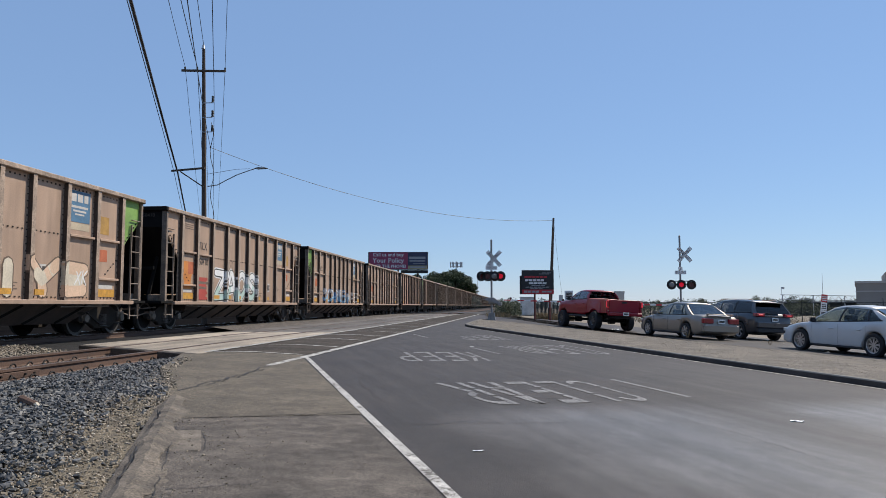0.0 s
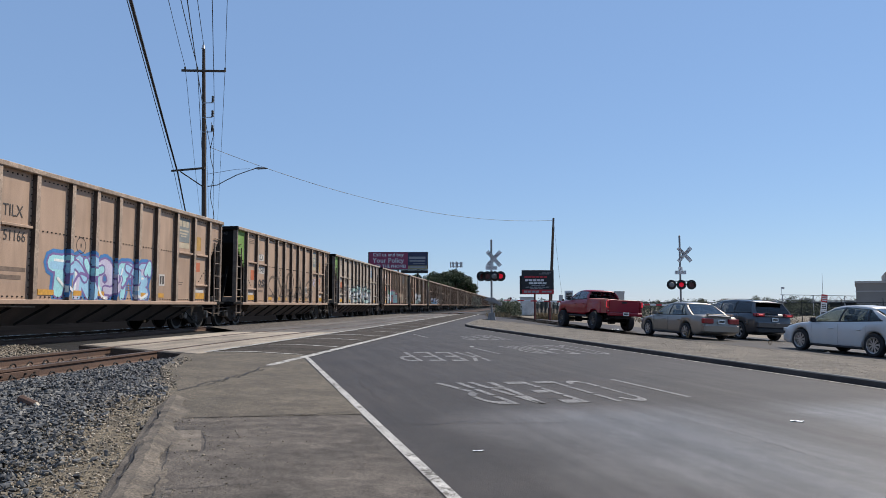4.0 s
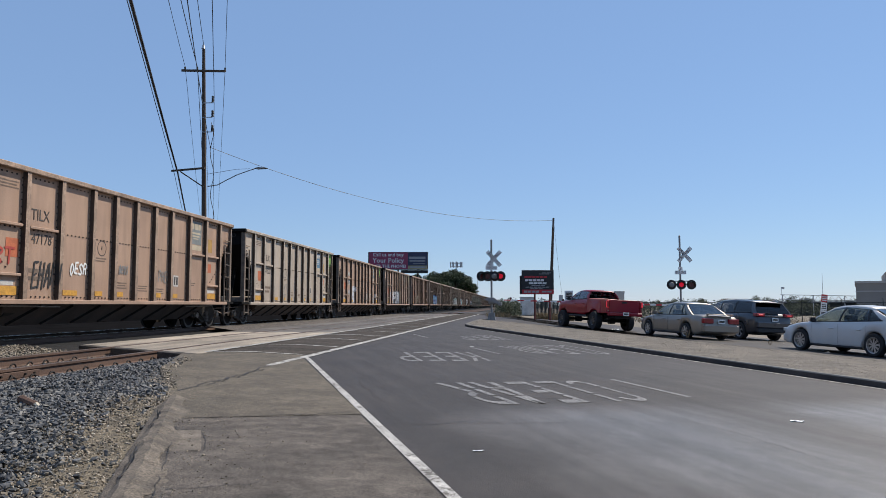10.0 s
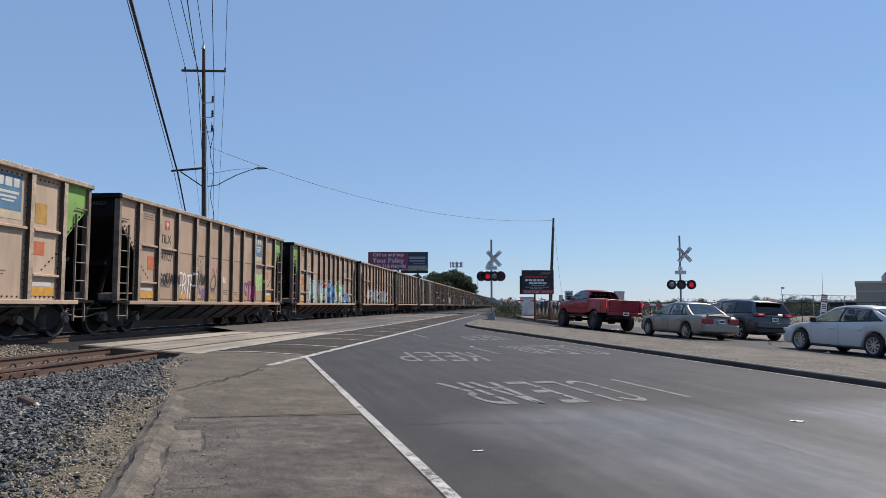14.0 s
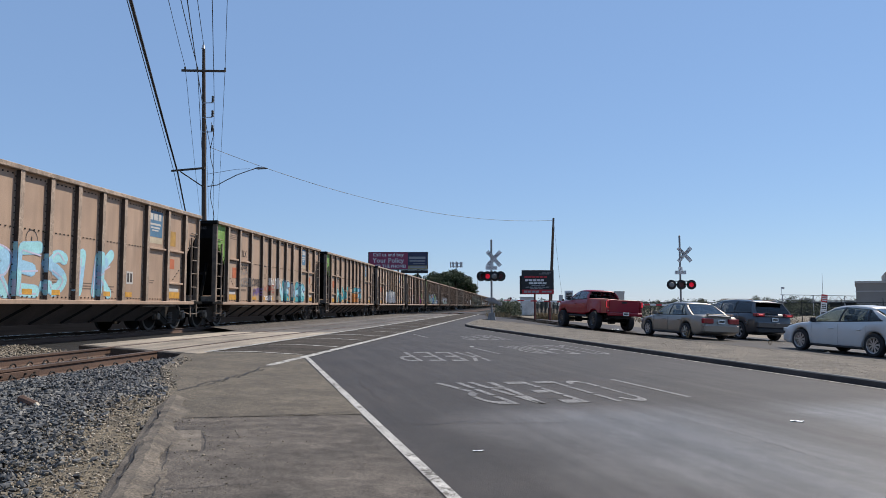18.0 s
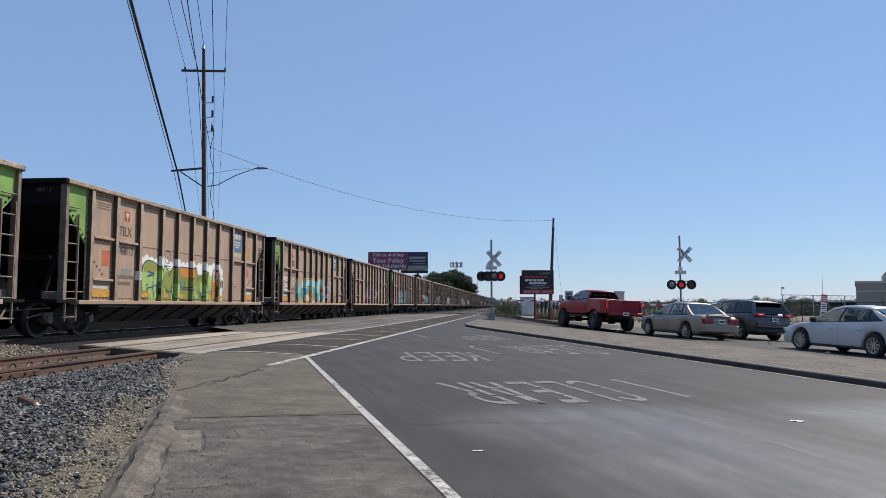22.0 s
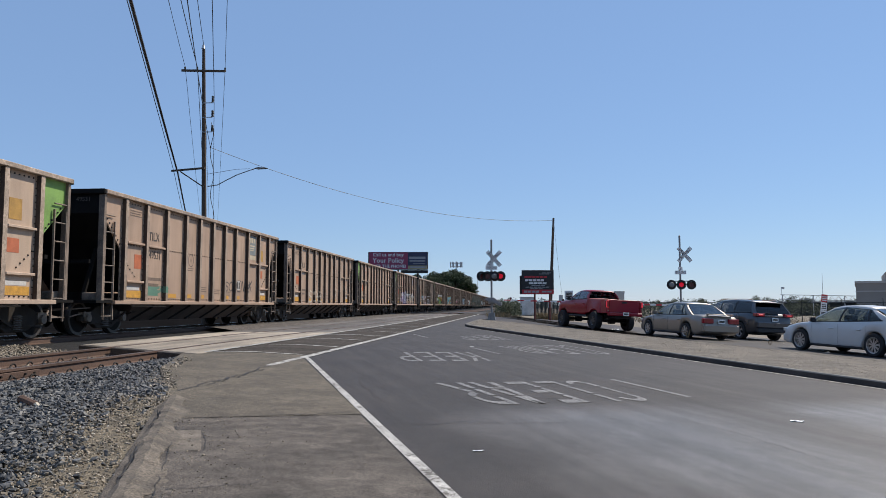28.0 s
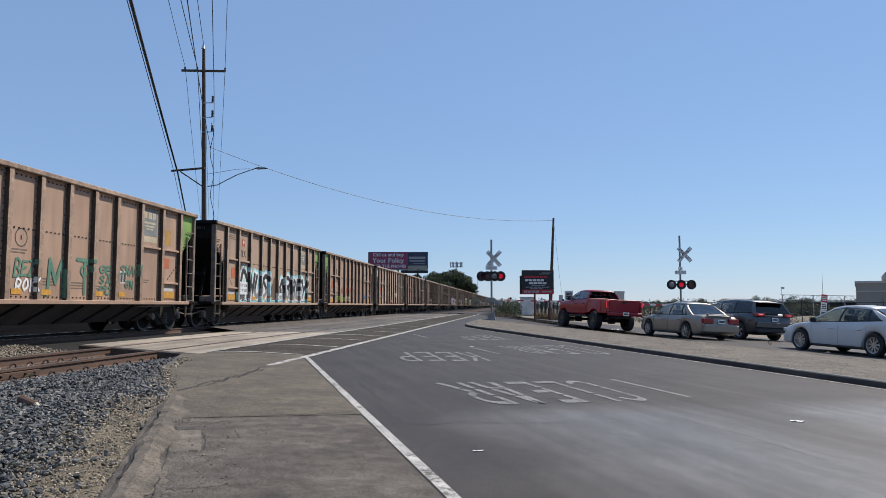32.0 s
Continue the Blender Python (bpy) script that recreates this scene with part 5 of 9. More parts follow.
def build_pickup(name, label, rear_axle):
    car = start_car(name, label, rear_axle, 3.58, 1.72, "pickup truck")
    a, W, up, R = 1.79, 1.90, 0.22, 0.445
    front, rear = 2.70, -3.02
    tops = [(-0.98, 1.30 + up), (0.9, 1.22 + up), (1.3, 1.20 + up), (2.2, 1.13 + up), (2.55, 1.02 + up), (front, 0.80 + up)]
    plan = [(-0.98, 0.98), (0, 1.0), (1.2, 1.0), (2.2, 0.97), (2.55, 0.88), (front, 0.7)]
    part("body", car_shell(-0.98, front, W, 0.50 + up, tops, (a,), 0.56, plan, 0.42), M_REDCAR, car, smooth=True)
    roof = [(1.25, 1.20 + up), (0.58, 1.63 + up), (0.3, 1.70 + up), (-0.2, 1.73 + up), (-0.7, 1.71 + up), (-0.86, 1.66 + up), (-0.96, 1.28 + up)]
    add_cabin(car, M_REDCAR, lambda y: curve_at(tops, y), roof, W / 2 * 0.91, W / 2 * 0.74, [(0.15, 0.1, 0.07)], M_DARKGLASS, M_DARKGLASS, quarter=0.18, seat_rows=(0.35, -0.5))
    # open load bed
    for s in (-1, 1):
        bm = bmesh.new()
        ys = [rear + 0.03 + (2.0 * i / 40) for i in range(41)]
        lo, hi, lo2, hi2 = [], [], [], []
        for y in ys:
            d = abs(y + a) / 0.58
            zb = 0.62 + up if d >= 1 else max(0.62 + up, 0.45 + 0.58 * math.sqrt(1 - d * d))
            flare = 0.05 if d < 1.1 else 0.0
            lo.append(bm.verts.new((s * (W / 2 + flare), y, zb)))
            hi.append(bm.verts.new((s * W / 2 * 0.985, y, 1.27 + up)))
            lo2.append(bm.verts.new((s * (W / 2 - 0.10), y, zb)))
            hi2.append(bm.verts.new((s * (W / 2 - 0.10), y, 1.27 + up)))
        for p, q in ((lo, hi), (hi, hi2), (hi2, lo2), (lo2, lo)):
            for i in range(40):
                bm.faces.new((p[i], p[i + 1], q[i + 1], q[i]))
        for i in (0, 40):
            bm.faces.new((lo[i], hi[i], hi2[i], lo2[i]))
        bmesh.ops.recalc_face_normals(bm, faces=bm.faces[:])
        part("bed_side", bm, M_REDCAR, car)
        x0, x1 = sorted((s * 0.80, s * 0.955))
        lamp = quad_part("tail_lamp", car, M_TAIL, x0, x1, rear - 0.02, rear + 0.16, 0.88 + up, 1.22 + up, "red tail lamp", 0.02)
        if s < 0:
            bm = bmesh.new()
            bar(bm, (-0.965, rear - 0.025, 0.90 + up), (-0.965, rear - 0.025, 1.20 + up), 0.03, 0.03)
            bar(bm, (-0.965, rear - 0.025, 0.90 + up), (-0.84, rear - 0.03, 0.90 + up), 0.03, 0.03)
            bar(bm, (-0.965, rear - 0.025, 1.20 + up), (-0.84, rear - 0.03, 1.20 + up), 0.03, 0.03)
            part("light_bar", bm, M_TAILLIT, lamp, "lit red light guide")
        else:
            quad_part("light_bar", lamp, M_TAILLIT, 0.90, 0.97, rear - 0.03, rear - 0.015, 0.93 + up, 1.18 + up, "lit red light guide", 0.005)
        for y in (-a, a):
            add_wheel(car, s * 0.88, y, R, 0.32, M_DARKALLOY, 6, s, 0.23)
        bm = bmesh.new()
        tube(bm, (s * 0.93, -0.95, 0.42 + up), (s * 0.93, 1.0, 0.42 + up), 0.045, n=8)
        part("side_step", bm, M_BLACK, car, "black tube side step")
        x0, x1 = sorted((s * 0.55, s * 0.85))
        quad_part("head_lamp", car, M_CLEARLENS, x0, x1, 2.4, 2.6, 0.86 + up, 1.0 + up, "clear head lamp", 0.02)
    quad_part("tailgate", car, M_REDCAR, -0.79, 0.79, rear, rear + 0.08, 0.68 + up, 1.27 + up, "red tailgate", 0.015)
    quad_part("tailgate_handle", car, M_BLACK, -0.14, 0.14, rear - 0.02, rear + 0.01, 1.10 + up, 1.17 + up, "", 0.01)
    quad_part("bed_floor", car, M_BLACK, -0.85, 0.85, rear + 0.08, -1.0, 0.68 + up, 0.74 + up)
    quad_part("bed_front", car, M_REDCAR, -0.85, 0.85, -1.08, -1.0, 0.74 + up, 1.26 + up)
    quad_part("rear_bumper", car, M_REDCAR, -0.90, 0.90, rear - 0.16, rear + 0.06, 0.50 + up, 0.66 + up, "red step bumper", 0.03)
    quad_part("chassis", car, M_BLACK, -0.45, 0.45, rear + 0.1, front - 0.3, 0.36 + up, 0.52 + up)
    for y in (-a, a):
        bm = bmesh.new()
        tube(bm, (-0.75, y, R), (0.75, y, R), 0.07, n=8)
        tube(bm, (-0.16, y, R), (0.16, y, R), 0.15, n=10)
        part("axle", bm, M_BLACK, car)
    bm = bmesh.new()
    for s in (-1, 1):
        tube(bm, (s * 0.55, -a - 0.2, 0.45), (s * 0.5, -a - 0.3, 0.80), 0.04, n=8)
        bar(bm, (s * 0.5, -a - 0.7, 0.55), (s * 0.5, -a + 0.7, 0.55), 0.07, 0.05)
    part("suspension", bm, M_BLACK, car)
    quad_part("underbody", car, M_BLACK, -0.62, 0.62, -0.9, 2.3, 0.52 + up, 0.9 + up)
    doors(car, W / 2, (1.05, 0.12, -0.80), 0.62 + up, 1.16 + up, (0.32, -0.55), 1.05 + up, M_REDCAR)
    mirrors(car, W / 2, 1.0, 1.22 + up, M_BLACK)
    plate(car, rear - 0.165, 0.52 + up)
    return car


build_pickup("pickup_truck", "lifted red crew cab pickup truck with big black tyres", (3.82, 37.02))
build_sedan("sedan", "champagne silver sedan with a slim boot spoiler", (6.73, 30.37), M_TANCAR, False)
build_suv("suv", "dark graphite sport utility vehicle with silver roof rails", (9.52, 32.85))
build_sedan("sedan", "white sedan with bright alloy wheels waiting on the road", (10.16, 22.29), M_WHITECAR, True)


# ---- crossing signals ----
FLAPS = {"a": [], "b": []}
M_BOARD = mat("weathered_sign_white", (0.80, 0.80, 0.79), 0.5, var=0.2, scale=4, fine=40, bump=0.03)


def upright_text(x, y, z):
    """Lettering that stands upright and faces the camera's side of the road."""
    return Matrix.Translation((x, y, z)) @ Matrix(((1, 0, 0), (0, 0, -1), (0, 1, 0))).to_4x4()


def add_flasher(sig, x, z, turn=0.0, phase=None):
    """A round black target with a hooded red lens. The lens burns steadily behind a dark flap that swings up under the hood to flash."""
    m = pose(x, -0.16, z, 0, 0, turn)
    bm = bmesh.new()
    tube(bm, (0, -0.012, 0), (0, 0.012, 0), 0.31, n=28)
    lamp = part("target", bm, M_BLACK, sig, "round black target board")
    lamp.matrix_basis = m
    bm = bmesh.new()
    tube(bm, (0, 0.013, 0), (0, 0.20, 0), 0.17, 0.13, n=16)
    part("lamp_housing", bm, M_DIMSTEEL, lamp, "dull grey lamp housing")
    bm = bmesh.new()
    n = 20
    for r, rr in ((0.185, 0.20),):
        a0, a1 = math.radians(-25), math.radians(205)
        ring = []
        for i in range(n + 1):
            a = a0 + (a1 - a0) * i / n
            depth = 0.30 - 0.14 * abs(i / n - 0.5) * 2
            ring.append([bm.verts.new((q * math.cos(a), y, q * math.sin(a))) for q, y in ((r, -0.013), (rr, -0.013), (rr, -depth), (r, -depth))])
        for p, q in zip(ring, ring[1:]):
            for i in range(4):
                bm.faces.new((p[i], q[i], q[(i + 1) % 4], p[(i + 1) % 4]))
    bmesh.ops.recalc_face_normals(bm, faces=bm.faces[:])
    part("hood", bm, M_BLACK, lamp, "black visor hood")
    bm = bmesh.new()
    tube(bm, (0, -0.03, 0), (0, -0.013, 0), 0.135, 0.150, n=24)
    part("lens", bm, M_LAMPRED if phase else M_LAMPOFF, lamp, "red lens")
    if phase:
        bm = bmesh.new()
        tube(bm, (0, -0.010, -0.165), (0, 0.0, -0.165), 0.16, n=24)
        flap = part("flap", bm, M_LAMPOFF, lamp, "dark red glass flap")
        flap.matrix_parent_inverse = pose(0, -0.034, 0.165)
        FLAPS[phase].append(flap)
    return lamp


def build_signal(label, x, y, height, lamp_z, buck_z, lamps, plate_z, buck_x=0.15, turn=0.0):
    sig = base("crossing_signal", pose(x, y, ground_z(x), 0, 0, turn), label=label, category="crossing signal", group="railway crossing signals")
    bm = bmesh.new()
    tube(bm, (0, 0, 0.4), (0, 0, height), 0.062, n=12)
    tube(bm, (0, 0, height), (0, 0, height + 0.06), 0.075, 0.02, n=12)
    part("mast", bm, M_DIMSTEEL, sig, "grey steel mast", smooth=False)
    bm = bmesh.new()
    prism(bm, [(-0.26, 0.0), (0.26, 0.0), (0.17, 0.50), (-0.17, 0.50)], "y", -0.22, 0.22)
    bevel(bm, 0.03)
    part("junction_base", bm, M_DIMSTEEL, sig, "grey cast junction base")
    for s, words in ((1, "CROSSING"), (-1, "RAILROAD")):
        bm = bmesh.new()
        box(bm, -0.61, 0.61, -0.010, 0.0, -0.115, 0.115)
        blade = part("crossbuck_blade", bm, M_BOARD, sig, "white crossbuck blade with black letters")
        blade.matrix_basis = pose(buck_x, -0.09 - 0.012 * s, buck_z) @ Matrix.Rotation(radians(-48 * s), 4, "Y")
        text_part("blade_lettering", words, 0.205, M_BLACK, blade, upright_text(0, -0.0125, 0), depth=0.001)
        bm = bmesh.new()
        for z0 in (-0.112, 0.094):
            box(bm, -0.60, 0.60, -0.013, -0.0102, z0, z0 + 0.018)
        part("blade_border", bm, M_BLACK, blade)
    bm = bmesh.new()
    box(bm, -0.36, 0.36, -0.09, -0.08, plate_z - 0.12, plate_z + 0.12)
    tp = part("tracks_sign", bm, M_BOARD, sig, "white tracks plate with black letters")
    text_part("plate_lettering", "TRACKS", 0.17, M_BLACK, tp, upright_text(0, -0.092, plate_z), depth=0.001)
    bm = bmesh.new()
    box(bm, -0.13, 0.13, -0.09, -0.08, plate_z + 0.125, plate_z + 0.36)
    tp = part("count_sign", bm, M_BOARD, sig, "white plate with a number two")
    text_part("plate_lettering", "2", 0.2, M_BLACK, tp, upright_text(0, -0.092, plate_z + 0.24), depth=0.001)
    xs = [l[0] for l in lamps]
    bm = bmesh.new()
    tube(bm, (min(xs) - 0.1, 0, lamp_z + 0.24), (max(xs) + 0.1, 0, lamp_z + 0.24), 0.03, n=8)
    for lx in xs:
        tube(bm, (lx, 0, lamp_z + 0.24), (lx, -0.03, lamp_z), 0.025, n=8)
    box(bm, -0.1, 0.1, -0.08, 0.08, lamp_z - 0.1, lamp_z + 0.3)
    part("lamp_bracket", bm, M_BLACK, sig)
    for lx, lturn, phase in lamps:
        add_flasher(sig, lx, lamp_z, lturn, phase)
    return sig


def add_gate(sig, tilt_pts, k=0.6):
    """Gate mechanism with its counterweights."""
    tilt_pts = [(x * k, 1.3 + (z - 1.3) * k) for x, z in tilt_pts]
    bm = bmesh.new()
    box(bm, -0.20, 0.22, -0.24, 0.2, 1.02, 1.42)
    bevel(bm, 0.05, 2)
    part("gate_mechanism", bm, M_DIMSTEEL, sig, "grey gate mechanism housing")
    for y in (-0.38, 0.30):
        bm = bmesh.new()
        prism(bm, tilt_pts, "y", y, y + 0.05)
        bevel(bm, 0.01)
        part("counterweight_arm", bm, M_DIMSTEEL, sig, "grey counterweight arm")
    bm = bmesh.new()
    box(bm, 0.38, 0.62, -0.40, 0.36, 0.92, 1.14)
    bevel(bm, 0.02)
    part("counterweight", bm, M_DIMSTEEL, sig, "grey counterweight block")


left_sig = build_signal("grey crossing signal with crossbuck and gate mechanism on the median", -1.55, 45.5, 4.95, 2.72, 3.80, ((-0.23, 0, "a"), (0.56, 0, "b"), (-0.62, 28, None), (0.22, 150, None)), 3.24)
add_gate(left_sig, [(-0.75, 1.28), (-0.3, 1.52), (0.3, 1.45), (1.0, 0.95), (0.9, 0.72), (0.2, 1.0), (-0.3, 1.12)])
right_sig = build_signal("grey crossing signal with crossbuck, lamps and lowered gate", 10.58, 49.3, 6.0, 2.82, 4.78, ((-0.60, 180, None), (0.02, 0, "b"), (0.65, 0, "a")), 3.62, 0.28)
add_gate(right_sig, [(-0.6, 1.35), (-0.2, 1.5), (0.3, 1.45), (1.0, 1.0), (0.9, 0.8), (0.2, 1.0), (-0.3, 1.2)])


def build_gate_arm():
    g = base("gate_arm", pose(10.4, 48.9, 0.80, 0, 0, 180 + math.degrees(math.atan2(ASIDE.y, ASIDE.x))), label="lowered gate arm with red and white stripes", category="gate arm")
    n, seg = 28, 0.43
    for i in range(n):
        bm = bmesh.new()
        h = 0.055 - 0.0008 * i
        box(bm, i * seg, (i + 1) * seg, -0.012, 0.012, -h + 0.012 * i, h + 0.012 * i)
        part("stripe", bm, M_RED if i % 2 else M_SIGNWHITE, g, "red reflective stripe" if i % 2 else "white reflective stripe")
    for i in (9, 19, 27):
        bm = bmesh.new()
        tube(bm, (i * seg, -0.02, 0.10 + 0.012 * i), (i * seg, 0.02, 0.10 + 0.012 * i), 0.07, n=12)
        part("gate_light", bm, M_LAMPOFF, g, "small red gate light")


build_gate_arm()


# ---- poles and wires ----
def catenary(bm, p, q, sag, r, n=28, sides=5):
    p, q = Vector(p), Vector(q)
    pts = [p.lerp(q, i / n) - Vector((0, 0, 4 * sag * (i / n) * (1 - i / n))) for i in range(n + 1)]
    rings = []
    for i, c in enumerate(pts):
        d = (pts[min(i + 1, n)] - pts[max(i - 1, 0)]).normalized()
        side = d.cross(Vector((0, 0, 1))).normalized()
        up = side.cross(d)
        rings.append([bm.verts.new(c + r * (math.cos(2 * math.pi * k / sides) * side + math.sin(2 * math.pi * k / sides) * up)) for k in range(sides)])
    for a, b in zip(rings, rings[1:]):
        for k in range(sides):
            bm.faces.new((a[k], a[(k + 1) % sides], b[(k + 1) % sides], b[k]))


def span(p, q, sag, r=0.012, label="thin black overhead utility wire"):
    bm = bmesh.new()
    catenary(bm, p, q, sag, r)
    return tagged(part("overhead_wire", bm, M_CABLE), label, "wire", group="overhead wires")


def utility_pole(x, y, height, lean=0.0, crossarm=True, label="tall dark wooden utility pole"):
    pole = base("utility_pole", pose(x, y, -0.6 if x < -5 else ground_z(x) - 0.05), label=label, category="utility pole", group="utility poles")
    bm = bmesh.new()
    tube(bm, (0, 0, 0), (lean, 0, height), 0.165, 0.085, n=14)
    part("shaft", bm, M_WOODPOLE, pole, "dark weathered wooden shaft", smooth=False)
    return pole


P1 = Vector((-16.55, 38.0, -0.6))
pole = utility_pole(P1.x, P1.y, 15.45, -0.42, label="tall dark wooden utility pole with a crossarm and street lamp")
ADIR = Vector((AHEAD.x, AHEAD.y, 0))
WIREDIR = Vector((-0.424, 1.0, 0)).normalized()
bm = bmesh.new()
bar(bm, (-1.55, -0.2, 14.18), (0.90, -0.2, 14.06), 0.09, 0.11)
part("crossarm", bm, M_WOODPOLE, pole, "dark timber crossarm")
bm = bmesh.new()
bar(bm, (-2.0, -0.15, 8.66), (-0.15, -0.15, 8.78), 0.08, 0.10)
part("lower_arm", bm, M_WOODPOLE, pole, "dark timber side arm")
bm = bmesh.new()
bar(bm, (-1.5, -0.15, 8.62), (-0.18, -0.15, 7.75), 0.05, 0.06)
part("arm_brace", bm, M_WOODPOLE, pole)
bm = bmesh.new()
for p, q in zip(((0.05, -0.15, 7.78), (0.6, -0.15, 7.85), (1.6, -0.15, 8.35), (2.4, -0.15, 8.62)), ((0.6, -0.15, 7.85), (1.6, -0.15, 8.35), (2.4, -0.15, 8.62), (2.75, -0.15, 8.72))):
    tube(bm, p, q, 0.026, n=8)
part("lamp_arm", bm, M_DIMSTEEL, pole, "thin curved lamp arm")
bm = bmesh.new()
tube(bm, (0.05, -0.15, 8.45), (1.6, -0.15, 8.68), 0.012, n=6)
tube(bm, (1.6, -0.15, 8.68), (2.4, -0.15, 8.70), 0.012, n=6)
part("stay_rod", bm, M_STEEL, pole)
bm = bmesh.new()
prism(bm, [(2.65, 8.70), (2.85, 8.77), (3.25, 8.74), (3.38, 8.70), (3.25, 8.68), (2.8, 8.66)], "y", -0.25, -0.05)
bevel(bm, 0.01)
part("lamp_head", bm, M_DIMSTEEL, pole, "grey street lamp head")
for z in (12.35, 11.55, 10.75):
    bm = bmesh.new()
    bar(bm, (-0.30, -0.16, z), (0.22, -0.16, z), 0.04, 0.04)
    part("bracket", bm, M_STEEL, pole)
    bm = bmesh.new()
    for i in range(4):
        tube(bm, (0.24, -0.16, z + 0.03 + 0.09 * i), (0.24, -0.16, z + 0.10 + 0.09 * i), 0.075, 0.05, n=10)
    part("insulator", bm, M_BLACK, pole, "dark insulator stack")
for x, z in ((-1.45, 14.23), (-0.75, 14.2), (0.82, 14.1)):
    bm = bmesh.new()
    tube(bm, (x, 0, z), (x, 0, z + 0.22), 0.06, 0.045, n=10)
    part("insulator", bm, M_BLACK, pole, "dark pin insulator")
bm = bmesh.new()
tube(bm, (-0.42, -0.05, 15.4), (-0.42, -0.05, 15.62), 0.10, 0.05, n=10)
part("top_cap", bm, M_STEEL, pole, "pale pole top cap")
bm = bmesh.new()
random.seed(2)
prev = Vector((0.18, -0.2, 11.3))
for i in range(1, 26):
    cur = Vector((0.22 + 0.10 * math.sin(i * 1.1) + 0.012 * i, -0.2, 11.3 - i * 0.4))
    tube(bm, prev, cur, 0.018, n=5)
    prev = cur
part("riser_cable", bm, M_CABLE, pole, "loose wavy riser cable")

utility_pole(P1.x + WIREDIR.x * 150, P1.y + WIREDIR.y * 150, 15.4, 0.0, label="dark wooden utility pole beyond the train")
back = P1 - ADIR * 46
utility_pole(back.x - 2.2, back.y - 2.4, 15.2, 0.0, label="dark wooden utility pole beside the road")


def both_ways(x, z, sag, r, label="thin black overhead utility wire", dx=0.0, sag2=2.0):
    p = P1 + Vector((x, 0, z))
    span(p, p - ADIR * 46 + Vector((dx, 0, 0)), sag, r, label)
    span(p, p + WIREDIR * 150, sag2, r, label)


both_ways(-1.45, 14.45, 0.9, 0.013, dx=-0.2)
both_ways(-0.75, 14.40, 0.9, 0.018, dx=-0.9)
both_ways(0.82, 14.30, 0.9, 0.013, dx=0.7)
both_ways(0.24, 12.75, 0.2, 0.016, dx=0.7)
both_ways(-0.42, 15.6, 1.2, 0.015)
both_ways(-1.72, 8.62, 0.1, 0.045, "thick black overhead communication cable", dx=1.0)
both_ways(-1.95, 8.72, -0.1, 0.014, dx=1.1)
span(P1 + Vector((0.1, 0, 9.95)), P1 + Vector((0.1, 0, 9.95)) - ADIR * 46, 1.0, 0.014)

WP = Vector((2.62, 60.2, 0.0))
rp = utility_pole(WP.x, WP.y, 8.25, 0.38, label="plain brown wooden service pole behind the crossing")
bm = bmesh.new()
box(bm, -0.14, 0.14, -0.30, -0.12, 1.0, 1.55)
bevel(bm, 0.015)
part("meter_box", bm, M_GREYPAINT, rp, "grey meter box")
bm = bmesh.new()
bar(bm, (0.34, -0.14, 7.4), (0.30, -0.14, 8.2), 0.05, 0.05)
part("bracket", bm, M_STEEL, rp)
span(P1 + Vector((0.05, 0, 9.95)), (WP.x + 0.3, WP.y, 7.70), 1.25, 0.014, "black service wire spanning the road")
span((WP.x + 0.4, WP.y, 7.70), (WP.x + 1.2, WP.y + 2.5, 1.2), 0.5, 0.008, "thin black drop wire beside the pole")


# ---- signs ----
M_BBRED = mat("maroon_billboard_vinyl", (0.30, 0.04, 0.09), 0.5, var=0.12, scale=1, fine=10, bump=0)
M_BBNAVY = mat("navy_billboard_vinyl", (0.03, 0.035, 0.08), 0.5, var=0.12, scale=1, fine=10, bump=0)
M_BBGOLD = mat("gold_billboard_vinyl", (0.38, 0.30, 0.16), 0.5, var=0.12, scale=1, fine=10, bump=0)
M_SIGNBLACK = mat("black_sign_face", (0.012, 0.012, 0.014), 0.5, var=0.15, scale=2, fine=20, bump=0)
M_SIGNGREY = mat("grey_sign_print", (0.32, 0.32, 0.33), 0.5, var=0.15, scale=2, fine=20, bump=0)
M_RUSTPOST = mat("rusty_red_post", (0.20, 0.06, 0.045), 0.8, var=0.3, scale=3, fine=30, bump=0.2)


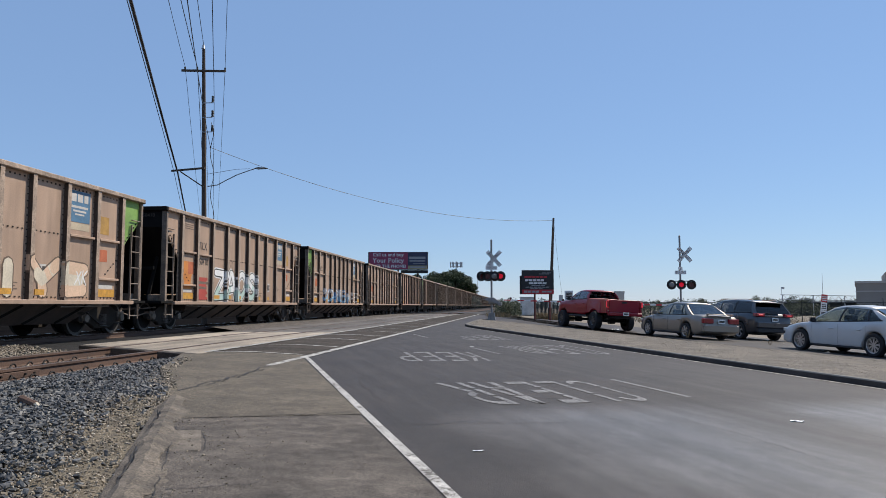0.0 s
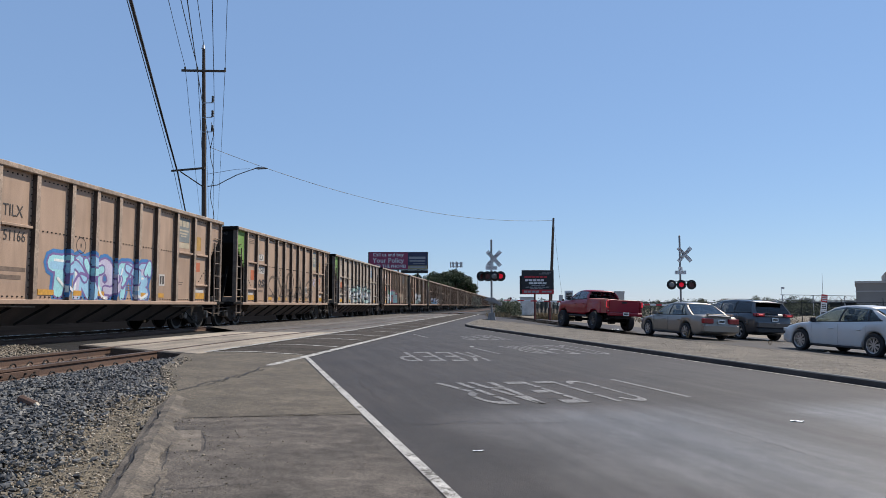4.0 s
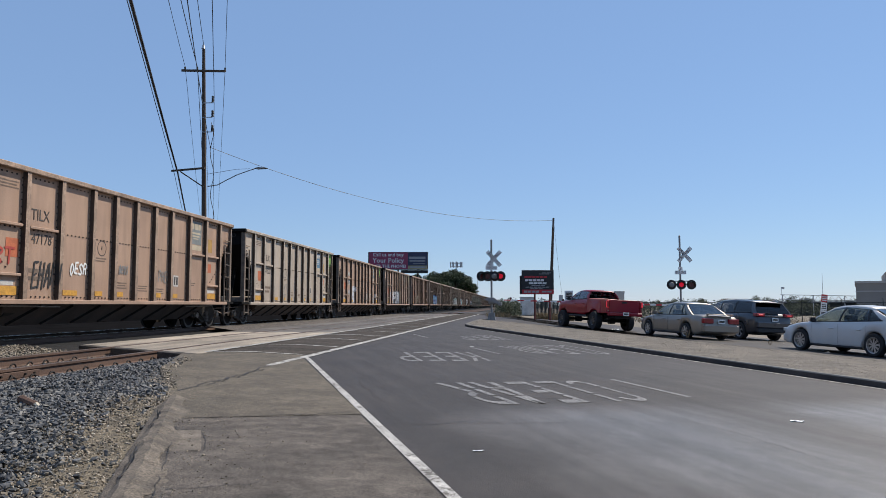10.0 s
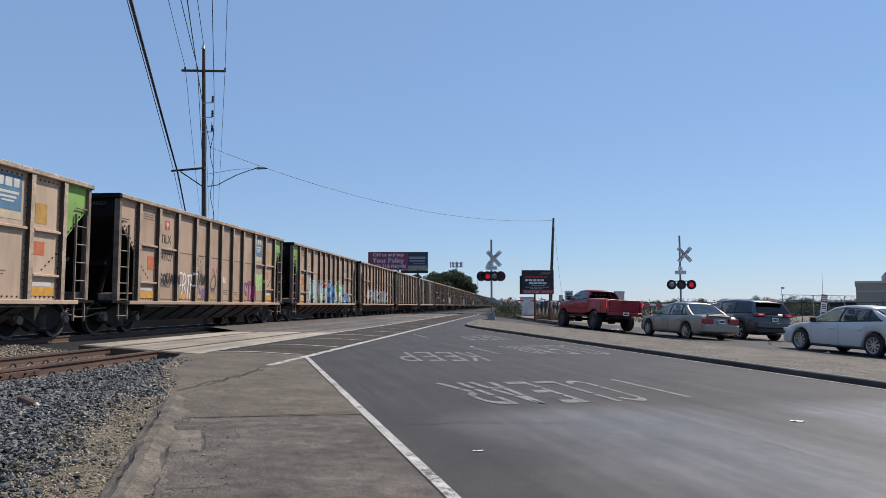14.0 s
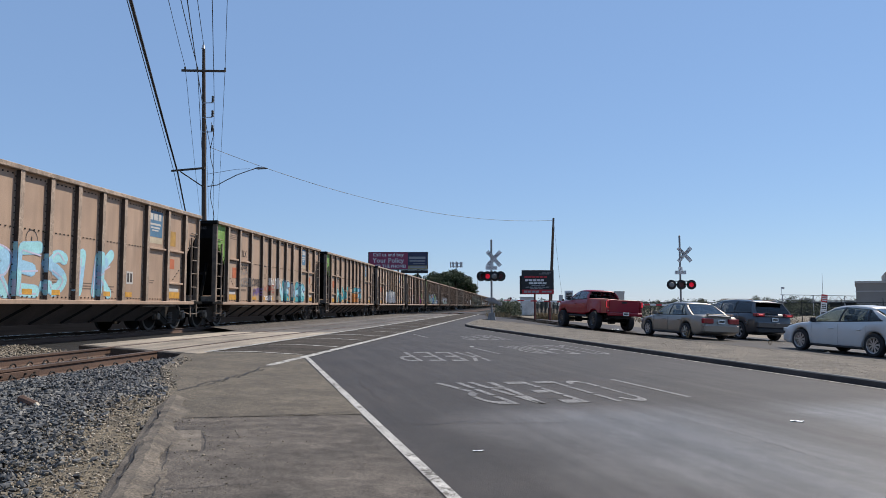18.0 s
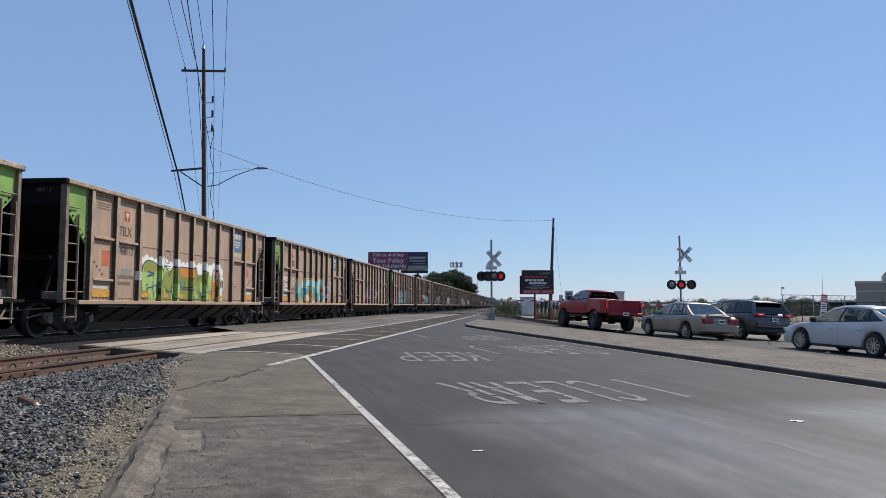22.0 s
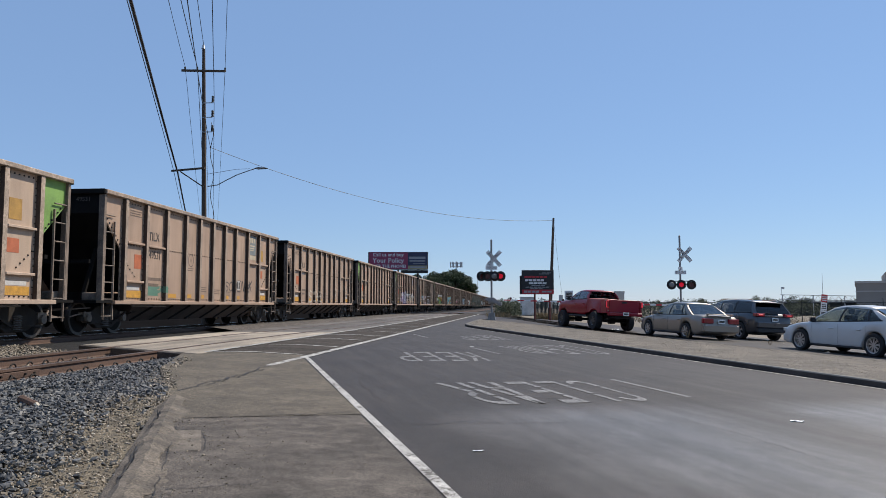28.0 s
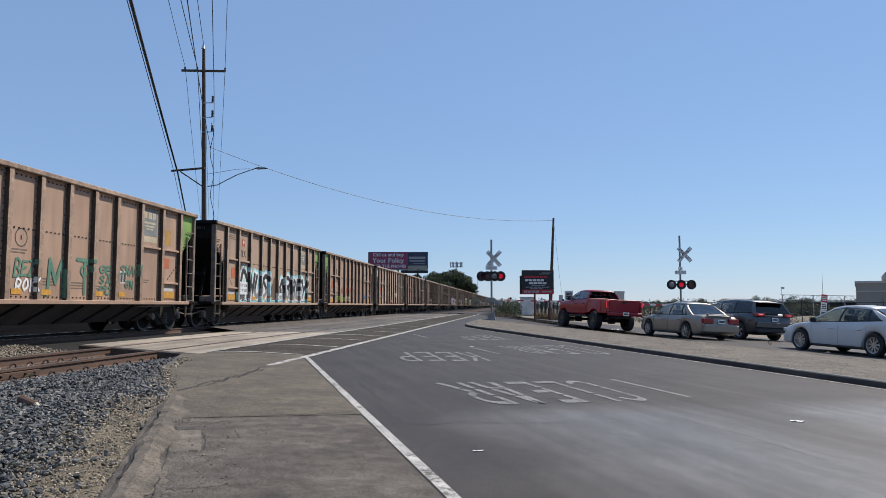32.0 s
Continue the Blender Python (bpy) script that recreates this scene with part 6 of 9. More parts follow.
def build_billboard():
    b = base("billboard", pose(-36.1, 177.4, -0.9, 0, 0, 5.6), label="large maroon and navy roadside billboard on posts", category="billboard")
    W, H, Z = 14.6, 4.3, 10.45
    bm = bmesh.new()
    box(bm, 0, W, 0, 0.25, Z, Z + H)
    part("frame", bm, M_SIGNBLACK, b, "dark panel frame")
    for name, x0, x1, z0, z1, m in (("panel", 0.15, 9.7, 0.12, H - 0.12, M_BBRED), ("panel", 9.72, W - 0.15, 1.0, H - 0.12, M_BBNAVY), ("panel", 9.72, W - 0.15, 0.12, 0.98, M_BBGOLD)):
        bm = bmesh.new()
        box(bm, x0, x1, -0.03, 0.0, Z + z0, Z + z1)
        part(name, bm, m, b)
    for words, x, z, size in (("Call us and buy", 4.9, 3.60, 1.22), ("Your Policy", 4.9, 2.18, 1.62), ("OVER THE PHONE!", 4.9, 0.78, 1.02)):
        text_part("lettering", words, size, M_SIGNWHITE, b, upright_text(x, -0.05, Z + z), depth=0.01, bold=0.02)
    for x0, x1, z0, z1 in ((10.0, 14.0, 2.55, 3.15), (10.1, 13.9, 1.95, 2.25), (11.0, 13.9, 1.35, 1.5), (10.2, 14.0, 0.35, 0.75)):
        bm = bmesh.new()
        box(bm, x0, x1, -0.05, -0.035, Z + z0, Z + z1)
        part("print_bar", bm, M_SIGNGREY, b, "pale bar of print")
    bm = bmesh.new()
    box(bm, 0.2, W - 0.2, -0.9, 0.2, Z - 0.15, Z - 0.08)
    box(bm, 8.0, W, -0.5, 0.2, Z - 0.9, Z - 0.2)
    part("catwalk", bm, M_SIGNBLACK, b)
    for x in (2.5, 7.3, 12.1):
        bm = bmesh.new()
        tube(bm, (x, 0.5, 0), (x, 0.5, Z + H - 0.3), 0.22, n=10)
        part("post", bm, M_BLACK, b)


build_billboard()


def build_shop_sign():
    b = base("shop_sign", pose(1.6, 57.4, 0, 0, 0, 8), label="black and red shop sign on rusty posts", category="shop sign")
    for dx, dy, z0, z1, hi in ((0.0, 0.0, 1.66, 3.52, 1), (-0.12, 0.22, 1.66, 3.10, 0)):
        bm = bmesh.new()
        box(bm, -1.24 + dx, 1.24 + dx, dy - 0.06, dy + 0.06, z0, z1)
        bevel(bm, 0.02)
        part("sign_box", bm, M_SIGNBLACK, b, "black sign box")
    bm = bmesh.new()
    box(bm, -1.22, 1.22, -0.075, -0.062, 1.68, 2.02)
    part("red_band", bm, M_RED, b, "red band along the foot")
    rows = ((-1.05, 0.75, 2.92, 3.06, M_RED), (-1.0, 0.5, 2.66, 2.82, M_SIGNWHITE), (-0.7, 0.7, 2.44, 2.58, M_SIGNWHITE), (-0.5, 0.6, 2.30, 2.36, M_SIGNGREY), (-0.95, 0.9, 2.18, 2.24, M_SIGNGREY), (-0.6, 0.4, 2.06, 2.11, M_SIGNGREY), (-1.1, 0.1, 1.78, 1.94, M_SIGNGREY), (0.3, 1.1, 1.80, 1.92, M_SIGNGREY), (0.1, 0.9, 3.20, 3.24, M_SIGNGREY), (0.3, 1.05, 3.28, 3.33, M_SIGNGREY))
    for x0, x1, z0, z1, m in rows:
        n = max(1, int((x1 - x0) / 0.28))
        for i in range(n):
            bm = bmesh.new()
            w = (x1 - x0) / n
            box(bm, x0 + i * w, x0 + (i + 1) * w - 0.05, -0.085, -0.078, z0, z1)
            for v in bm.verts:
                v.co.x += 0.2 * (v.co.z - z0)
            part("print_bar", bm, m, b)
    for x in (-0.22, 0.95):
        bm = bmesh.new()
        tube(bm, (x, 0.1, -0.4), (x, 0.1, 1.66), 0.07, n=10)
        part("post", bm, M_RUSTPOST, b, "rusty red post")


build_shop_sign()


def small_sign(x, y, z0, w, h, faces, label, lean=0.0, post=M_STEEL):
    s = base("road_sign", pose(x, y, ground_z(x) - 0.04, 0, lean, 5), label=label, category="road sign")
    bm = bmesh.new()
    box(bm, -0.03, 0.03, -0.03, 0.03, 0, z0 + h * len(faces))
    part("post", bm, post, s)
    for i, (m, bars) in enumerate(faces):
        bm = bmesh.new()
        z = z0 + h * i
        box(bm, -w / 2, w / 2, -0.055, -0.035, z + 0.01, z + h - 0.01)
        bevel(bm, 0.01)
        sb = part("sign_board", bm, m, s)
        for j in range(bars):
            bm = bmesh.new()
            zz = z + h * (0.2 + 0.65 * j / max(1, bars))
            box(bm, -w * 0.36, w * 0.36, -0.061, -0.056, zz, zz + h * 0.12)
            part("print_bar", bm, M_STENCIL if m is M_SIGNWHITE else M_SIGNWHITE, sb)


small_sign(3.85, 55.9, 1.55, 0.62, 0.78, ((M_SIGNWHITE, 4),), "white metal road sign with dark print")
small_sign(20.7, 53.0, 0.75, 0.42, 0.55, ((M_SIGNWHITE, 4), (M_SIGNWHITE, 3), (M_RED, 3)), "leaning stack of small red and white signs", lean=6.0)
small_sign(3.3, 56.6, 1.50, 0.30, 0.5, ((M_GREYPAINT, 0),), "back of a small grey road sign")


# ---- far side of the crossing ----
M_FENCE = mat("dark_slatted_fence", (0.045, 0.05, 0.05), 0.8, var=0.4, scale=3, fine=30, bump=0.2)
M_LEAF = mat("dusty_green_leaf", (0.085, 0.10, 0.05), 0.8, var=0.4, scale=1.5, fine=20, bump=0, island=0.45)
M_LEAFDARK = mat("dark_tree_leaf", (0.05, 0.075, 0.028), 0.8, var=0.4, scale=1.0, fine=20, bump=0, island=0.45)
# far leaves paled and greyed: distance haze mixed into their colour
M_LEAFFAR = mat("haze_paled_leaf", (0.135, 0.155, 0.13), 0.9, var=0.3, scale=0.4, fine=10, bump=0, island=0.35)
M_STRAW = mat("dry_grass", (0.27, 0.205, 0.115), 0.9, var=0.3, scale=2, fine=20, bump=0, island=0.4)
M_BARK = mat("grey_bark", (0.12, 0.095, 0.075), 0.9, var=0.4, scale=3, fine=20, bump=0.4)
M_STUCCO = mat("brown_stucco", (0.30, 0.265, 0.235), 0.9, var=0.12, scale=0.5, fine=30, bump=0.2)
M_STUCCOTRIM = mat("pale_cornice", (0.48, 0.44, 0.40), 0.85, var=0.12, scale=0.8, fine=30, bump=0.1)
M_CABINET = mat("white_cabinet_paint", (0.62, 0.62, 0.60), 0.6, var=0.25, scale=1.5, fine=30, bump=0.05)


def leaves(bm, centre, radius, n, size, squash=0.8):
    """Small bent leaf clumps scattered over and through a lobe."""
    for _ in range(n):
        d = Vector((random.gauss(0, 1), random.gauss(0, 1), random.gauss(0, 1))).normalized() * radius * random.uniform(0.45, 1.05)
        d.z *= squash
        c = Vector(centre) + d
        u = Vector((random.gauss(0, 1), random.gauss(0, 1), random.gauss(0, 0.6))).normalized()
        w = u.orthogonal().normalized()
        s = size * random.uniform(0.6, 1.4)
        a, b, e, f = c - u * s, c + w * s * 0.5 + u.cross(w) * s * 0.25, c + u * s, c - w * s * 0.5 + u.cross(w) * s * 0.25
        vs = [bm.verts.new(p) for p in (a, b, e, f)]
        bm.faces.new((vs[0], vs[1], vs[2])), bm.faces.new((vs[0], vs[2], vs[3]))


def tree(x, y, h, spread, seed, leaf=M_LEAFDARK, z=-0.8, label="dark green broadleaf tree", density=1.0):
    random.seed(seed)
    t = base("tree", pose(x, y, z), label=label, category="tree", group="background trees")
    bm = bmesh.new()
    tube(bm, (0, 0, -0.3), (0.1, 0, h * 0.5), h * 0.03, h * 0.018, n=8)
    lobes = []
    for i in range(7):
        a = 2 * math.pi * i / 7 + random.uniform(-0.4, 0.4)
        q = Vector((math.cos(a) * spread * random.uniform(0.25, 0.62), math.sin(a) * spread * random.uniform(0.25, 0.62), h * random.uniform(0.45, 0.80)))
        tube(bm, (0.05, 0, h * random.uniform(0.3, 0.48)), q, h * 0.012, h * 0.004, n=5)
        lobes.append((q, spread * random.uniform(0.28, 0.48)))
    lobes.append((Vector((0, 0, h * 0.84)), spread * 0.38))
    part("trunk", bm, M_BARK, t, "grey brown trunk with limbs")
    bm = bmesh.new()
    for q, r in lobes:
        leaves(bm, q, r, int(260 * density), h * 0.028)
    part("crown", bm, leaf, t, "uneven leafy crown")
    return t


# big dark trees beyond the train
for i, (d, off, h, sp) in enumerate(((195, -0.02, 10.5, 5.5), (200, 0.004, 11.5, 5.5), (205, 0.022, 10.0, 5.0), (190, -0.045, 10.0, 4.0))):
    a = radians(5.2) - off
    tree(-d * math.sin(a), d * math.cos(a), h, sp, 40 + i, density=2.2)
# along the horizon to the east
random.seed(77)
spots = [(random.uniform(-3.5, 26), random.uniform(170, 300), random.uniform(2.2, 4.0)) for _ in range(30)]
for i, (deg, d, h) in enumerate(spots):
    a = radians(deg)
    tree(d * math.sin(a), d * math.cos(a), h, h * random.uniform(0.5, 0.8), 100 + i, M_LEAFFAR if i % 3 else M_LEAF, label="grey green tree on the flat horizon", density=0.7)
for i, (px_deg, d, h) in enumerate(((17.2, 130, 3.2), (17.9, 132, 3.0), (19.6, 126, 3.1), (20.3, 128, 2.9), (13.5, 140, 2.9), (11.6, 150, 3.0))):
    a = radians(px_deg)
    tree(d * math.sin(a), d * math.cos(a), h, h * 0.55, 200 + i, M_LEAF, label="dusty green tree beyond the yard", density=0.9)

bm = bmesh.new()
random.seed(8)
for i in range(1300):
    a = radians(random.uniform(-40, 62))
    d = random.uniform(330, 420)
    leaves(bm, (d * math.sin(a), d * math.cos(a), random.uniform(0.0, 4.2) * random.random() + 0.2 - 0.8), 2.6, 26, 0.5, 0.7)
tagged(part("far_woods", bm, M_LEAFFAR), "far line of woods with haze in its colour", "woods", kind="stuff")

bm = bmesh.new()
for i in range(70):
    x = random.uniform(-1.7, 0.1)
    leaves(bm, (x, random.uniform(66, 76) + x, random.uniform(0.0, 0.9)), 0.55, 60, 0.09)
tagged(part("shrubs", bm, M_LEAF), "dusty green shrubs beside the cabinet", "shrubs", kind="stuff")
bm = bmesh.new()
for i in range(60):
    x = random.uniform(8.5, 15.5)
    leaves(bm, (x, 80 + random.uniform(-2, 2), random.uniform(-0.5, 0.8)), 0.7, 60, 0.10)
for i in range(80):
    x = random.uniform(17, 42)
    leaves(bm, (x, 84 + random.uniform(-3, 3), random.uniform(-0.5, 0.7)), 0.7, 50, 0.10)
tagged(part("shrubs", bm, M_LEAF), "dusty green shrubs behind the fence", "shrubs", kind="stuff")


def grass(name, n, area, h, label):
    bm = bmesh.new()
    for i in range(n):
        x, y = area()
        z = ground_z(x) - 0.05
        a = random.uniform(0, 6.28)
        hh = h * random.uniform(0.4, 1.3)
        w = hh * 0.06 + 0.004
        c, s = math.cos(a) * w, math.sin(a) * w
        lx, ly = random.gauss(0, 0.35) * hh, random.gauss(0, 0.35) * hh
        bm.faces.new([bm.verts.new(p) for p in ((x - c, y - s, z), (x + c, y + s, z), (x + lx, y + ly, z + hh))])
    tagged(part(name, bm, M_STRAW), label, "grass", kind="stuff")


grass("dry_grass", 5000, lambda: (random.uniform(1.6, 4.6), random.uniform(60.5, 66.5)), 0.45, "dry straw coloured grass by the fence")
grass("dry_grass", 2600, lambda: (random.uniform(10.5, 40), random.uniform(55, 74)), 0.4, "dry straw coloured grass beyond the road")
grass("dry_grass", 900, lambda: (random.uniform(-2.6, -0.6), random.uniform(60, 80)), 0.4, "dry straw coloured grass by the track")


def build_fence(name, p, q, height, label, slats, mesh_mat=None):
    p, q = Vector(p), Vector(q)
    L = (q - p).length
    d = (q - p).normalized()
    f = base(name, Matrix.Translation((p.x, p.y, ground_z(p.x) - 0.1)) @ Matrix.Rotation(math.atan2(d.y, d.x), 4, "Z"), label=label, category="fence")
    n = int(L / 2.6)
    for i in range(n + 1):
        bm = bmesh.new()
        tube(bm, (i * L / n, 0, 0), (i * L / n, 0, height + 0.05), 0.03, n=8)
        tube(bm, (i * L / n, 0, height + 0.05), (i * L / n, -0.22, height + 0.30), 0.02, n=6)
        part("post", bm, M_BLACK, f)
    for z in (height, 0.15):
        bm = bmesh.new()
        tube(bm, (0, 0, z), (L, 0, z), 0.02, n=6)
        part("rail", bm, M_BLACK, f)
    step = 0.12 if slats else 0.16
    bm = bmesh.new()
    k = int(L / step)
    for i in range(k):
        if slats:
            box(bm, i * step + 0.008, (i + 1) * step - 0.02, -0.004, 0.004, 0.08, height - 0.03)
        else:
            bar(bm, (i * step, 0, 0.1), (min(L, i * step + height), 0, height - 0.03), 0.008, 0.008)
            bar(bm, (min(L, i * step + height), 0, 0.1), (i * step, 0, height - 0.03), 0.008, 0.008)
    part("fence_slats" if slats else "chain_mesh", bm, M_FENCE, f)["kind"] = "stuff"


build_fence("slatted_fence", (1.55, 67.4), (5.6, 66.6), 1.6, "dark slatted fence behind the service pole", True)
build_fence("wire_fence", (5.7, 66.6), (16.5, 60.0), 1.6, "dark chain link fence behind the road", False)
build_fence("wire_fence", (16.5, 60.0), (60.0, 36.0), 1.9, "dark chain link fence along the yard", False)

cab = base("signal_cabinet", pose(1.1, 80.8, ground_z(1.1) - 0.05, 0, 0, 4), label="white metal railway signal cabinet", category="cabinet")
bm = bmesh.new()
box(bm, -0.72, 0.72, -0.6, 0.6, 0.1, 1.95)
bevel(bm, 0.02)
part("body", bm, M_CABINET, cab)
bm = bmesh.new()
box(bm, -0.78, 0.78, -0.68, 0.66, 1.955, 2.02)
part("roof", bm, M_GREYPAINT, cab)
for x0, x1 in ((-0.66, -0.03), (0.03, 0.66)):
    bm = bmesh.new()
    box(bm, x0, x1, -0.625, -0.602, 0.2, 1.85)
    bevel(bm, 0.008)
    d = part("door", bm, M_CABINET, cab)
bm = bmesh.new()
box(bm, -0.8, 0.8, -0.7, 0.7, 0.0, 0.1)
part("plinth", bm, M_KERB, cab)


def build_warehouse():
    w = base("warehouse", pose(45.6, 105.0, -0.9, 0, 0, -23.5), label="plain brown stucco warehouse with a stepped parapet", category="building")
    bm = bmesh.new()
    box(bm, 0, 30, 0, 22, 0, 4.7)
    part("wall", bm, M_STUCCO, w)
    bm = bmesh.new()
    box(bm, -0.12, 30.1, -0.12, 22.1, 4.7, 4.98)
    part("cornice", bm, M_STUCCOTRIM, w, "pale cornice band")
    bm = bmesh.new()
    box(bm, 3.5, 27, -0.05, 18, 4.98, 6.15)
    part("parapet", bm, M_STUCCO, w)
    bm = bmesh.new()
    box(bm, -0.06, 30.05, -0.06, 0.0, 3.55, 3.68)
    part("string_course", bm, M_STUCCOTRIM, w)


build_warehouse()


def build_gantry():
    g = base("pipe_gantry", pose(39.0, 114.5, -0.85, 0, 0, 4), label="pale steel pipe gantry on posts", category="gantry")
    L = 14
    for z in (2.55, 3.25):
        bm = bmesh.new()
        tube(bm, (0, 0, z), (L, 0, z - 0.25), 0.05, n=6)
        part("chord", bm, M_STEEL, g)
    for i in range(14):
        bm = bmesh.new()
        x = i * L / 14
        bar(bm, (x, 0, 2.55 - x * 0.018), (x + 0.5, 0, 3.2 - x * 0.018), 0.04, 0.04)
        bar(bm, (x + 0.5, 0, 3.2 - x * 0.018), (x + 1.0, 0, 2.5 - x * 0.018), 0.04, 0.04)
        part("lattice", bm, M_STEEL, g)
    for x in (0.3, 4.8, 9.4, 13.6):
        bm = bmesh.new()
        tube(bm, (x, 0, 0), (x, 0, 3.25 - x * 0.018), 0.08, n=8)
        part("post", bm, M_STEEL, g)
    bm = bmesh.new()
    tube(bm, (0.2, 0, 3.2), (0.2, 0, 4.2), 0.03, n=6)
    box(bm, 0.15, 0.6, -0.05, 0.05, 4.1, 4.4)
    part("lamp", bm, M_STEEL, g)


build_gantry()
low = base("low_shed", pose(20.0, 120.0, -0.8, 0, 0, 5), label="long low dark shed across the yard", category="shed")
bm = bmesh.new()
box(bm, 16, 34, 0, 8, 0, 2.0)
part("wall", bm, M_FENCE, low)
bm = bmesh.new()
box(bm, 15.8, 34.2, -0.3, 8.3, 2.0, 2.25)
part("roof", bm, M_STEEL, low)

tower = base("cell_tower", pose(-24.6, 300.0, -0.9), label="grey cell tower with antenna panels", category="cell tower")
bm = bmesh.new()
tube(bm, (0, 0, 0), (0, 0, 19.5), 0.35, 0.22, n=10)
part("mast", bm, M_GREYPAINT, tower)
for i in range(9):
    bm = bmesh.new()
    a = 2 * math.pi * i / 9
    box(bm, -0.2, 0.2, -0.1, 0.1, 17.2, 19.4)
    panel = part("antenna", bm, M_GREYPAINT, tower)
    panel.matrix_basis = pose(2.4 * math.cos(a), 2.4 * math.sin(a), 0)
bm = bmesh.new()
for z in (17.6, 18.9):
    for i in range(9):
        a, b = 2 * math.pi * i / 9, 2 * math.pi * (i + 1) / 9
        tube(bm, (2.3 * math.cos(a), 2.3 * math.sin(a), z), (2.3 * math.cos(b), 2.3 * math.sin(b), z), 0.07, n=5)
        if i % 3 == 0:
            tube(bm, (0, 0, z), (2.3 * math.cos(a), 2.3 * math.sin(a), z), 0.07, n=5)
part("platform", bm, M_GREYPAINT, tower)
for x, y, h in ((-17.5, 330.0, 15.5), (118.0, 300.0, 14.0)):
    m = base("radio_mast", pose(x, y, -0.9), label="thin pale radio mast far off", category="mast")
    bm = bmesh.new()
    tube(bm, (0, 0, 0), (0, 0, h), 0.14, 0.06, n=6)
    part("pole", bm, M_STEEL, m)
mill = base("mill_building", pose(36.5, 300.0, -0.9), label="pale far mill building on the horizon", category="building")
bm = bmesh.new()
box(bm, 0, 6.0, 0, 8, 0, 6.5)
part("wall", bm, M_STUCCOTRIM, mill)
bm = bmesh.new()
box(bm, 2.0, 6.2, 0.5, 7, 6.5, 7.4)
part("roof_house", bm, M_STUCCOTRIM, mill)


# ---- graffiti on the wagons ----
PAINTS = {}
for pname, c in (("black", (0.02, 0.02, 0.022)), ("white", (0.82, 0.82, 0.80)), ("cream", (0.70, 0.62, 0.48)), ("teal", (0.06, 0.36, 0.40)), ("cyan", (0.36, 0.70, 0.74)), ("sky", (0.33, 0.58, 0.76)),
                 ("blue", (0.04, 0.19, 0.46)), ("navy", (0.02, 0.03, 0.10)), ("purple", (0.20, 0.13, 0.34)), ("lilac", (0.56, 0.52, 0.66)), ("pink", (0.62, 0.22, 0.32)), ("magenta", (0.45, 0.04, 0.22)),
                 ("green", (0.10, 0.23, 0.16)), ("lime", (0.36, 0.56, 0.14)), ("olive", (0.24, 0.28, 0.05)), ("yellow", (0.68, 0.55, 0.08)), ("orange", (0.62, 0.22, 0.04)), ("peach", (0.74, 0.52, 0.36)),
                 ("red", (0.46, 0.06, 0.04)), ("silver", (0.60, 0.62, 0.66)), ("grey", (0.26, 0.25, 0.24)), ("brown", (0.14, 0.095, 0.065)), ("paleteal", (0.50, 0.66, 0.60))):
    c = tuple(0.92 * a + 0.08 * b for a, b in zip(c, (0.16, 0.12, 0.09)))
    PAINTS[pname] = mat("spray_paint_" + pname, c, 0.6, var=0.18, scale=1.6, fine=20, bump=0.02)

# stroke skeletons in a unit box, shapes of no alphabet in particular
GLYPHS = (
    ((0.05, 0.0), (0.25, 0.95), (0.5, 0.35), (0.75, 1.0), (0.95, 0.0)),
    ((0.9, 0.85), (0.45, 1.0), (0.1, 0.7), (0.8, 0.4), (0.75, 0.05), (0.1, 0.1)),
    ((0.15, 0.0), (0.1, 0.95), (0.8, 0.9), (0.75, 0.5), (0.2, 0.5), (0.9, 0.0)),
    ((0.5, 0.05), (0.12, 0.3), (0.15, 0.8), (0.5, 1.0), (0.85, 0.75), (0.88, 0.25), (0.5, 0.05)),
    ((0.9, 0.95), (0.15, 0.9), (0.12, 0.5), (0.7, 0.52), (0.12, 0.48), (0.15, 0.08), (0.9, 0.05)),
    ((0.1, 0.05), (0.2, 1.0), (0.55, 0.5), (0.8, 0.05), (0.9, 1.0)),
    ((0.05, 0.95), (0.95, 0.95), (0.5, 0.9), (0.45, 0.0)),
    ((0.15, 0.0), (0.15, 1.0), (0.15, 0.5), (0.85, 1.0), (0.4, 0.6), (0.9, 0.0)),
)


def clip_poly(poly, lo, hi):
    """A convex outline of (y, z) cut to lo <= y <= hi."""
    for bound, sign in ((lo, 1), (hi, -1)):
        out = []
        for i, p in enumerate(poly):
            q = poly[(i + 1) % len(poly)]
            a, b = sign * (p[0] - bound), sign * (q[0] - bound)
            if a >= 0:
                out.append(p)
            if (a >= 0) != (b >= 0):
                t = a / (a - b)
                out.append((p[0] + t * (q[0] - p[0]), p[1] + t * (q[1] - p[1])))
        poly = out
        if len(poly) < 3:
            return []
    return poly


ZONES = []
edge_y = -6.16
for r in RIBS:
    if r - 0.118 > edge_y:
        ZONES.append((edge_y, r - 0.118, 0.0222))
    ZONES += [(r - 0.118, r - 0.077, 0.0308), (r - 0.072, r + 0.072, RIB_OUT + 0.0006), (r + 0.077, r + 0.118, 0.0308)]
    edge_y = r + 0.118


LAID = [0]


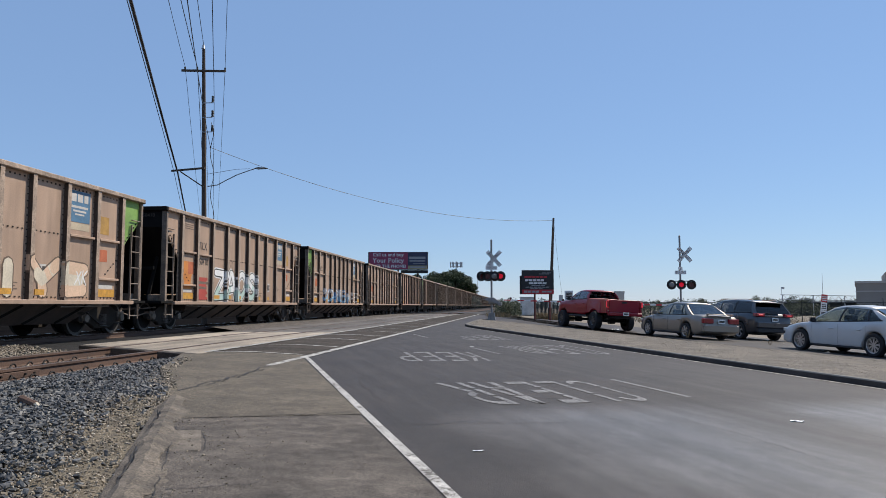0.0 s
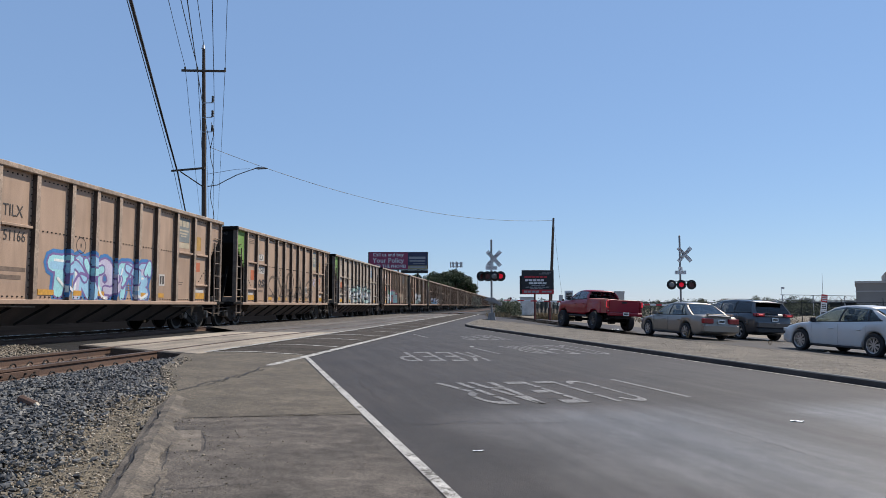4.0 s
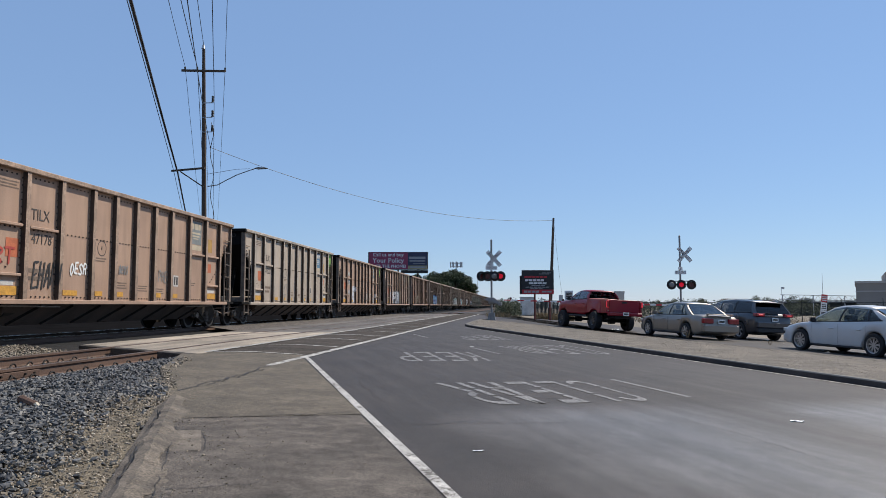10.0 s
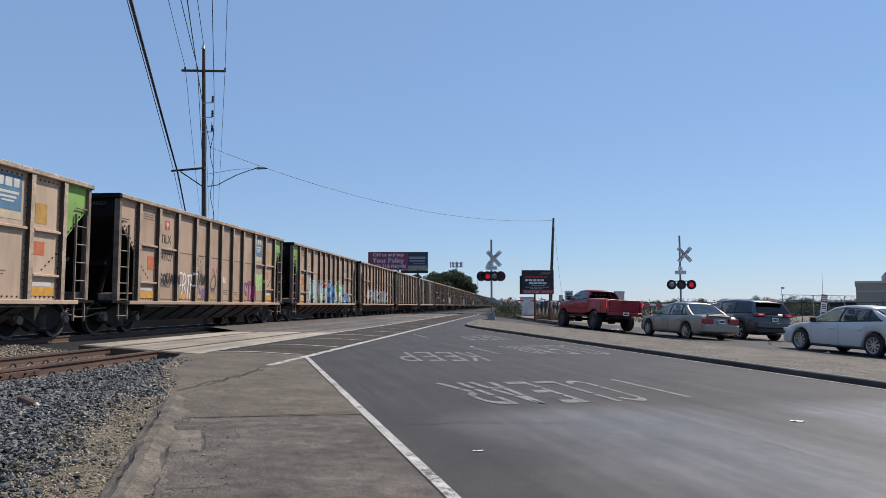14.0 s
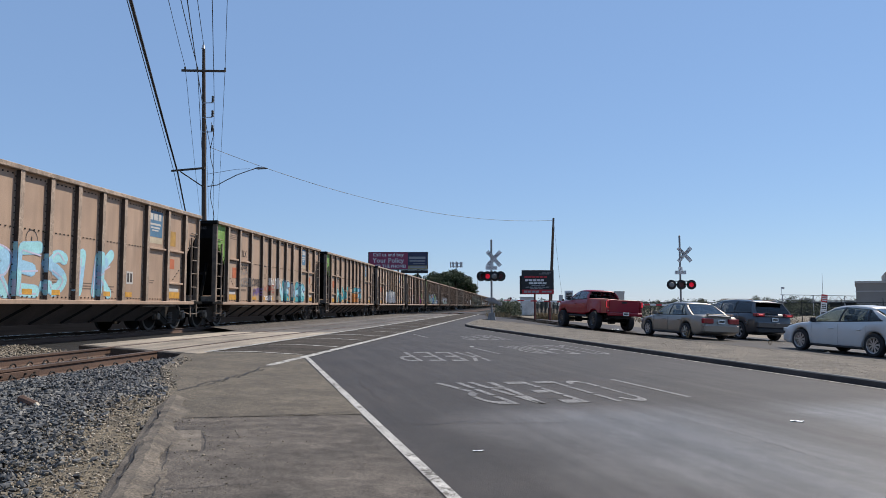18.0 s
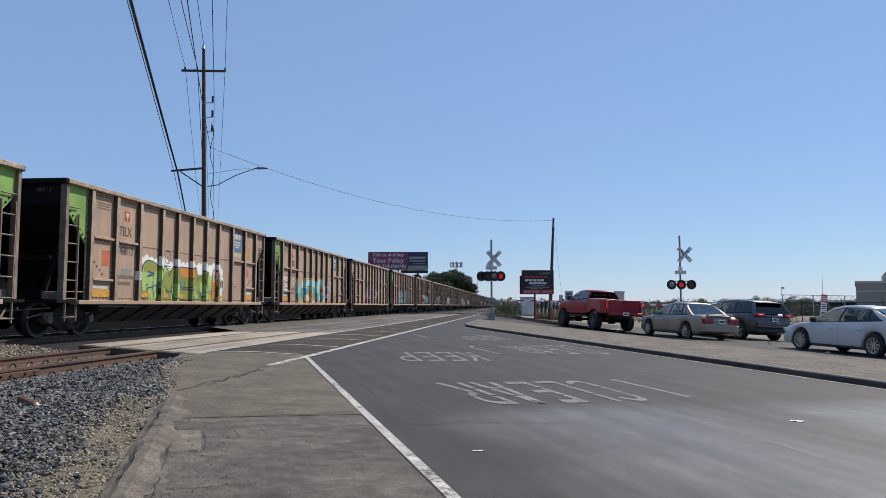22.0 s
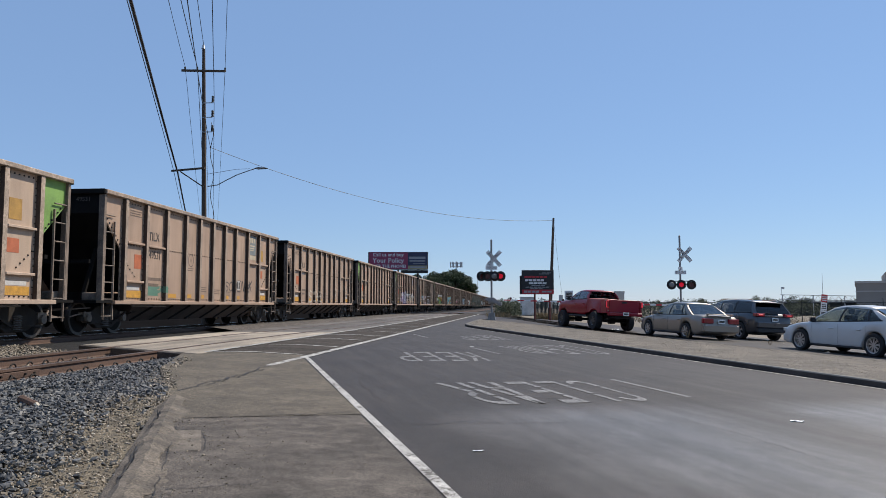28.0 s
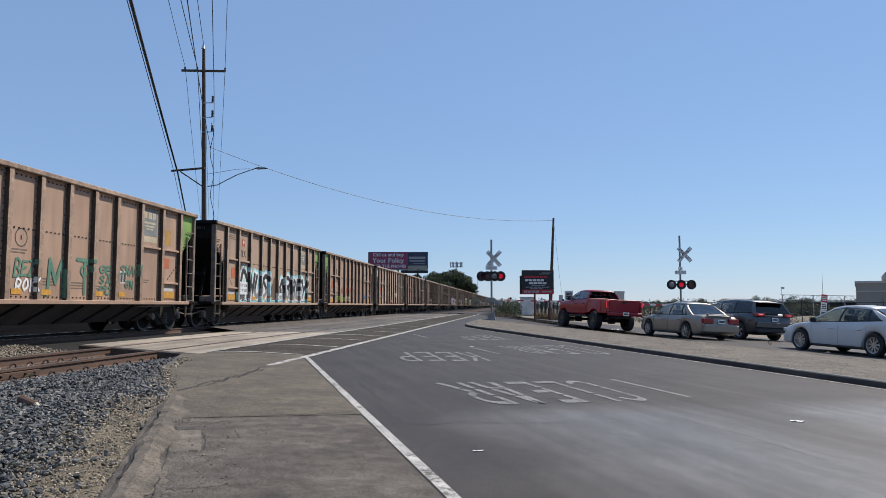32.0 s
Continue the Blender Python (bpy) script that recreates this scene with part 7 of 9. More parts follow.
def lay(bm, poly, layer, mi):
    """Spray a convex outline on to panels and ribs alike; each coat lies a hair above the last."""
    LAID[0] = (LAID[0] + 1) % 60
    lift = 0.0004 + 0.0022 * layer + 0.00003 * LAID[0]
    ys = [p[0] for p in poly]
    for lo, hi, out in ZONES:
        if hi < min(ys) or lo > max(ys):
            continue
        cut = [(y, min(max(z, SILL + 0.02), TOP - 0.12)) for y, z in clip_poly(poly, lo, hi)]
        if out > 0.1 and len(cut) >= 3:
            zs = [z for _, z in cut]
            y = lo - 0.0045 - lift
            if max(zs) - min(zs) > 0.01:
                bm.faces.new([bm.verts.new(p) for p in ((SIDE_X + 0.034, y, min(zs)), (SIDE_X + out - 0.002, y + 0.003, min(zs)), (SIDE_X + out - 0.002, y + 0.003, max(zs)), (SIDE_X + 0.034, y, max(zs)))]).material_index = mi
        if len(cut) >= 3:
            bm.faces.new([bm.verts.new((SIDE_X + out + lift, y, z)) for y, z in cut]).material_index = mi


def stroke(bm, pts, w, layer, mi):
    for (y0, z0), (y1, z1) in zip(pts, pts[1:]):
        d = math.hypot(y1 - y0, z1 - z0) or 1e-6
        n = (-(z1 - z0) / d * w / 2, (y1 - y0) / d * w / 2)
        lay(bm, [(y0 + n[0], z0 + n[1]), (y0 - n[0], z0 - n[1]), (y1 - n[0], z1 - n[1]), (y1 + n[0], z1 + n[1])], layer, mi)
    for y, z in pts:
        lay(bm, [(y + w / 2 * math.cos(a * math.pi / 4), z + w / 2 * math.sin(a * math.pi / 4)) for a in range(8)], layer, mi)


def smooth_line(pts, n=4):
    """Round the corners of a skeleton."""
    out = []
    for i in range(len(pts) - 1):
        p0, p1, p2, p3 = pts[max(i - 1, 0)], pts[i], pts[i + 1], pts[min(i + 2, len(pts) - 1)]
        for j in range(n):
            t = j / n
            out.append(tuple(0.5 * (2 * p1[c] + (p2[c] - p0[c]) * t + (2 * p0[c] - 5 * p1[c] + 4 * p2[c] - p3[c]) * t * t + (3 * p1[c] - p0[c] - 3 * p2[c] + p3[c]) * t ** 3) for c in (0, 1)))
    return out + [pts[-1]]


def glyph_line(rng, y0, y1, z0, z1, round_it=True):
    g = rng.choice(GLYPHS)
    pts = [(y0 + (y1 - y0) * (p[0] + rng.uniform(-0.07, 0.07)) + 0.08 * (p[1] - 0.5), z0 + (z1 - z0) * (p[1] + rng.uniform(-0.06, 0.06))) for p in g]
    return smooth_line(pts) if round_it else pts


def piece(k, y0, y1, z0, z1, n, outline, fills, glow_colour=None, width=0.26, shine="white", seed=0, label="", extra=None):
    """A big lettered piece: glow, outline, fill and highlights."""
    if k not in CARS:
        return
    rng = random.Random(seed * 97 + k * 13 + 5)
    names = [c for c in (glow_colour, outline, *fills, shine, extra) if c]
    bm = bmesh.new()
    cell = (y1 - y0) / n
    width *= 1.65
    z1 += 0.15
    lines = []
    for i in range(n):
        a = y0 + i * cell
        lines.append(glyph_line(rng, a + cell * 0.10, a + cell * 0.92, z0 + width * 0.5, z1 - width * 0.5 - rng.uniform(0, 0.12), i % 3 != 1))
    if glow_colour:
        for l in lines:
            stroke(bm, l, width * 1.75, 0, names.index(glow_colour))
    for l in lines:
        stroke(bm, l, width * 1.28, 1, names.index(outline))
    for i, l in enumerate(lines):
        f = names.index(fills[i % len(fills)])
        stroke(bm, l, width, 2, f)
        if len(fills) > 1:
            g = names.index(fills[(i + 1) % len(fills)])
            stroke(bm, [(y - 0.02, z - 0.05) for y, z in l[: max(3, len(l) // 2)]], width * 0.5, 3, g)
        if shine:
            s = rng.randrange(0, max(1, len(l) - 3))
            stroke(bm, [(y - width * 0.2, z + width * 0.2) for y, z in l[s:s + 3]], width * 0.16, 4, names.index(shine))
    # crossing bars, arrows and overlaps that knot the letters together
    for i in range(n * 2):
        ya, za = y0 + (i * 0.5 + rng.uniform(0.0, 0.5)) * cell, rng.uniform(z0 + 0.1, z1 - 0.1)
        knot = [(ya, za), (ya + rng.uniform(0.2, 0.6) * cell, za + rng.uniform(-0.35, 0.35)), (ya + rng.uniform(0.4, 0.9) * cell, za + rng.uniform(-0.5, 0.5))]
        knot = smooth_line([(min(max(y, y0), y1), min(max(z, z0 + 0.05), z1 - 0.05)) for y, z in knot], 3)
        if i % 2:
            stroke(bm, knot, width * 0.75, 5, names.index(outline))
            stroke(bm, knot, width * 0.48, 6, names.index(fills[i % len(fills)]))
        else:
            stroke(bm, knot, width * 0.2, 7, names.index(outline if i % 4 else shine or outline))
    if extra:
        for _ in range(n * 3):
            y, z = rng.uniform(y0, y1), rng.uniform(z0, z1)
            r = rng.uniform(0.03, 0.09)
            lay(bm, [(y + r * math.cos(a), z + r * math.sin(a)) for a in (0, 0.8, 1.6, 2.4, 3.2, 4.0, 4.8, 5.6)], 3, names.index(extra))
    part("graffiti", bm, [PAINTS[c] for c in names], CARS[k], label or "{} spray painted graffiti letters".format(fills[0]))["kind"] = "stuff"


def scrawl(k, y0, y1, z0, z1, n, colour, w=0.045, seed=0):
    """A thin one-colour tag."""
    if k not in CARS:
        return
    rng = random.Random(seed * 31 + k * 17 + 3)
    bm = bmesh.new()
    cell = (y1 - y0) / n
    for i in range(n):
        stroke(bm, glyph_line(rng, y0 + i * cell, y0 + (i + 0.95) * cell, z0, z1 - rng.uniform(0, 0.25) * (z1 - z0)), w, 1, 0)
    part("tag", bm, PAINTS[colour], CARS[k], "thin {} spray painted tag".format(colour))["kind"] = "stuff"


def blot(k, y0, y1, z0, z1, colour, seed=0, drips=3):
    """A sprayed patch with uneven edges."""
    if k not in CARS:
        return
    rng = random.Random(seed * 7 + k)
    bm = bmesh.new()
    for i in range(8):
        z = z0 + (z1 - z0) * i / 8
        j = (y1 - y0) * 0.12
        a, b = y0 + rng.uniform(-j, j), y1 + rng.uniform(-j, j)
        lay(bm, [(a, z), (b, z), (b + rng.uniform(-j, j) * 0.5, z + (z1 - z0) / 8), (a, z + (z1 - z0) / 8)], 0, 0)
    for i in range(drips):
        y = rng.uniform(y0, y1)
        lay(bm, [(y, z0 - rng.uniform(0.05, 0.2)), (y + 0.03, z0 - 0.02), (y + 0.03, z0 + 0.1), (y, z0 + 0.1)], 0, 0)
    part("paint_patch", bm, PAINTS[colour], CARS[k], "patch of {} paint".format(colour))


ALPHABET = {
    "A": (((0, 0), (0.42, 1), (0.58, 1), (1, 0)), ((0.2, 0.36), (0.8, 0.36))),
    "B": (((0.1, 0), (0.1, 1), (0.7, 1), (0.9, 0.78), (0.65, 0.55), (0.1, 0.52)), ((0.65, 0.52), (1, 0.28), (0.75, 0), (0.1, 0))),
    "C": (((0.95, 0.85), (0.55, 1), (0.1, 0.7), (0.1, 0.25), (0.5, 0), (0.95, 0.15)),),
    "D": (((0.1, 0), (0.1, 1), (0.6, 1), (1, 0.6), (0.9, 0.2), (0.55, 0), (0.1, 0)),),
    "E": (((0.95, 1), (0.1, 1), (0.1, 0), (0.95, 0)), ((0.1, 0.52), (0.8, 0.52))),
    "F": (((0.95, 1), (0.1, 1), (0.1, 0)), ((0.1, 0.52), (0.8, 0.52))),
    "J": (((0.3, 1), (0.9, 1), (0.8, 0.2), (0.45, 0), (0.05, 0.2)),),
    "G": (((0.95, 0.85), (0.55, 1), (0.1, 0.7), (0.1, 0.25), (0.5, 0), (0.95, 0.2), (0.95, 0.5), (0.6, 0.5)),),
    "H": (((0.1, 0), (0.1, 1)), ((0.9, 0), (0.9, 1)), ((0.1, 0.5), (0.9, 0.5))),
    "I": (((0.5, 0), (0.5, 1)),),
    "K": (((0.1, 0), (0.1, 1)), ((0.95, 1), (0.2, 0.5), (0.95, 0))),
    "L": (((0.1, 1), (0.1, 0), (0.95, 0)),),
    "M": (((0.05, 0), (0.15, 1), (0.5, 0.35), (0.85, 1), (0.95, 0)),),
    "N": (((0.1, 0), (0.1, 1), (0.9, 0), (0.9, 1)),),
    "O": (((0.5, 0), (0.1, 0.3), (0.1, 0.7), (0.5, 1), (0.9, 0.7), (0.9, 0.3), (0.5, 0)),),
    "P": (((0.1, 0), (0.1, 1), (0.7, 1), (0.95, 0.75), (0.7, 0.48), (0.1, 0.45)),),
    "Q": (((0.5, 0), (0.1, 0.3), (0.1, 0.7), (0.5, 1), (0.9, 0.7), (0.9, 0.3), (0.5, 0)), ((0.55, 0.3), (1, -0.1))),
    "R": (((0.1, 0), (0.1, 1), (0.7, 1), (0.92, 0.77), (0.65, 0.52), (0.1, 0.5)), ((0.5, 0.5), (0.95, 0))),
    "S": (((0.92, 0.85), (0.5, 1), (0.1, 0.77), (0.5, 0.52), (0.9, 0.26), (0.5, 0), (0.05, 0.15)),),
    "T": (((0, 1), (1, 1)), ((0.5, 1), (0.5, 0))),
    "U": (((0.1, 1), (0.1, 0.25), (0.5, 0), (0.9, 0.25), (0.9, 1)),),
    "W": (((0, 1), (0.2, 0), (0.5, 0.65), (0.8, 0), (1, 1)),),
    "X": (((0, 0), (1, 1)), ((0, 1), (1, 0))),
    "Y": (((0, 1), (0.5, 0.45), (1, 1)), ((0.5, 0.45), (0.5, 0))),
    "Z": (((0.05, 1), (0.95, 1), (0.05, 0), (0.95, 0)),),
    "2": (((0.1, 0.8), (0.5, 1), (0.9, 0.75), (0.1, 0), (0.95, 0)),),
    "4": (((0.75, 0), (0.75, 1), (0.05, 0.35), (0.95, 0.35)),),
}


def finely(pts, step):
    """A line cut into short steps."""
    out = [pts[0]]
    for (y0, z0), (y1, z1) in zip(pts, pts[1:]):
        n = max(1, int(math.hypot(y1 - y0, z1 - z0) / step))
        out += [(y0 + (y1 - y0) * i / n, z0 + (z1 - z0) * i / n) for i in range(1, n + 1)]
    return out


def word_lines(rng, word, y0, y1, z0, z1, inset, lean=0.0, wild=0.05, overlap=0.04):
    """The strokes of a word, letter by letter, swelling and leaning as sprayed letters do."""
    cell = (y1 - y0) / len(word)
    out = []
    for i, ch in enumerate(word):
        a, b = y0 + (i - overlap) * cell + inset, y0 + (i + 1 + overlap) * cell - inset
        lo, hi = z0 + inset + rng.uniform(0, 0.10) * wild * 10, z1 - inset - rng.uniform(0, 0.22) * wild * 10 * (z1 - z0)
        lines = []
        for line in ALPHABET[ch]:
            pts = [(a + (b - a) * (x + rng.uniform(-wild, wild)) + lean * (z - 0.5) * (hi - lo), lo + (hi - lo) * (z + rng.uniform(-wild, wild))) for x, z in line]
            lines.append(finely(smooth_line(pts, 3) if ch not in "AEHIKLMNTWXYZ4" else pts, 0.16))
        out.append(lines)
    return out


def word_piece(k, word, y0, y1, z0, z1, fills, outline, halo=None, width=0.26, lean=0.1, shine=None, seed=0, label="", rim=1.32, wild=0.05, spread=1.9):
    """A lettered piece: halo, outline, a fill that fades from foot to top, and highlights. fills: colours from the foot up, or one such row a letter."""
    if k not in CARS:
        return
    rng = random.Random(seed * 97 + k * 13 + 5)
    rows = fills if isinstance(fills[0], tuple) else (fills,)
    names = list(dict.fromkeys([c for c in (halo, outline, shine) if c] + [c for row in rows for c in row]))
    bm = bmesh.new()
    letters = word_lines(rng, word, y0, y1, z0, z1, width * 0.5, lean, wild)
    if halo:
        for lines in letters:
            for l in lines:
                stroke(bm, l[::2] + l[-1:], width * spread, 0, names.index(halo))
    for i, lines in enumerate(letters):
        row = rows[i % len(rows)]
        for l in lines:
            stroke(bm, l, width * rim, 1 + i % 2, names.index(outline))
        for l in lines:
            for p, q in zip(l, l[1:]):
                f = ((p[1] + q[1]) / 2 - z0) / (z1 - z0) + rng.uniform(-0.10, 0.10)
                stroke(bm, [p, q], width * 0.92, 3 + i % 2, names.index(row[min(len(row) - 1, max(0, int(f * len(row))))]))
            if shine:
                s0 = rng.randrange(0, max(1, len(l) - 4))
                stroke(bm, [(y - width * 0.22, z + width * 0.2) for y, z in l[s0:s0 + 4]], width * 0.14, 6, names.index(shine))
    part("graffiti", bm, [PAINTS[c] for c in names], CARS[k], label or "{} spray painted graffiti letters".format(rows[0][-1]))["kind"] = "stuff"


def tag_word(k, word, y0, y1, z0, z1, colour, w=0.045, seed=0, lean=0.15, wild=0.06):
    """A quick one-colour tag."""
    if k not in CARS:
        return
    rng = random.Random(seed * 31 + k * 17 + 3)
    bm = bmesh.new()
    for lines in word_lines(rng, word, y0, y1, z0, z1, 0.02, lean, wild, -0.04):
        for l in lines:
            stroke(bm, l, w, 5, 0)
    part("tag", bm, PAINTS[colour], CARS[k], "thin {} spray painted tag".format(colour))["kind"] = "stuff"


def dome(k, y, z, r, h, coats):
    """A rounded lump sprayed in coats that shrink inwards."""
    if k not in CARS:
        return
    bm = bmesh.new()
    for n, (colour, f) in enumerate(coats):
        pts = [(y + r * f * math.cos(math.pi * i / 12), z + (h * f * math.sin(math.pi * i / 12))) for i in range(13)]
        lay(bm, pts, n, n)
    part("graffiti", bm, [PAINTS[c] for c, _ in coats], CARS[k], "rounded {} spray painted figure".format(coats[-1][0]))["kind"] = "stuff"


def hourglass(k, y, z, coats):
    """A waisted figure sprayed in coats that shrink inwards."""
    bm = bmesh.new()
    halves = (((-0.38, 0.0), (0.38, 0.0), (0.30, 0.16), (0.12, 0.42), (-0.12, 0.42), (-0.30, 0.16)), ((-0.12, 0.34), (0.12, 0.34), (0.30, 0.60), (0.26, 0.74), (0.10, 0.80), (-0.10, 0.80), (-0.26, 0.74), (-0.30, 0.60)))
    for n, (colour, f) in enumerate(coats):
        for half, mid in zip(halves, (0.18, 0.58)):
            lay(bm, [(y + p * f, z + mid + (q - mid) * (f if f > 0.5 else 0.8)) for p, q in half], n, n)
    part("graffiti", bm, [PAINTS[c] for c, _ in coats], CARS[k], "{} waisted figure with a white edge".format(coats[-1][0]))["kind"] = "stuff"


def cloud(k, y0, y1, z0, z1, fills):
    """A white scalloped cloud with a painted ground over it, to carry letters."""
    rng = random.Random(k)
    bm = bmesh.new()
    LAID[0] = 0
    lay(bm, [(y0, z0), (y1 + 0.12, z0), (y1 + 0.12, z1), (y0, z1)], 0, 0)
    n = int((y1 - y0) / 0.30)
    for i in range(n + 1):
        c, r = (y0 + (y1 - y0) * i / n, z1 + 0.02 + 0.05 * math.sin(i * 1.9)), rng.uniform(0.15, 0.21)
        lay(bm, [(c[0] + r * math.cos(a * math.pi / 5), c[1] + r * math.sin(a * math.pi / 5)) for a in range(10)], 0, 0)
    for i in range(4):
        c, r = (y1 + 0.14, z0 + 0.15 + (z1 - z0 - 0.2) * i / 3), rng.uniform(0.14, 0.20)
        lay(bm, [(c[0] + r * math.cos(a * math.pi / 5), max(z0, c[1] + r * math.sin(a * math.pi / 5))) for a in range(10)], 0, 0)
    LAID[0] = 0
    m = 12
    for i in range(m):
        a, b, top = y0 + (y1 - y0) * i / m, y0 + (y1 - y0) * (i + 1) / m, z1 - rng.uniform(0.04, 0.22)
        lay(bm, [(a, z0), (b, z0), (b + rng.uniform(-0.1, 0.0), top), (a + rng.uniform(-0.1, 0.0), top)], 0.72, 1 + (i * 5 + i // 3) % len(fills))
    part("graffiti", bm, [PAINTS["white"]] + [PAINTS[c] for c in fills], CARS[k], "green painted ground in a white scalloped cloud")["kind"] = "stuff"


def data_plate(k, rows, y=-4.68, z=1.24):
    """A fresh white panel with the load figures."""
    if k not in CARS:
        return
    bm = bmesh.new()
    box(bm, SIDE_X + 0.0222, SIDE_X + 0.045, y, y + 1.0, z, z + 0.52)
    p = part("data_plate", bm, M_SIGNWHITE, CARS[k], "white painted data panel")
    for i, text in enumerate(rows):
        text_part("data_line", text, 0.125, M_STENCIL, p, side_frame_of_text(y + 0.5, z + 0.37 - 0.21 * i, 0.022), depth=0.001, stretch=1.25)


word_piece(-8, "ZAOS", -3.3, 1.2, 0.97, 2.25, ("paleteal", "white", "white"), "black", "white", 0.24, rim=1.3, spread=1.65, seed=5, label="white letters outlined in black")
blot(-8, -5.8, -5.2, 1.3, 2.3, "orange")
blot(-8, -4.6, -3.9, 1.0, 1.8, "red", 2)
piece(-4, -3.0, 1.9, 0.95, 1.95, 5, "purple", ("cyan", "sky", "lilac"), "blue", width=0.24)
blot(-3, -2.6, -2.3, 1.05, 1.9, "cream", 1, 4)
blot(-3, -0.8, -0.4, 1.0, 1.5, "peach", 2, 3)
blot(-3, 0.6, 1.0, 1.0, 1.35, "cream", 3, 3)
word_piece(-1, "E", -3.3, -2.35, 0.98, 2.1, ("silver", "silver"), "grey", "silver", 0.30, rim=1.10, spread=1.5, seed=4, label="silver bubble letter with a thin dark line")
bm = bmesh.new()
for y, w_, line in (
        (-1.98, 0.72, ((0.05, 1.0), (0.95, 1.0), (0.72, 0.72), (0.78, 0.25), (0.40, 0.0), (-0.05, 0.02), (0.28, 0.35), (0.32, 0.78), (0.0, 0.92), (0.05, 1.0))),
        (-0.92, 0.74, ((0.55, 0.98), (0.25, 1.0), (0.02, 0.7), (0.0, 0.3), (0.3, 0.0), (0.8, 0.1), (1.0, 0.42), (0.85, 0.58), (0.45, 0.40), (0.5, 0.66), (0.9, 0.72), (1.0, 0.95), (0.75, 1.05), (0.55, 0.98))),
        (0.22, 0.76, ((0.5, 1.0), (0.08, 0.8), (0.0, 0.35), (0.4, 0.0), (0.85, 0.15), (1.0, 0.6), (0.8, 0.92), (0.5, 1.0))),
        (0.22, 0.76, ((0.5, 0.68), (0.35, 0.45), (0.48, 0.26), (0.62, 0.5), (0.5, 0.68)))):
    stroke(bm, finely(smooth_line([(y + w_ * p, 1.05 + 1.0 * q) for p, q in line], 3), 0.16), 0.024, 5, 0)
part("tag", bm, PAINTS["black"], CARS[-1], "hollow letters in a thin dark line")["kind"] = "stuff"
tag_word(-1, "DB", 1.25, 2.1, 1.02, 1.78, "white", 0.034, 3, 0.1)
tag_word(-1, "CUT", 2.38, 3.3, 1.05, 1.75, "white", 0.034, 4, 0.1)
tag_word(-1, "SES", 3.65, 4.55, 1.22, 1.62, "sky", 0.03, 5, 0.2, 0.10)
tag_word(-1, "OSB", 3.75, 4.6, 1.0, 1.4, "sky", 0.03, 6, 0.2, 0.10)
tag_word(-1, "NRAH", 4.85, 5.7, 1.38, 1.75, "white", 0.03, 7, 0.2)
tag_word(-1, "NANN", -4.7, -3.8, 1.55, 1.85, "silver", 0.05, 2, 0.25, 0.08)
scrawl(0, -2.0, -1.3, 1.55, 1.85, 3, "grey", 0.035)
scrawl(0, -1.9, -1.5, 1.15, 1.35, 2, "grey", 0.03, 2)
scrawl(15, -3.2, -0.6, 1.0, 1.7, 3, "cream", 0.06)
scrawl(16, 1.3, 4.3, 1.35, 1.8, 7, "black", 0.045)
blot(16, -4.7, -3.9, 1.1, 1.45, "green", 2, 0)
blot(16, -3.8, -3.3, 1.2, 1.4, "green", 3, 0)
scrawl(16, -7.0, -6.3, 3.0, 3.6, 2, "silver", 0.04, 4)
# car by car
word_piece(-7, "GTMA", -3.55, 0.95, 0.97, 2.2, ("cyan", "paleteal", "cyan"), "navy", "pink", 0.36, rim=1.14, spread=1.55, shine="white", seed=3, label="pale cyan spray painted letters with a pink halo")
word_piece(-7, "IYE", 0.95, 4.6, 0.97, 1.98, ("peach", "cream", "peach"), "brown", None, 0.34, rim=1.15, seed=2, label="peach spray painted letters")
dome(-7, -4.1, 1.72, 0.58, 0.52, (("brown", 1.0), ("green", 0.93)))
tag_word(-7, "BLU", -4.6, -3.7, 1.5, 1.8, "cream", 0.07)
blot(-7, -4.6, -3.7, 1.0, 1.2, "cyan", 4, 0)
tag_word(-7, "SHWZ", -5.95, -5.1, 2.95, 3.5, "white", 0.045, 2)
tag_word(-7, "DTZB", -6.0, -5.05, 1.62, 2.02, "black", 0.04, 2)
tag_word(-7, "XK", 4.05, 4.6, 1.3, 1.75, "white", 0.04, 4)
data_plate(-7, ("LD LMT 225900", "LT WT  50400"))
word_piece(-6, "YERNGS", -3.45, 3.85, 0.96, 2.15, ("paleteal", "white", "paleteal"), "black", "grey", 0.20, rim=1.75, spread=2.3, shine="white", seed=2, wild=0.09, label="white and teal wild letters with black outlines")
word_piece(-6, "AEXMZN", -3.4, 3.75, 0.98, 1.95, ("white", "white"), "black", None, 0.085, rim=1.9, seed=7, wild=0.14, label="white inner lines of the wild letters")
tag_word(-6, "CUX", -5.9, -5.1, 1.6, 2.0, "black", 0.045)
tag_word(-6, "SMAY", -4.7, -3.8, 1.72, 2.08, "black", 0.05, 3)
tag_word(-6, "XIGH", -4.6, -3.75, 1.30, 1.56, "grey", 0.04, 5)
tag_word(-6, "SK", 4.0, 4.6, 1.6, 2.1, "grey", 0.05, 4)
tag_word(-5, "CYRAG", -3.5, 3.6, 1.02, 2.3, "brown", 0.12, 2, 0.2, 0.10)
tag_word(-5, "XU4ZD", -3.2, 3.4, 1.05, 1.75, "black", 0.035, 5, 0.1, 0.12)
tag_word(-5, "OS", -4.6, -3.75, 1.6, 1.95, "black", 0.07, 6)
tag_word(-5, "AWE", 3.75, 4.55, 1.85, 2.25, "lilac", 0.05, 3)
word_piece(2, "THORSNUS", -4.75, 4.65, 1.0, 2.02, ("paleteal", "silver"), "paleteal", None, 0.13, rim=1.05, lean=0.0, label="thin pale teal spray painted letters")
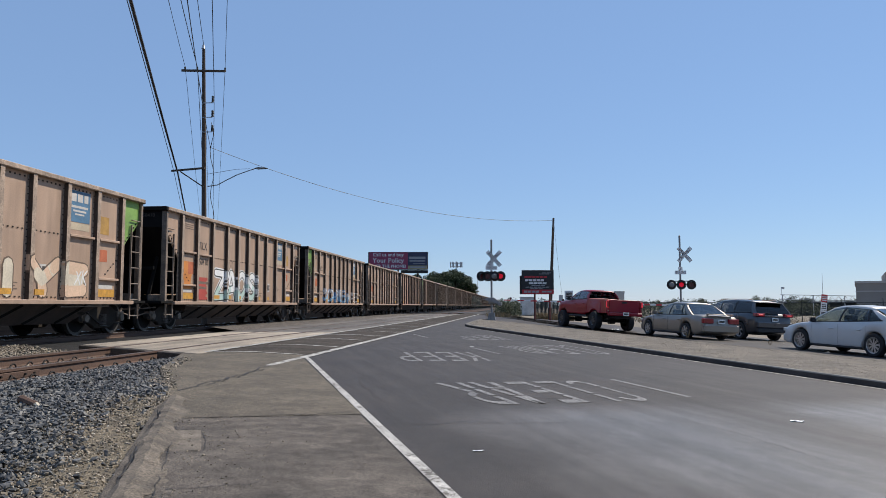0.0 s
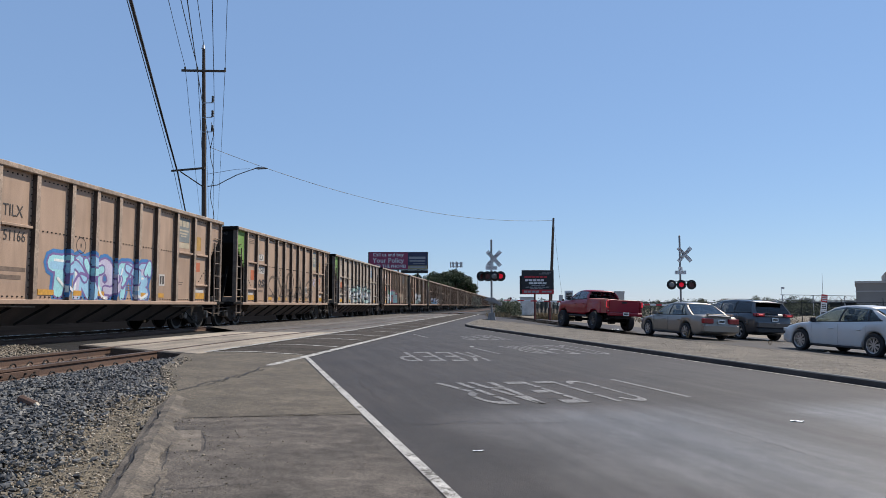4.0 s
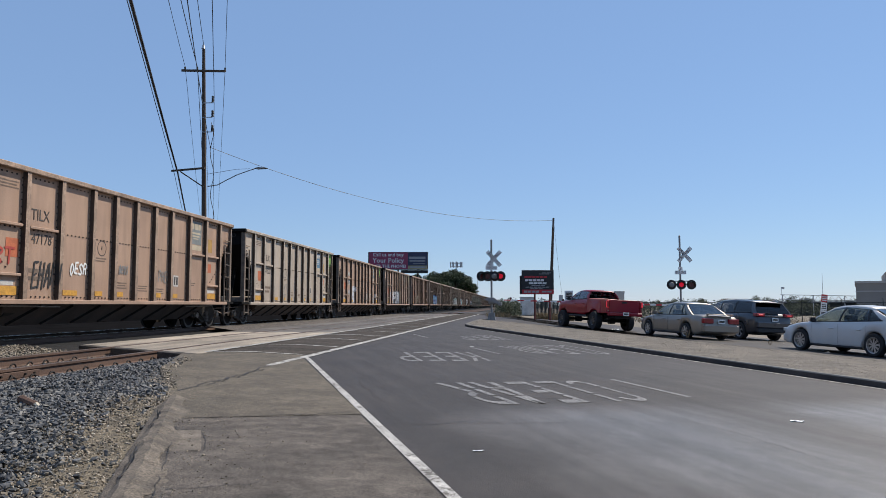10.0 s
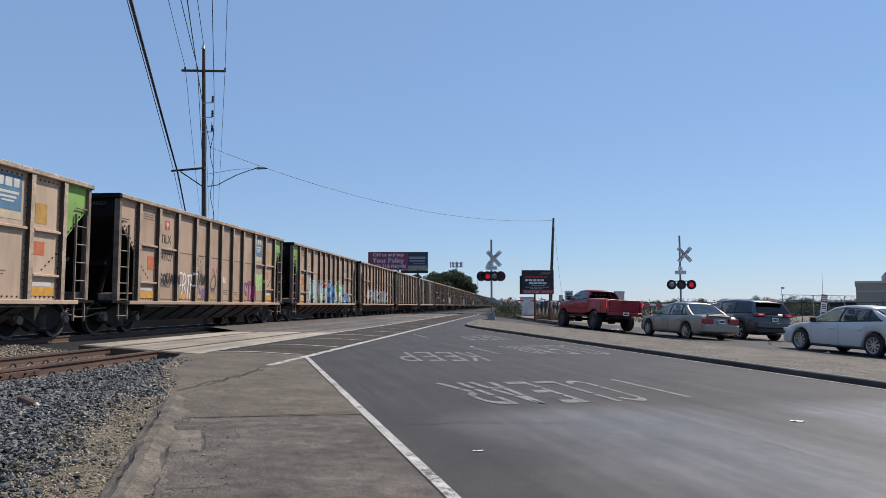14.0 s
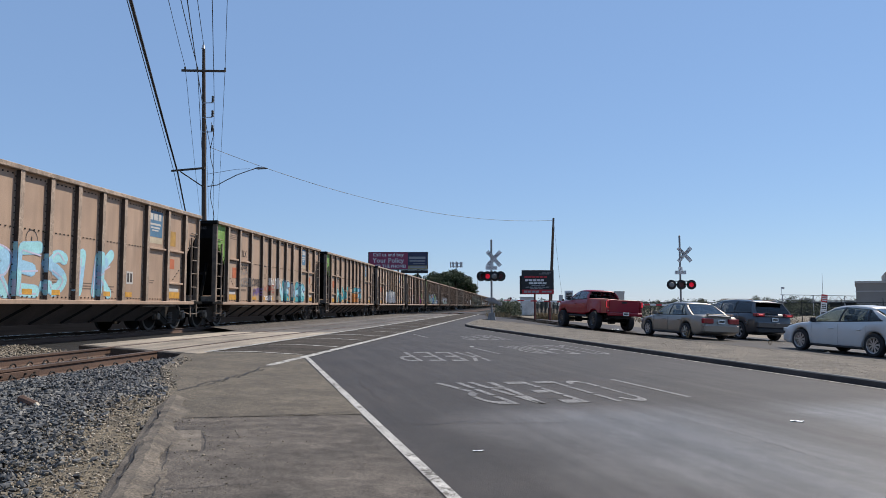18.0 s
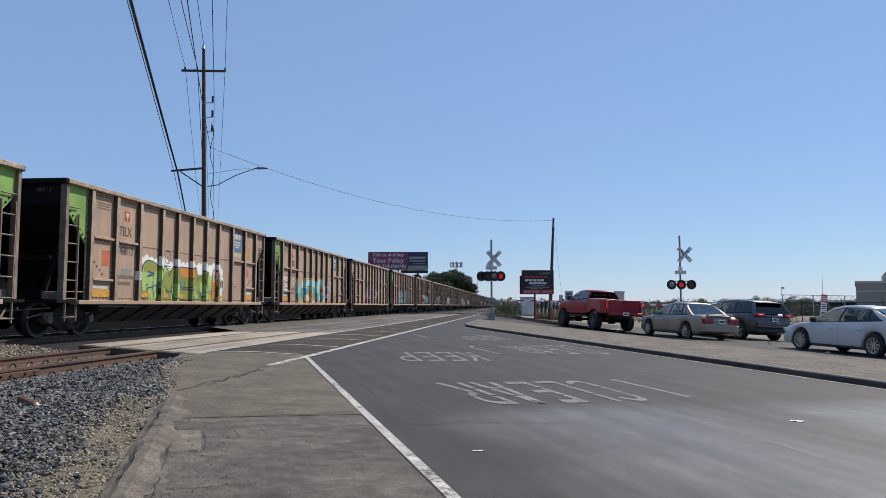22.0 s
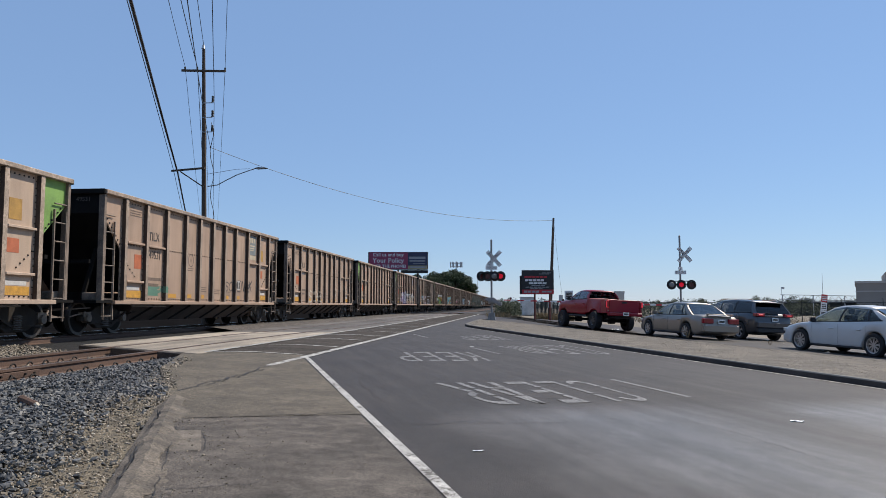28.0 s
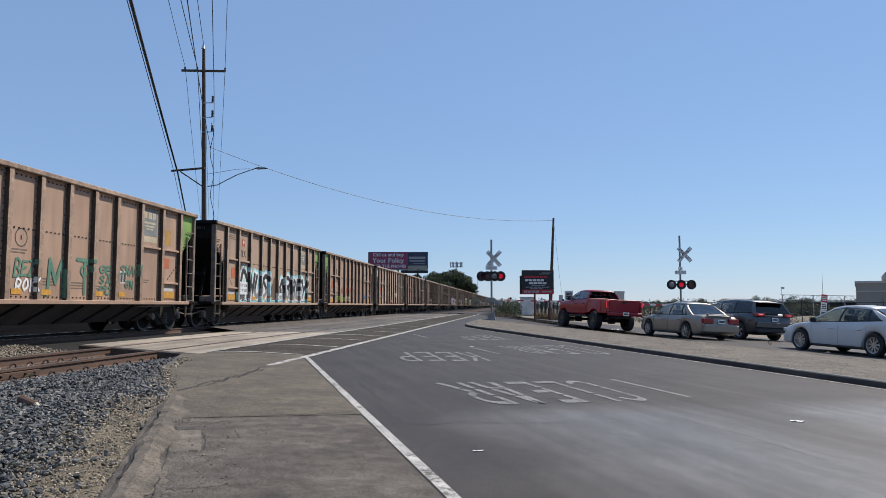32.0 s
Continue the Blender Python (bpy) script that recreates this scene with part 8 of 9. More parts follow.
data_plate(2, ("LD LMT", "LT WT"), -4.6, 1.3)
word_piece(3, "NIRDNR", -4.15, 3.7, 0.97, 2.3, (("sky", "paleteal", "sky"), ("lime", "paleteal", "sky"), ("cream", "paleteal", "red"), ("blue", "sky", "blue"), ("paleteal", "cream", "lime"), ("white", "paleteal", "white")), "black", "white", 0.36, rim=1.2, spread=1.5, shine="white", seed=3, lean=0.2, wild=0.08, label="bold green, blue and white letters outlined in black")
blot(3, 3.6, 5.1, 0.96, 1.55, "blue", 2, 0)
tag_word(3, "LX", 3.9, 5.0, 1.0, 1.7, "white", 0.06, 3)
blot(3, -3.9, 5.2, 0.955, 1.0, "sky", 5, 0)
tag_word(4, "SQUAN", -4.72, -3.5, 1.45, 1.85, "black", 0.06, 1, 0.05)
tag_word(4, "FBTF", -3.42, -2.2, 1.02, 1.9, "white", 0.055, 2)
tag_word(4, "JAW", -2.05, -1.25, 1.5, 2.0, "black", 0.06, 3)
tag_word(4, "FXK", -2.05, -1.25, 1.0, 1.45, "purple", 0.06, 4)
tag_word(4, "O", -0.85, -0.25, 1.3, 2.0, "black", 0.04, 5)
tag_word(4, "UU", -0.95, -0.2, 1.95, 2.2, "pink", 0.04, 6)
tag_word(4, "AC", 0.25, 0.65, 1.6, 1.9, "white", 0.04, 7)
word_piece(4, "STX", 2.45, 3.75, 0.98, 1.85, ("magenta", "magenta"), "black", None, 0.10, seed=3, rim=1.5)
word_piece(4, "SM", 3.85, 4.75, 1.45, 2.2, ("lime", "lime"), "white", "lime", 0.13, seed=3)
word_piece(5, "HIDRO", -3.45, 1.45, 0.96, 2.1, ("silver", "silver", "white"), "black", "black", 0.44, rim=1.26, spread=1.34, lean=0.05, shine="white", seed=6, wild=0.03, label="silver bubble letters with fat black outlines")
dome(5, -2.9, 1.9, 0.35, 0.3, (("black", 1.0), ("olive", 0.8)))
tag_word(5, "HB2I", 1.5, 2.1, 1.3, 2.0, "black", 0.045, 2)
tag_word(5, "4OSE", 2.55, 3.65, 1.7, 2.05, "black", 0.05, 3)
blot(5, 1.5, 2.05, 1.05, 1.7, "lilac", 3, 1)
word_piece(6, "NXTER", -4.45, 2.9, 0.97, 2.05, (("teal", "cyan"), ("teal", "teal"), ("orange", "peach"), ("orange", "teal"), ("cyan", "sky")), "black", "peach", 0.26, rim=1.25, spread=1.6, seed=1, lean=0.2, wild=0.09, label="teal and orange spray painted letters")
word_piece(7, "NEIBS", 0.15, 4.55, 0.97, 2.02, ("teal", "cyan", "sky", "teal"), "navy", "cream", 0.27, rim=1.28, spread=1.6, seed=2, lean=0.12, shine="white", label="cyan and teal letters with a cream halo")
tag_word(7, "MAMW", -1.3, 0.6, 1.55, 2.1, "white", 0.05, 7)
tag_word(7, "CORE", -3.3, -2.3, 1.6, 1.95, "black", 0.045, 2)
tag_word(7, "PAPE", -3.1, -2.2, 1.2, 1.55, "purple", 0.05, 3)
tag_word(7, "AEZL", -1.85, -0.9, 1.0, 1.25, "white", 0.045, 4)
tag_word(7, "XXE", -1.9, -0.3, 1.35, 1.75, "red", 0.03, 5)
tag_word(7, "OCEPER", -4.75, -3.55, 1.55, 1.95, "grey", 0.04, 6)
tag_word(7, "MWM", -4.75, -3.7, 2.0, 2.25, "grey", 0.035, 8)
word_piece(8, "RESIK", -3.4, 1.85, 0.96, 2.35, ("cyan", "sky", "cyan"), "sky", None, 0.30, rim=1.05, seed=8, lean=0.1, wild=0.07, label="pale blue spray painted letters without outline")
tag_word(8, "RESIK", -3.2, 1.7, 1.0, 2.1, "lilac", 0.04, 2, 0.1, 0.09)
tag_word(8, "KX", -4.6, -3.8, 1.5, 2.1, "grey", 0.03, 3)
word_piece(10, "HERD", -3.75, 1.65, 0.97, 2.25, ("cream", "teal", "cyan", "cyan"), "orange", "yellow", 0.36, rim=1.2, spread=1.42, seed=4, lean=0.2, label="cyan letters with an orange halo")
blot(10, -3.7, 1.6, 0.955, 1.06, "cream", 7, 0)
blot(10, 1.6, 2.15, 1.0, 1.9, "lilac", 3, 2)
tag_word(10, "SIM", 2.45, 3.30, 1.85, 2.3, "white", 0.032, 2, 0.2, 0.10)
tag_word(10, "ESX", 2.55, 3.40, 1.5, 1.9, "white", 0.032, 6, 0.1, 0.10)
tag_word(10, "BUDZ", 3.72, 4.62, 1.0, 1.42, "black", 0.022, 4, 0.3, 0.10)
for q, row in enumerate(("SXBE", "NZGA", "AERM")):
    tag_word(10, row, -5.95, -5.1, 1.95 - 0.3 * q, 2.22 - 0.3 * q, "white", 0.06, 5 + q)
tag_word(10, "O", -4.4, -3.75, 1.8, 2.2, "cream", 0.06, 9)
rnd11 = random.Random(11)
cloud(11, -3.35, 2.55, 0.96, 2.10, ("olive", "lime", "olive", "peach"))
word_piece(11, "PMEWI", -3.35, 2.6, 0.97, 2.15, (("olive", "lime", "olive"), ("lime", "olive", "lime"), ("olive", "olive", "orange"), ("lime", "olive", "olive"), ("orange", "orange", "peach")), "black", None, 0.34, rim=1.15, seed=7, lean=0.05, label="green letters with a white cloud round them")
bm = bmesh.new()
for q in range(34):
    y, z = rnd11.uniform(-3.1, 2.0), rnd11.uniform(1.02, 1.75)
    w_, h_ = (rnd11.uniform(0.08, 0.2), 0.05) if q % 2 else (0.05, rnd11.uniform(0.08, 0.2))
    lay(bm, [(y, z), (y + w_, z), (y + w_, z + h_), (y, z + h_)], 6, 0)
part("graffiti", bm, PAINTS["blue"], CARS[11], "blue maze marks sprayed over the letters")["kind"] = "stuff"
tag_word(11, "NE", -3.75, -3.5, 1.5, 1.8, "white", 0.04, 2)
blot(11, -4.5, -3.95, 1.55, 1.85, "grey", 1, 0)
dome(12, -4.1, 1.70, 0.5, 0.42, (("sky", 1.0), ("cyan", 0.85), ("sky", 0.55)))
data_plate(12, ("LD LMT 236200", "LT WT  49800"))
dome(12, -2.8, 1.45, 0.56, 0.62, (("navy", 1.0), ("silver", 0.95), ("navy", 0.55), ("silver", 0.48), ("black", 0.2)))
blot(12, -3.1, -2.5, 0.97, 1.5, "silver", 5, 2)
word_piece(12, "KA", -1.95, -0.15, 0.98, 1.95, ("lilac", "lilac"), "peach", None, 0.20, rim=1.3, seed=2)
word_piece(12, "SKIL", 0.3, 4.6, 0.97, 1.98, ("grey", "brown"), "white", None, 0.22, rim=1.6, seed=3, wild=0.07, label="brown letters outlined in white")
tag_word(12, "USC", 2.6, 3.3, 1.85, 2.1, "white", 0.03, 3)
word_piece(13, "SAR", -3.65, -0.1, 0.97, 2.3, ("lilac", "lilac", "silver", "white"), "purple", None, 0.46, rim=1.16, seed=4, lean=0.05, label="lilac and white bubble letters")
word_piece(13, "ZAUR", 0.0, 4.8, 0.97, 2.1, ("peach", "cream", "white"), "black", "white", 0.26, rim=1.28, spread=1.6, seed=5, label="white and peach letters outlined in black")
tag_word(13, "WS", -4.6, -3.9, 1.85, 2.05, "black", 0.05)
tag_word(13, "EXAE", -4.7, -3.7, 1.2, 1.75, "lilac", 0.04, 3)
for q, y in enumerate((-3.0, -1.75, -0.85, 0.28, 1.38)):
    tag_word(18, "UBT", y, y + 0.62, 1.55, 1.95, "red", 0.035, 2, 0.3)
for q, (y, w_) in enumerate(((-4.35, "TEN"), (-2.95, "ACK"), (-1.75, "COS"))):
    tag_word(18, w_, y, y + 0.85, 1.08, 1.4, "cream" if q == 2 else "lime", 0.05, q)
tag_word(18, "SH", 4.0, 4.5, 1.25, 1.6, "blue", 0.06, 2)
word_piece(19, "DHUS", -4.6, -1.15, 1.05, 2.28, ("grey", "black", "black"), "white", "cyan", 0.235, rim=1.75, spread=2.6, seed=9, lean=0.3, label="black letters with white edges and a pale blue halo")
word_piece(19, "ABBEY", 0.25, 4.9, 1.05, 2.2, ("grey", "black", "black"), "white", "cyan", 0.235, rim=1.75, spread=2.6, seed=11, lean=0.3, label="black letters with white edges and a pale blue halo")
blot(19, -4.6, 5.2, 0.955, 1.12, "cyan", 6, 0)
for q, x in enumerate((-2.9, -2.2, -1.6, 1.2, 2.2, 3.0)):
    blot(19, x, x + 0.4, 1.1, 1.35, "peach", q, 0)
dome(19, -0.35, 1.05, 0.62, 0.55, (("black", 1.0), ("brown", 0.95)))
dome(19, -0.28, 1.45, 0.42, 0.40, (("black", 1.0), ("brown", 0.93)))
dome(19, -0.20, 1.78, 0.22, 0.32, (("black", 1.0), ("brown", 0.9)))
data_plate(19, ("LD LMT 236000", "LT WT  50000"), -4.7, 1.25)
tag_word(19, "SB", -4.6, -4.0, 1.0, 1.25, "black", 0.05, 3)
tag_word(9, "ATB", -7.1, -6.35, 2.9, 3.6, "white", 0.07)
hourglass(9, 0.67, 1.40, (("white", 1.16), ("black", 1.0), ("magenta", 0.86), ("pink", 0.62)))
for q, (y, ch) in enumerate(((-2.9, "G"), (-1.75, "O"), (-0.75, "O"))):
    word_piece(9, ch, y + 0.12, y + 0.62, 1.15, 2.1, ("pink", "brown"), "black", "white", 0.10, rim=1.35, spread=2.0, lean=0.0, seed=q, label="slim pink letter with a white halo")
tag_word(9, "TEKF", 1.42, 2.2, 1.5, 1.9, "white", 0.045, 3)
tag_word(9, "O", 1.5, 1.85, 1.85, 2.15, "white", 0.04, 4)
tag_word(17, "OC", -4.68, -3.7, 1.45, 1.92, "white", 0.05, 1)
tag_word(17, "EA", -4.3, -3.75, 1.02, 1.4, "white", 0.045, 2)
tag_word(17, "SD", -3.45, -2.7, 1.28, 1.85, "white", 0.05, 3)
tag_word(17, "M4", -0.9, 0.95, 1.12, 1.75, "white", 0.05, 4)
tag_word(17, "ERNK", 1.3, 3.45, 1.6, 2.0, "white", 0.05, 5)
tag_word(17, "WAEZ", 1.35, 2.2, 1.02, 1.25, "red", 0.025, 6)
tag_word(17, "XUWX", -3.3, 0.0, 1.0, 1.12, "red", 0.025, 7)
word_piece(-2, "SFERA", -3.3, 0.2, 0.96, 2.1, ("silver", "white", "white"), "black", "grey", 0.26, rim=1.36, spread=1.75, seed=4, lean=0.05, wild=0.04, label="white bubble letters with black outlines")
tag_word(-2, "EZM", 0.28, 1.05, 1.4, 2.0, "grey", 0.04, 2)
for q, row in enumerate(("PBAZ", "EMZ")):
    tag_word(-2, row, -4.5, -3.7, 1.72 - 0.32 * q, 2.02 - 0.32 * q, "silver", 0.05, 3 + q)
tag_word(1, "RT", -5.9, -5.15, 1.7, 2.1, "red", 0.06, 1)
tag_word(1, "EHAH", -4.55, -3.6, 1.2, 1.85, "black", 0.05, 2)
tag_word(1, "OESR", -3.1, -2.35, 1.55, 1.9, "white", 0.05, 3)
tag_word(1, "BEOS", -0.8, -0.3, 1.65, 1.95, "grey", 0.04, 4)
tag_word(1, "PHE", 1.5, 2.1, 1.5, 1.9, "grey", 0.04, 5)
tag_word(20, "BEZ", -1.9, -1.15, 1.42, 1.9, "green", 0.055, 1)
tag_word(20, "ROK", -1.85, -1.1, 1.08, 1.45, "white", 0.055, 2)
tag_word(20, "M", -0.75, 0.0, 1.02, 1.95, "green", 0.11, 3, 0.0, 0.02)
tag_word(20, "T", 0.45, 1.2, 1.1, 2.0, "green", 0.10, 4, 0.0, 0.02)
tag_word(20, "O", 0.6, 1.1, 1.5, 1.95, "green", 0.06, 5)
for q, row in enumerate(("GE", "SA", "RO")):
    tag_word(20, row, 1.5, 2.1, 1.62 - 0.28 * q, 1.9 - 0.28 * q, "green", 0.05, 6 + q)
tag_word(20, "SWAN", 2.55, 3.6, 1.62, 2.0, "green", 0.05, 9)
tag_word(20, "GN", 2.8, 3.3, 1.25, 1.55, "green", 0.05, 10)
tag_word(20, "REAM", -4.6, -2.6, 1.1, 1.9, "green", 0.06, 11)
word_piece(-9, "SCARLEW", -3.8, 2.6, 0.96, 1.85, ("sky", "white"), "blue", None, 0.10, rim=1.5, seed=3, wild=0.09, label="thin blue and white letters")
tag_word(-9, "WALEM", 2.7, 5.5, 1.0, 1.7, "white", 0.06, 2)


# ---- road words ----
def arc(cx, cy, rx, ry, a0, a1, tx, ty, n=8):
    """Pieces of a bowed stroke, between an outer and an inner ellipse."""
    out = []
    for i in range(n):
        p, q = (radians(a0 + (a1 - a0) * (i + k) / n) for k in (0, 1))
        out.append([(cx + rx * math.cos(p), cy + ry * math.sin(p)), (cx + rx * math.cos(q), cy + ry * math.sin(q)), (cx + (rx - tx) * math.cos(q), cy + (ry - ty) * math.sin(q)), (cx + (rx - tx) * math.cos(p), cy + (ry - ty) * math.sin(p))])
    return out


def block(x0, y0, x1, y1):
    return [[(x0, y0), (x1, y0), (x1, y1), (x0, y1)]]


def leg(x0, y0, x1, y1, w=0.25):
    return [[(x0, y0), (x0 + w, y0), (x1 + w, y1), (x1, y1)]]


STEM = block(0, 0, 0.23, 1)
LETTERS = {
    "C": block(0, 0.2, 0.2, 0.8) + arc(0.5, 0.8, 0.5, 0.2, 10, 180, 0.2, 0.09) + arc(0.5, 0.2, 0.5, 0.2, 180, 350, 0.2, 0.09),
    "L": STEM + block(0.26, 0, 0.95, 0.12),
    "E": STEM + block(0.26, 0, 0.95, 0.12) + block(0.26, 0.45, 0.85, 0.57) + block(0.26, 0.88, 0.95, 1),
    "A": leg(0, 0, 0.38, 1) + leg(0.8, 0, 0.42, 1) + block(0.3, 0.28, 0.7, 0.38),
    "R": STEM + block(0.26, 0.9, 0.5, 1) + arc(0.5, 0.74, 0.5, 0.26, -90, 90, 0.2, 0.1) + leg(0.8, 0, 0.4, 0.46),
    "K": STEM + leg(0.8, 1, 0.22, 0.48) + leg(0.8, 0, 0.36, 0.6),
    "P": STEM + block(0.26, 0.9, 0.5, 1) + block(0.26, 0.46, 0.5, 0.56) + arc(0.5, 0.73, 0.5, 0.27, -90, 90, 0.2, 0.1),
}


def road_word(words, corners):
    """Worn stencilled road lettering for oncoming drivers on a four-cornered field: its far two and near two corners."""
    fl, fr, nl, nr = (Vector(c) for c in corners)
    bm = bmesh.new()
    total = len(words) * 1.32 - 0.32
    for i, ch in enumerate(words):
        for poly in LETTERS[ch]:
            vs = []
            for x, y in poly:
                a, b = 1 - (i * 1.32 + x) / total, y
                p = fl.lerp(fr, a).lerp(nl.lerp(nr, a), b)
                vs.append(bm.verts.new((p.x, p.y, b)))
            bm.faces.new(vs)
    for b0 in (0.31, 0.65):
        for z in (b0, b0 + 0.035):
            bmesh.ops.bisect_plane(bm, geom=bm.verts[:] + bm.edges[:] + bm.faces[:], plane_co=(0, 0, z), plane_no=(0, 0, 1))
        bmesh.ops.delete(bm, geom=[f for f in bm.faces if b0 < f.calc_center_median().z < b0 + 0.035], context="FACES")
    for v in bm.verts:
        v.co.z = ground_z(v.co.x) + 0.0045
    bm.normal_update()
    bmesh.ops.reverse_faces(bm, faces=[f for f in bm.faces if f.normal.z < 0])
    return tagged(part("road_lettering", bm, M_PAINT_OLD), "faded white road lettering reading {}".format(words.lower()), "road marking", kind="structure")


road_word("CLEAR", ((-1.01, 9.16), (0.86, 10.47), (-0.26, 7.49), (1.54, 8.61)))
road_word("KEEP", ((-2.42, 14.04), (-1.0, 15.28), (-1.84, 12.15), (-0.46, 13.26)))
road_word("CLEAR", ((-0.51, 18.0), (1.27, 20.06), (0.36, 15.95), (2.19, 17.02)))
road_word("KEEP", ((-1.9, 22.11), (-0.86, 24.01), (-1.35, 20.34), (-0.14, 21.47)))


# ---- small things on the ground ----
def scatter(name, label, spots, sizes, material, seed, flat=0.7, category="stones"):
    """Many angular stones in one mesh."""
    rng = np.random.default_rng(seed)
    g = (1 + 5 ** 0.5) / 2
    ico = np.array([(-1, g, 0), (1, g, 0), (-1, -g, 0), (1, -g, 0), (0, -1, g), (0, 1, g), (0, -1, -g), (0, 1, -g), (g, 0, -1), (g, 0, 1), (-g, 0, -1), (-g, 0, 1)]) * 0.5
    tri = np.array([(0, 11, 5), (0, 5, 1), (0, 1, 7), (0, 7, 10), (0, 10, 11), (1, 5, 9), (5, 11, 4), (11, 10, 2), (10, 7, 6), (7, 1, 8), (3, 9, 4), (3, 4, 2), (3, 2, 6), (3, 6, 8), (3, 8, 9), (4, 9, 5), (2, 4, 11), (6, 2, 10), (8, 6, 7), (9, 8, 1)])
    n = len(spots)
    spots, sizes = np.asarray(spots), np.asarray(sizes)
    shape = ico[None] * (1 + rng.uniform(-0.62, 0.30, (n, 12, 1))) * rng.uniform(0.55, 1.55, (n, 1, 3))
    a, b = rng.uniform(0, 2 * np.pi, n), rng.uniform(-0.7, 0.7, n)
    ca, sa, cb, sb = np.cos(a), np.sin(a), np.cos(b), np.sin(b)
    x, y, z = shape[..., 0], shape[..., 1], shape[..., 2] * flat
    y, z = y * cb[:, None] - z * sb[:, None], y * sb[:, None] + z * cb[:, None]
    x, y = x * ca[:, None] - y * sa[:, None], x * sa[:, None] + y * ca[:, None]
    v = np.stack((x, y, z), -1) * sizes[:, None, None] + spots[:, None, :]
    me = bpy.data.meshes.new(name)
    me.from_pydata(v.reshape(-1, 3), [], (tri[None] + 12 * np.arange(n)[:, None, None]).reshape(-1, 3))
    me.materials.append(material)
    return tagged(new(name, me), label, category, kind="stuff")


def bed_z(x):
    """The surface of the ballast and verge beside the siding."""
    return curve_at([(-16.5, -0.42), (-15.2, -0.165), (-10.5, -0.165), (-9.9, -0.195), (-9.3, -0.21), (-6.2, -0.19), (-5.6, -0.10), (-5.0, -0.05), (-3.5, -0.065), (-2.8, -0.115), (-1.0, -0.20), (3.0, -0.38)], x)


rng = np.random.default_rng(4)


def verge(n, x0, x1, y0, y1, keep, lo, hi):
    pts, size = [], []
    while len(pts) < n:
        x, y = rng.uniform(x0, x1), rng.uniform(y0, y1)
        if rng.random() < keep(x, y):
            s = lo + (hi - lo) * rng.random() ** 1.6
            d = min(max((shoulder_edge(y) - x + 0.10) / 0.95, 0.0), 1.0)
            soil = max(0.0, 0.030 - 0.045 * d * d) if y < 7.3 else 0.0
            pts.append((x, y, bed_z(x) + soil + s * 0.25 + rng.uniform(0, 0.045 if x < -4.6 else 0.02)))
            size.append(s)
    return pts, size


def shoulder_edge(y):
    """The verge ends where the broken gutter begins, then along the dusty skirt."""
    if y < 6.9:
        return -0.585 - ROAD_K * y
    return -3.40 - (y - 6.9) * 0.533 + 0.06 if y < 9.25 else -4.54 - (y - 9.25) * 0.363 + 0.06


def dark_keep(x, y):
    d = shoulder_edge(y) - x
    if d < 0.02 or abs(x + 6.43) < 0.10 or abs(x + 7.87) < 0.10:
        return 0
    return min(1.0, 0.03 + max(0.0, d - 0.32) * 1.7) if y < 6.6 else min(1.0, 0.35 + 1.6 * d)


p, s = verge(46000, -6.3, -1.6, 2.2, 12.0, dark_keep, 0.011, 0.030)
scatter("ballast_stones", "dark grey crushed ballast stones beside the siding", p, s, M_STONE, 1)
p, s = verge(15000, -11.9, -6.55, 6.0, 16.5, lambda x, y: 0 if abs(x + 7.87) < 0.1 or y > 11.9 - 0.70 * (x + 5.32) else 1, 0.014, 0.038)
scatter("ballast_stones", "brownish ballast stones between the tracks", p, s, M_PEBBLE, 2)
p, s = verge(9000, -4.6, -1.4, 2.2, 9.0, lambda x, y: 0 if shoulder_edge(y) - x < 0.04 else max(0.05, 1.0 - abs(shoulder_edge(y) - x - 0.45) * 0.9), 0.003, 0.013)
scatter("verge_pebbles", "tan pebbles and grit along the road edge", p, s, M_PEBBLE, 3)
p, s = verge(1500, -3.4, 0.4, 2.6, 11.0, lambda x, y: max(0.03, 1.0 - abs(shoulder_edge(y) - x + 0.2) * 1.3) if 0.0 < x - shoulder_edge(y) and x + ROAD_K * y < 0.9 else 0, 0.002, 0.008)
p = [(x, y, ground_z(x) + 0.008) for x, y, z in p]
scatter("loose_grit", "loose grit strewn on the old shoulder", p, s, M_PEBBLE, 5)

p, s = verge(9000, -6.2, 2.0, -6.0, 2.2, dark_keep, 0.011, 0.030)
scatter("ballast_stones", "dark grey ballast stones strewn along the verge", p, s, M_STONE, 11)

M_CHIP = mat("pale_stone_chip", (0.42, 0.37, 0.29), 0.9, var=0.25, scale=8, fine=50, bump=0.2, island=0.45)
p, s = verge(2200, -4.8, -1.0, 2.2, 8.5, lambda x, y: 0 if shoulder_edge(y) - x < 0.03 else max(0.06, 1.0 - abs(shoulder_edge(y) - x - 0.40) * 1.3), 0.003, 0.012)
scatter("stone_chips", "pale stone chips in the grit beside the gutter", [(x, y, z + 0.003) for x, y, z in p], s, M_CHIP, 21, flat=0.5)

pts, size = [], []
for _ in range(1900):
    y = rng.uniform(6.2, 11.0)
    x = shoulder_edge(y) + rng.normal(-0.05, 0.07)
    pts.append((x, y, -0.035 - 0.02 * rng.random() if x < shoulder_edge(y) else ground_z(x) + 0.004))
    size.append(rng.uniform(0.006, 0.022))
scatter("verge_pebbles", "tan pebbles along the dusty skirt", pts, size, M_PEBBLE, 8)

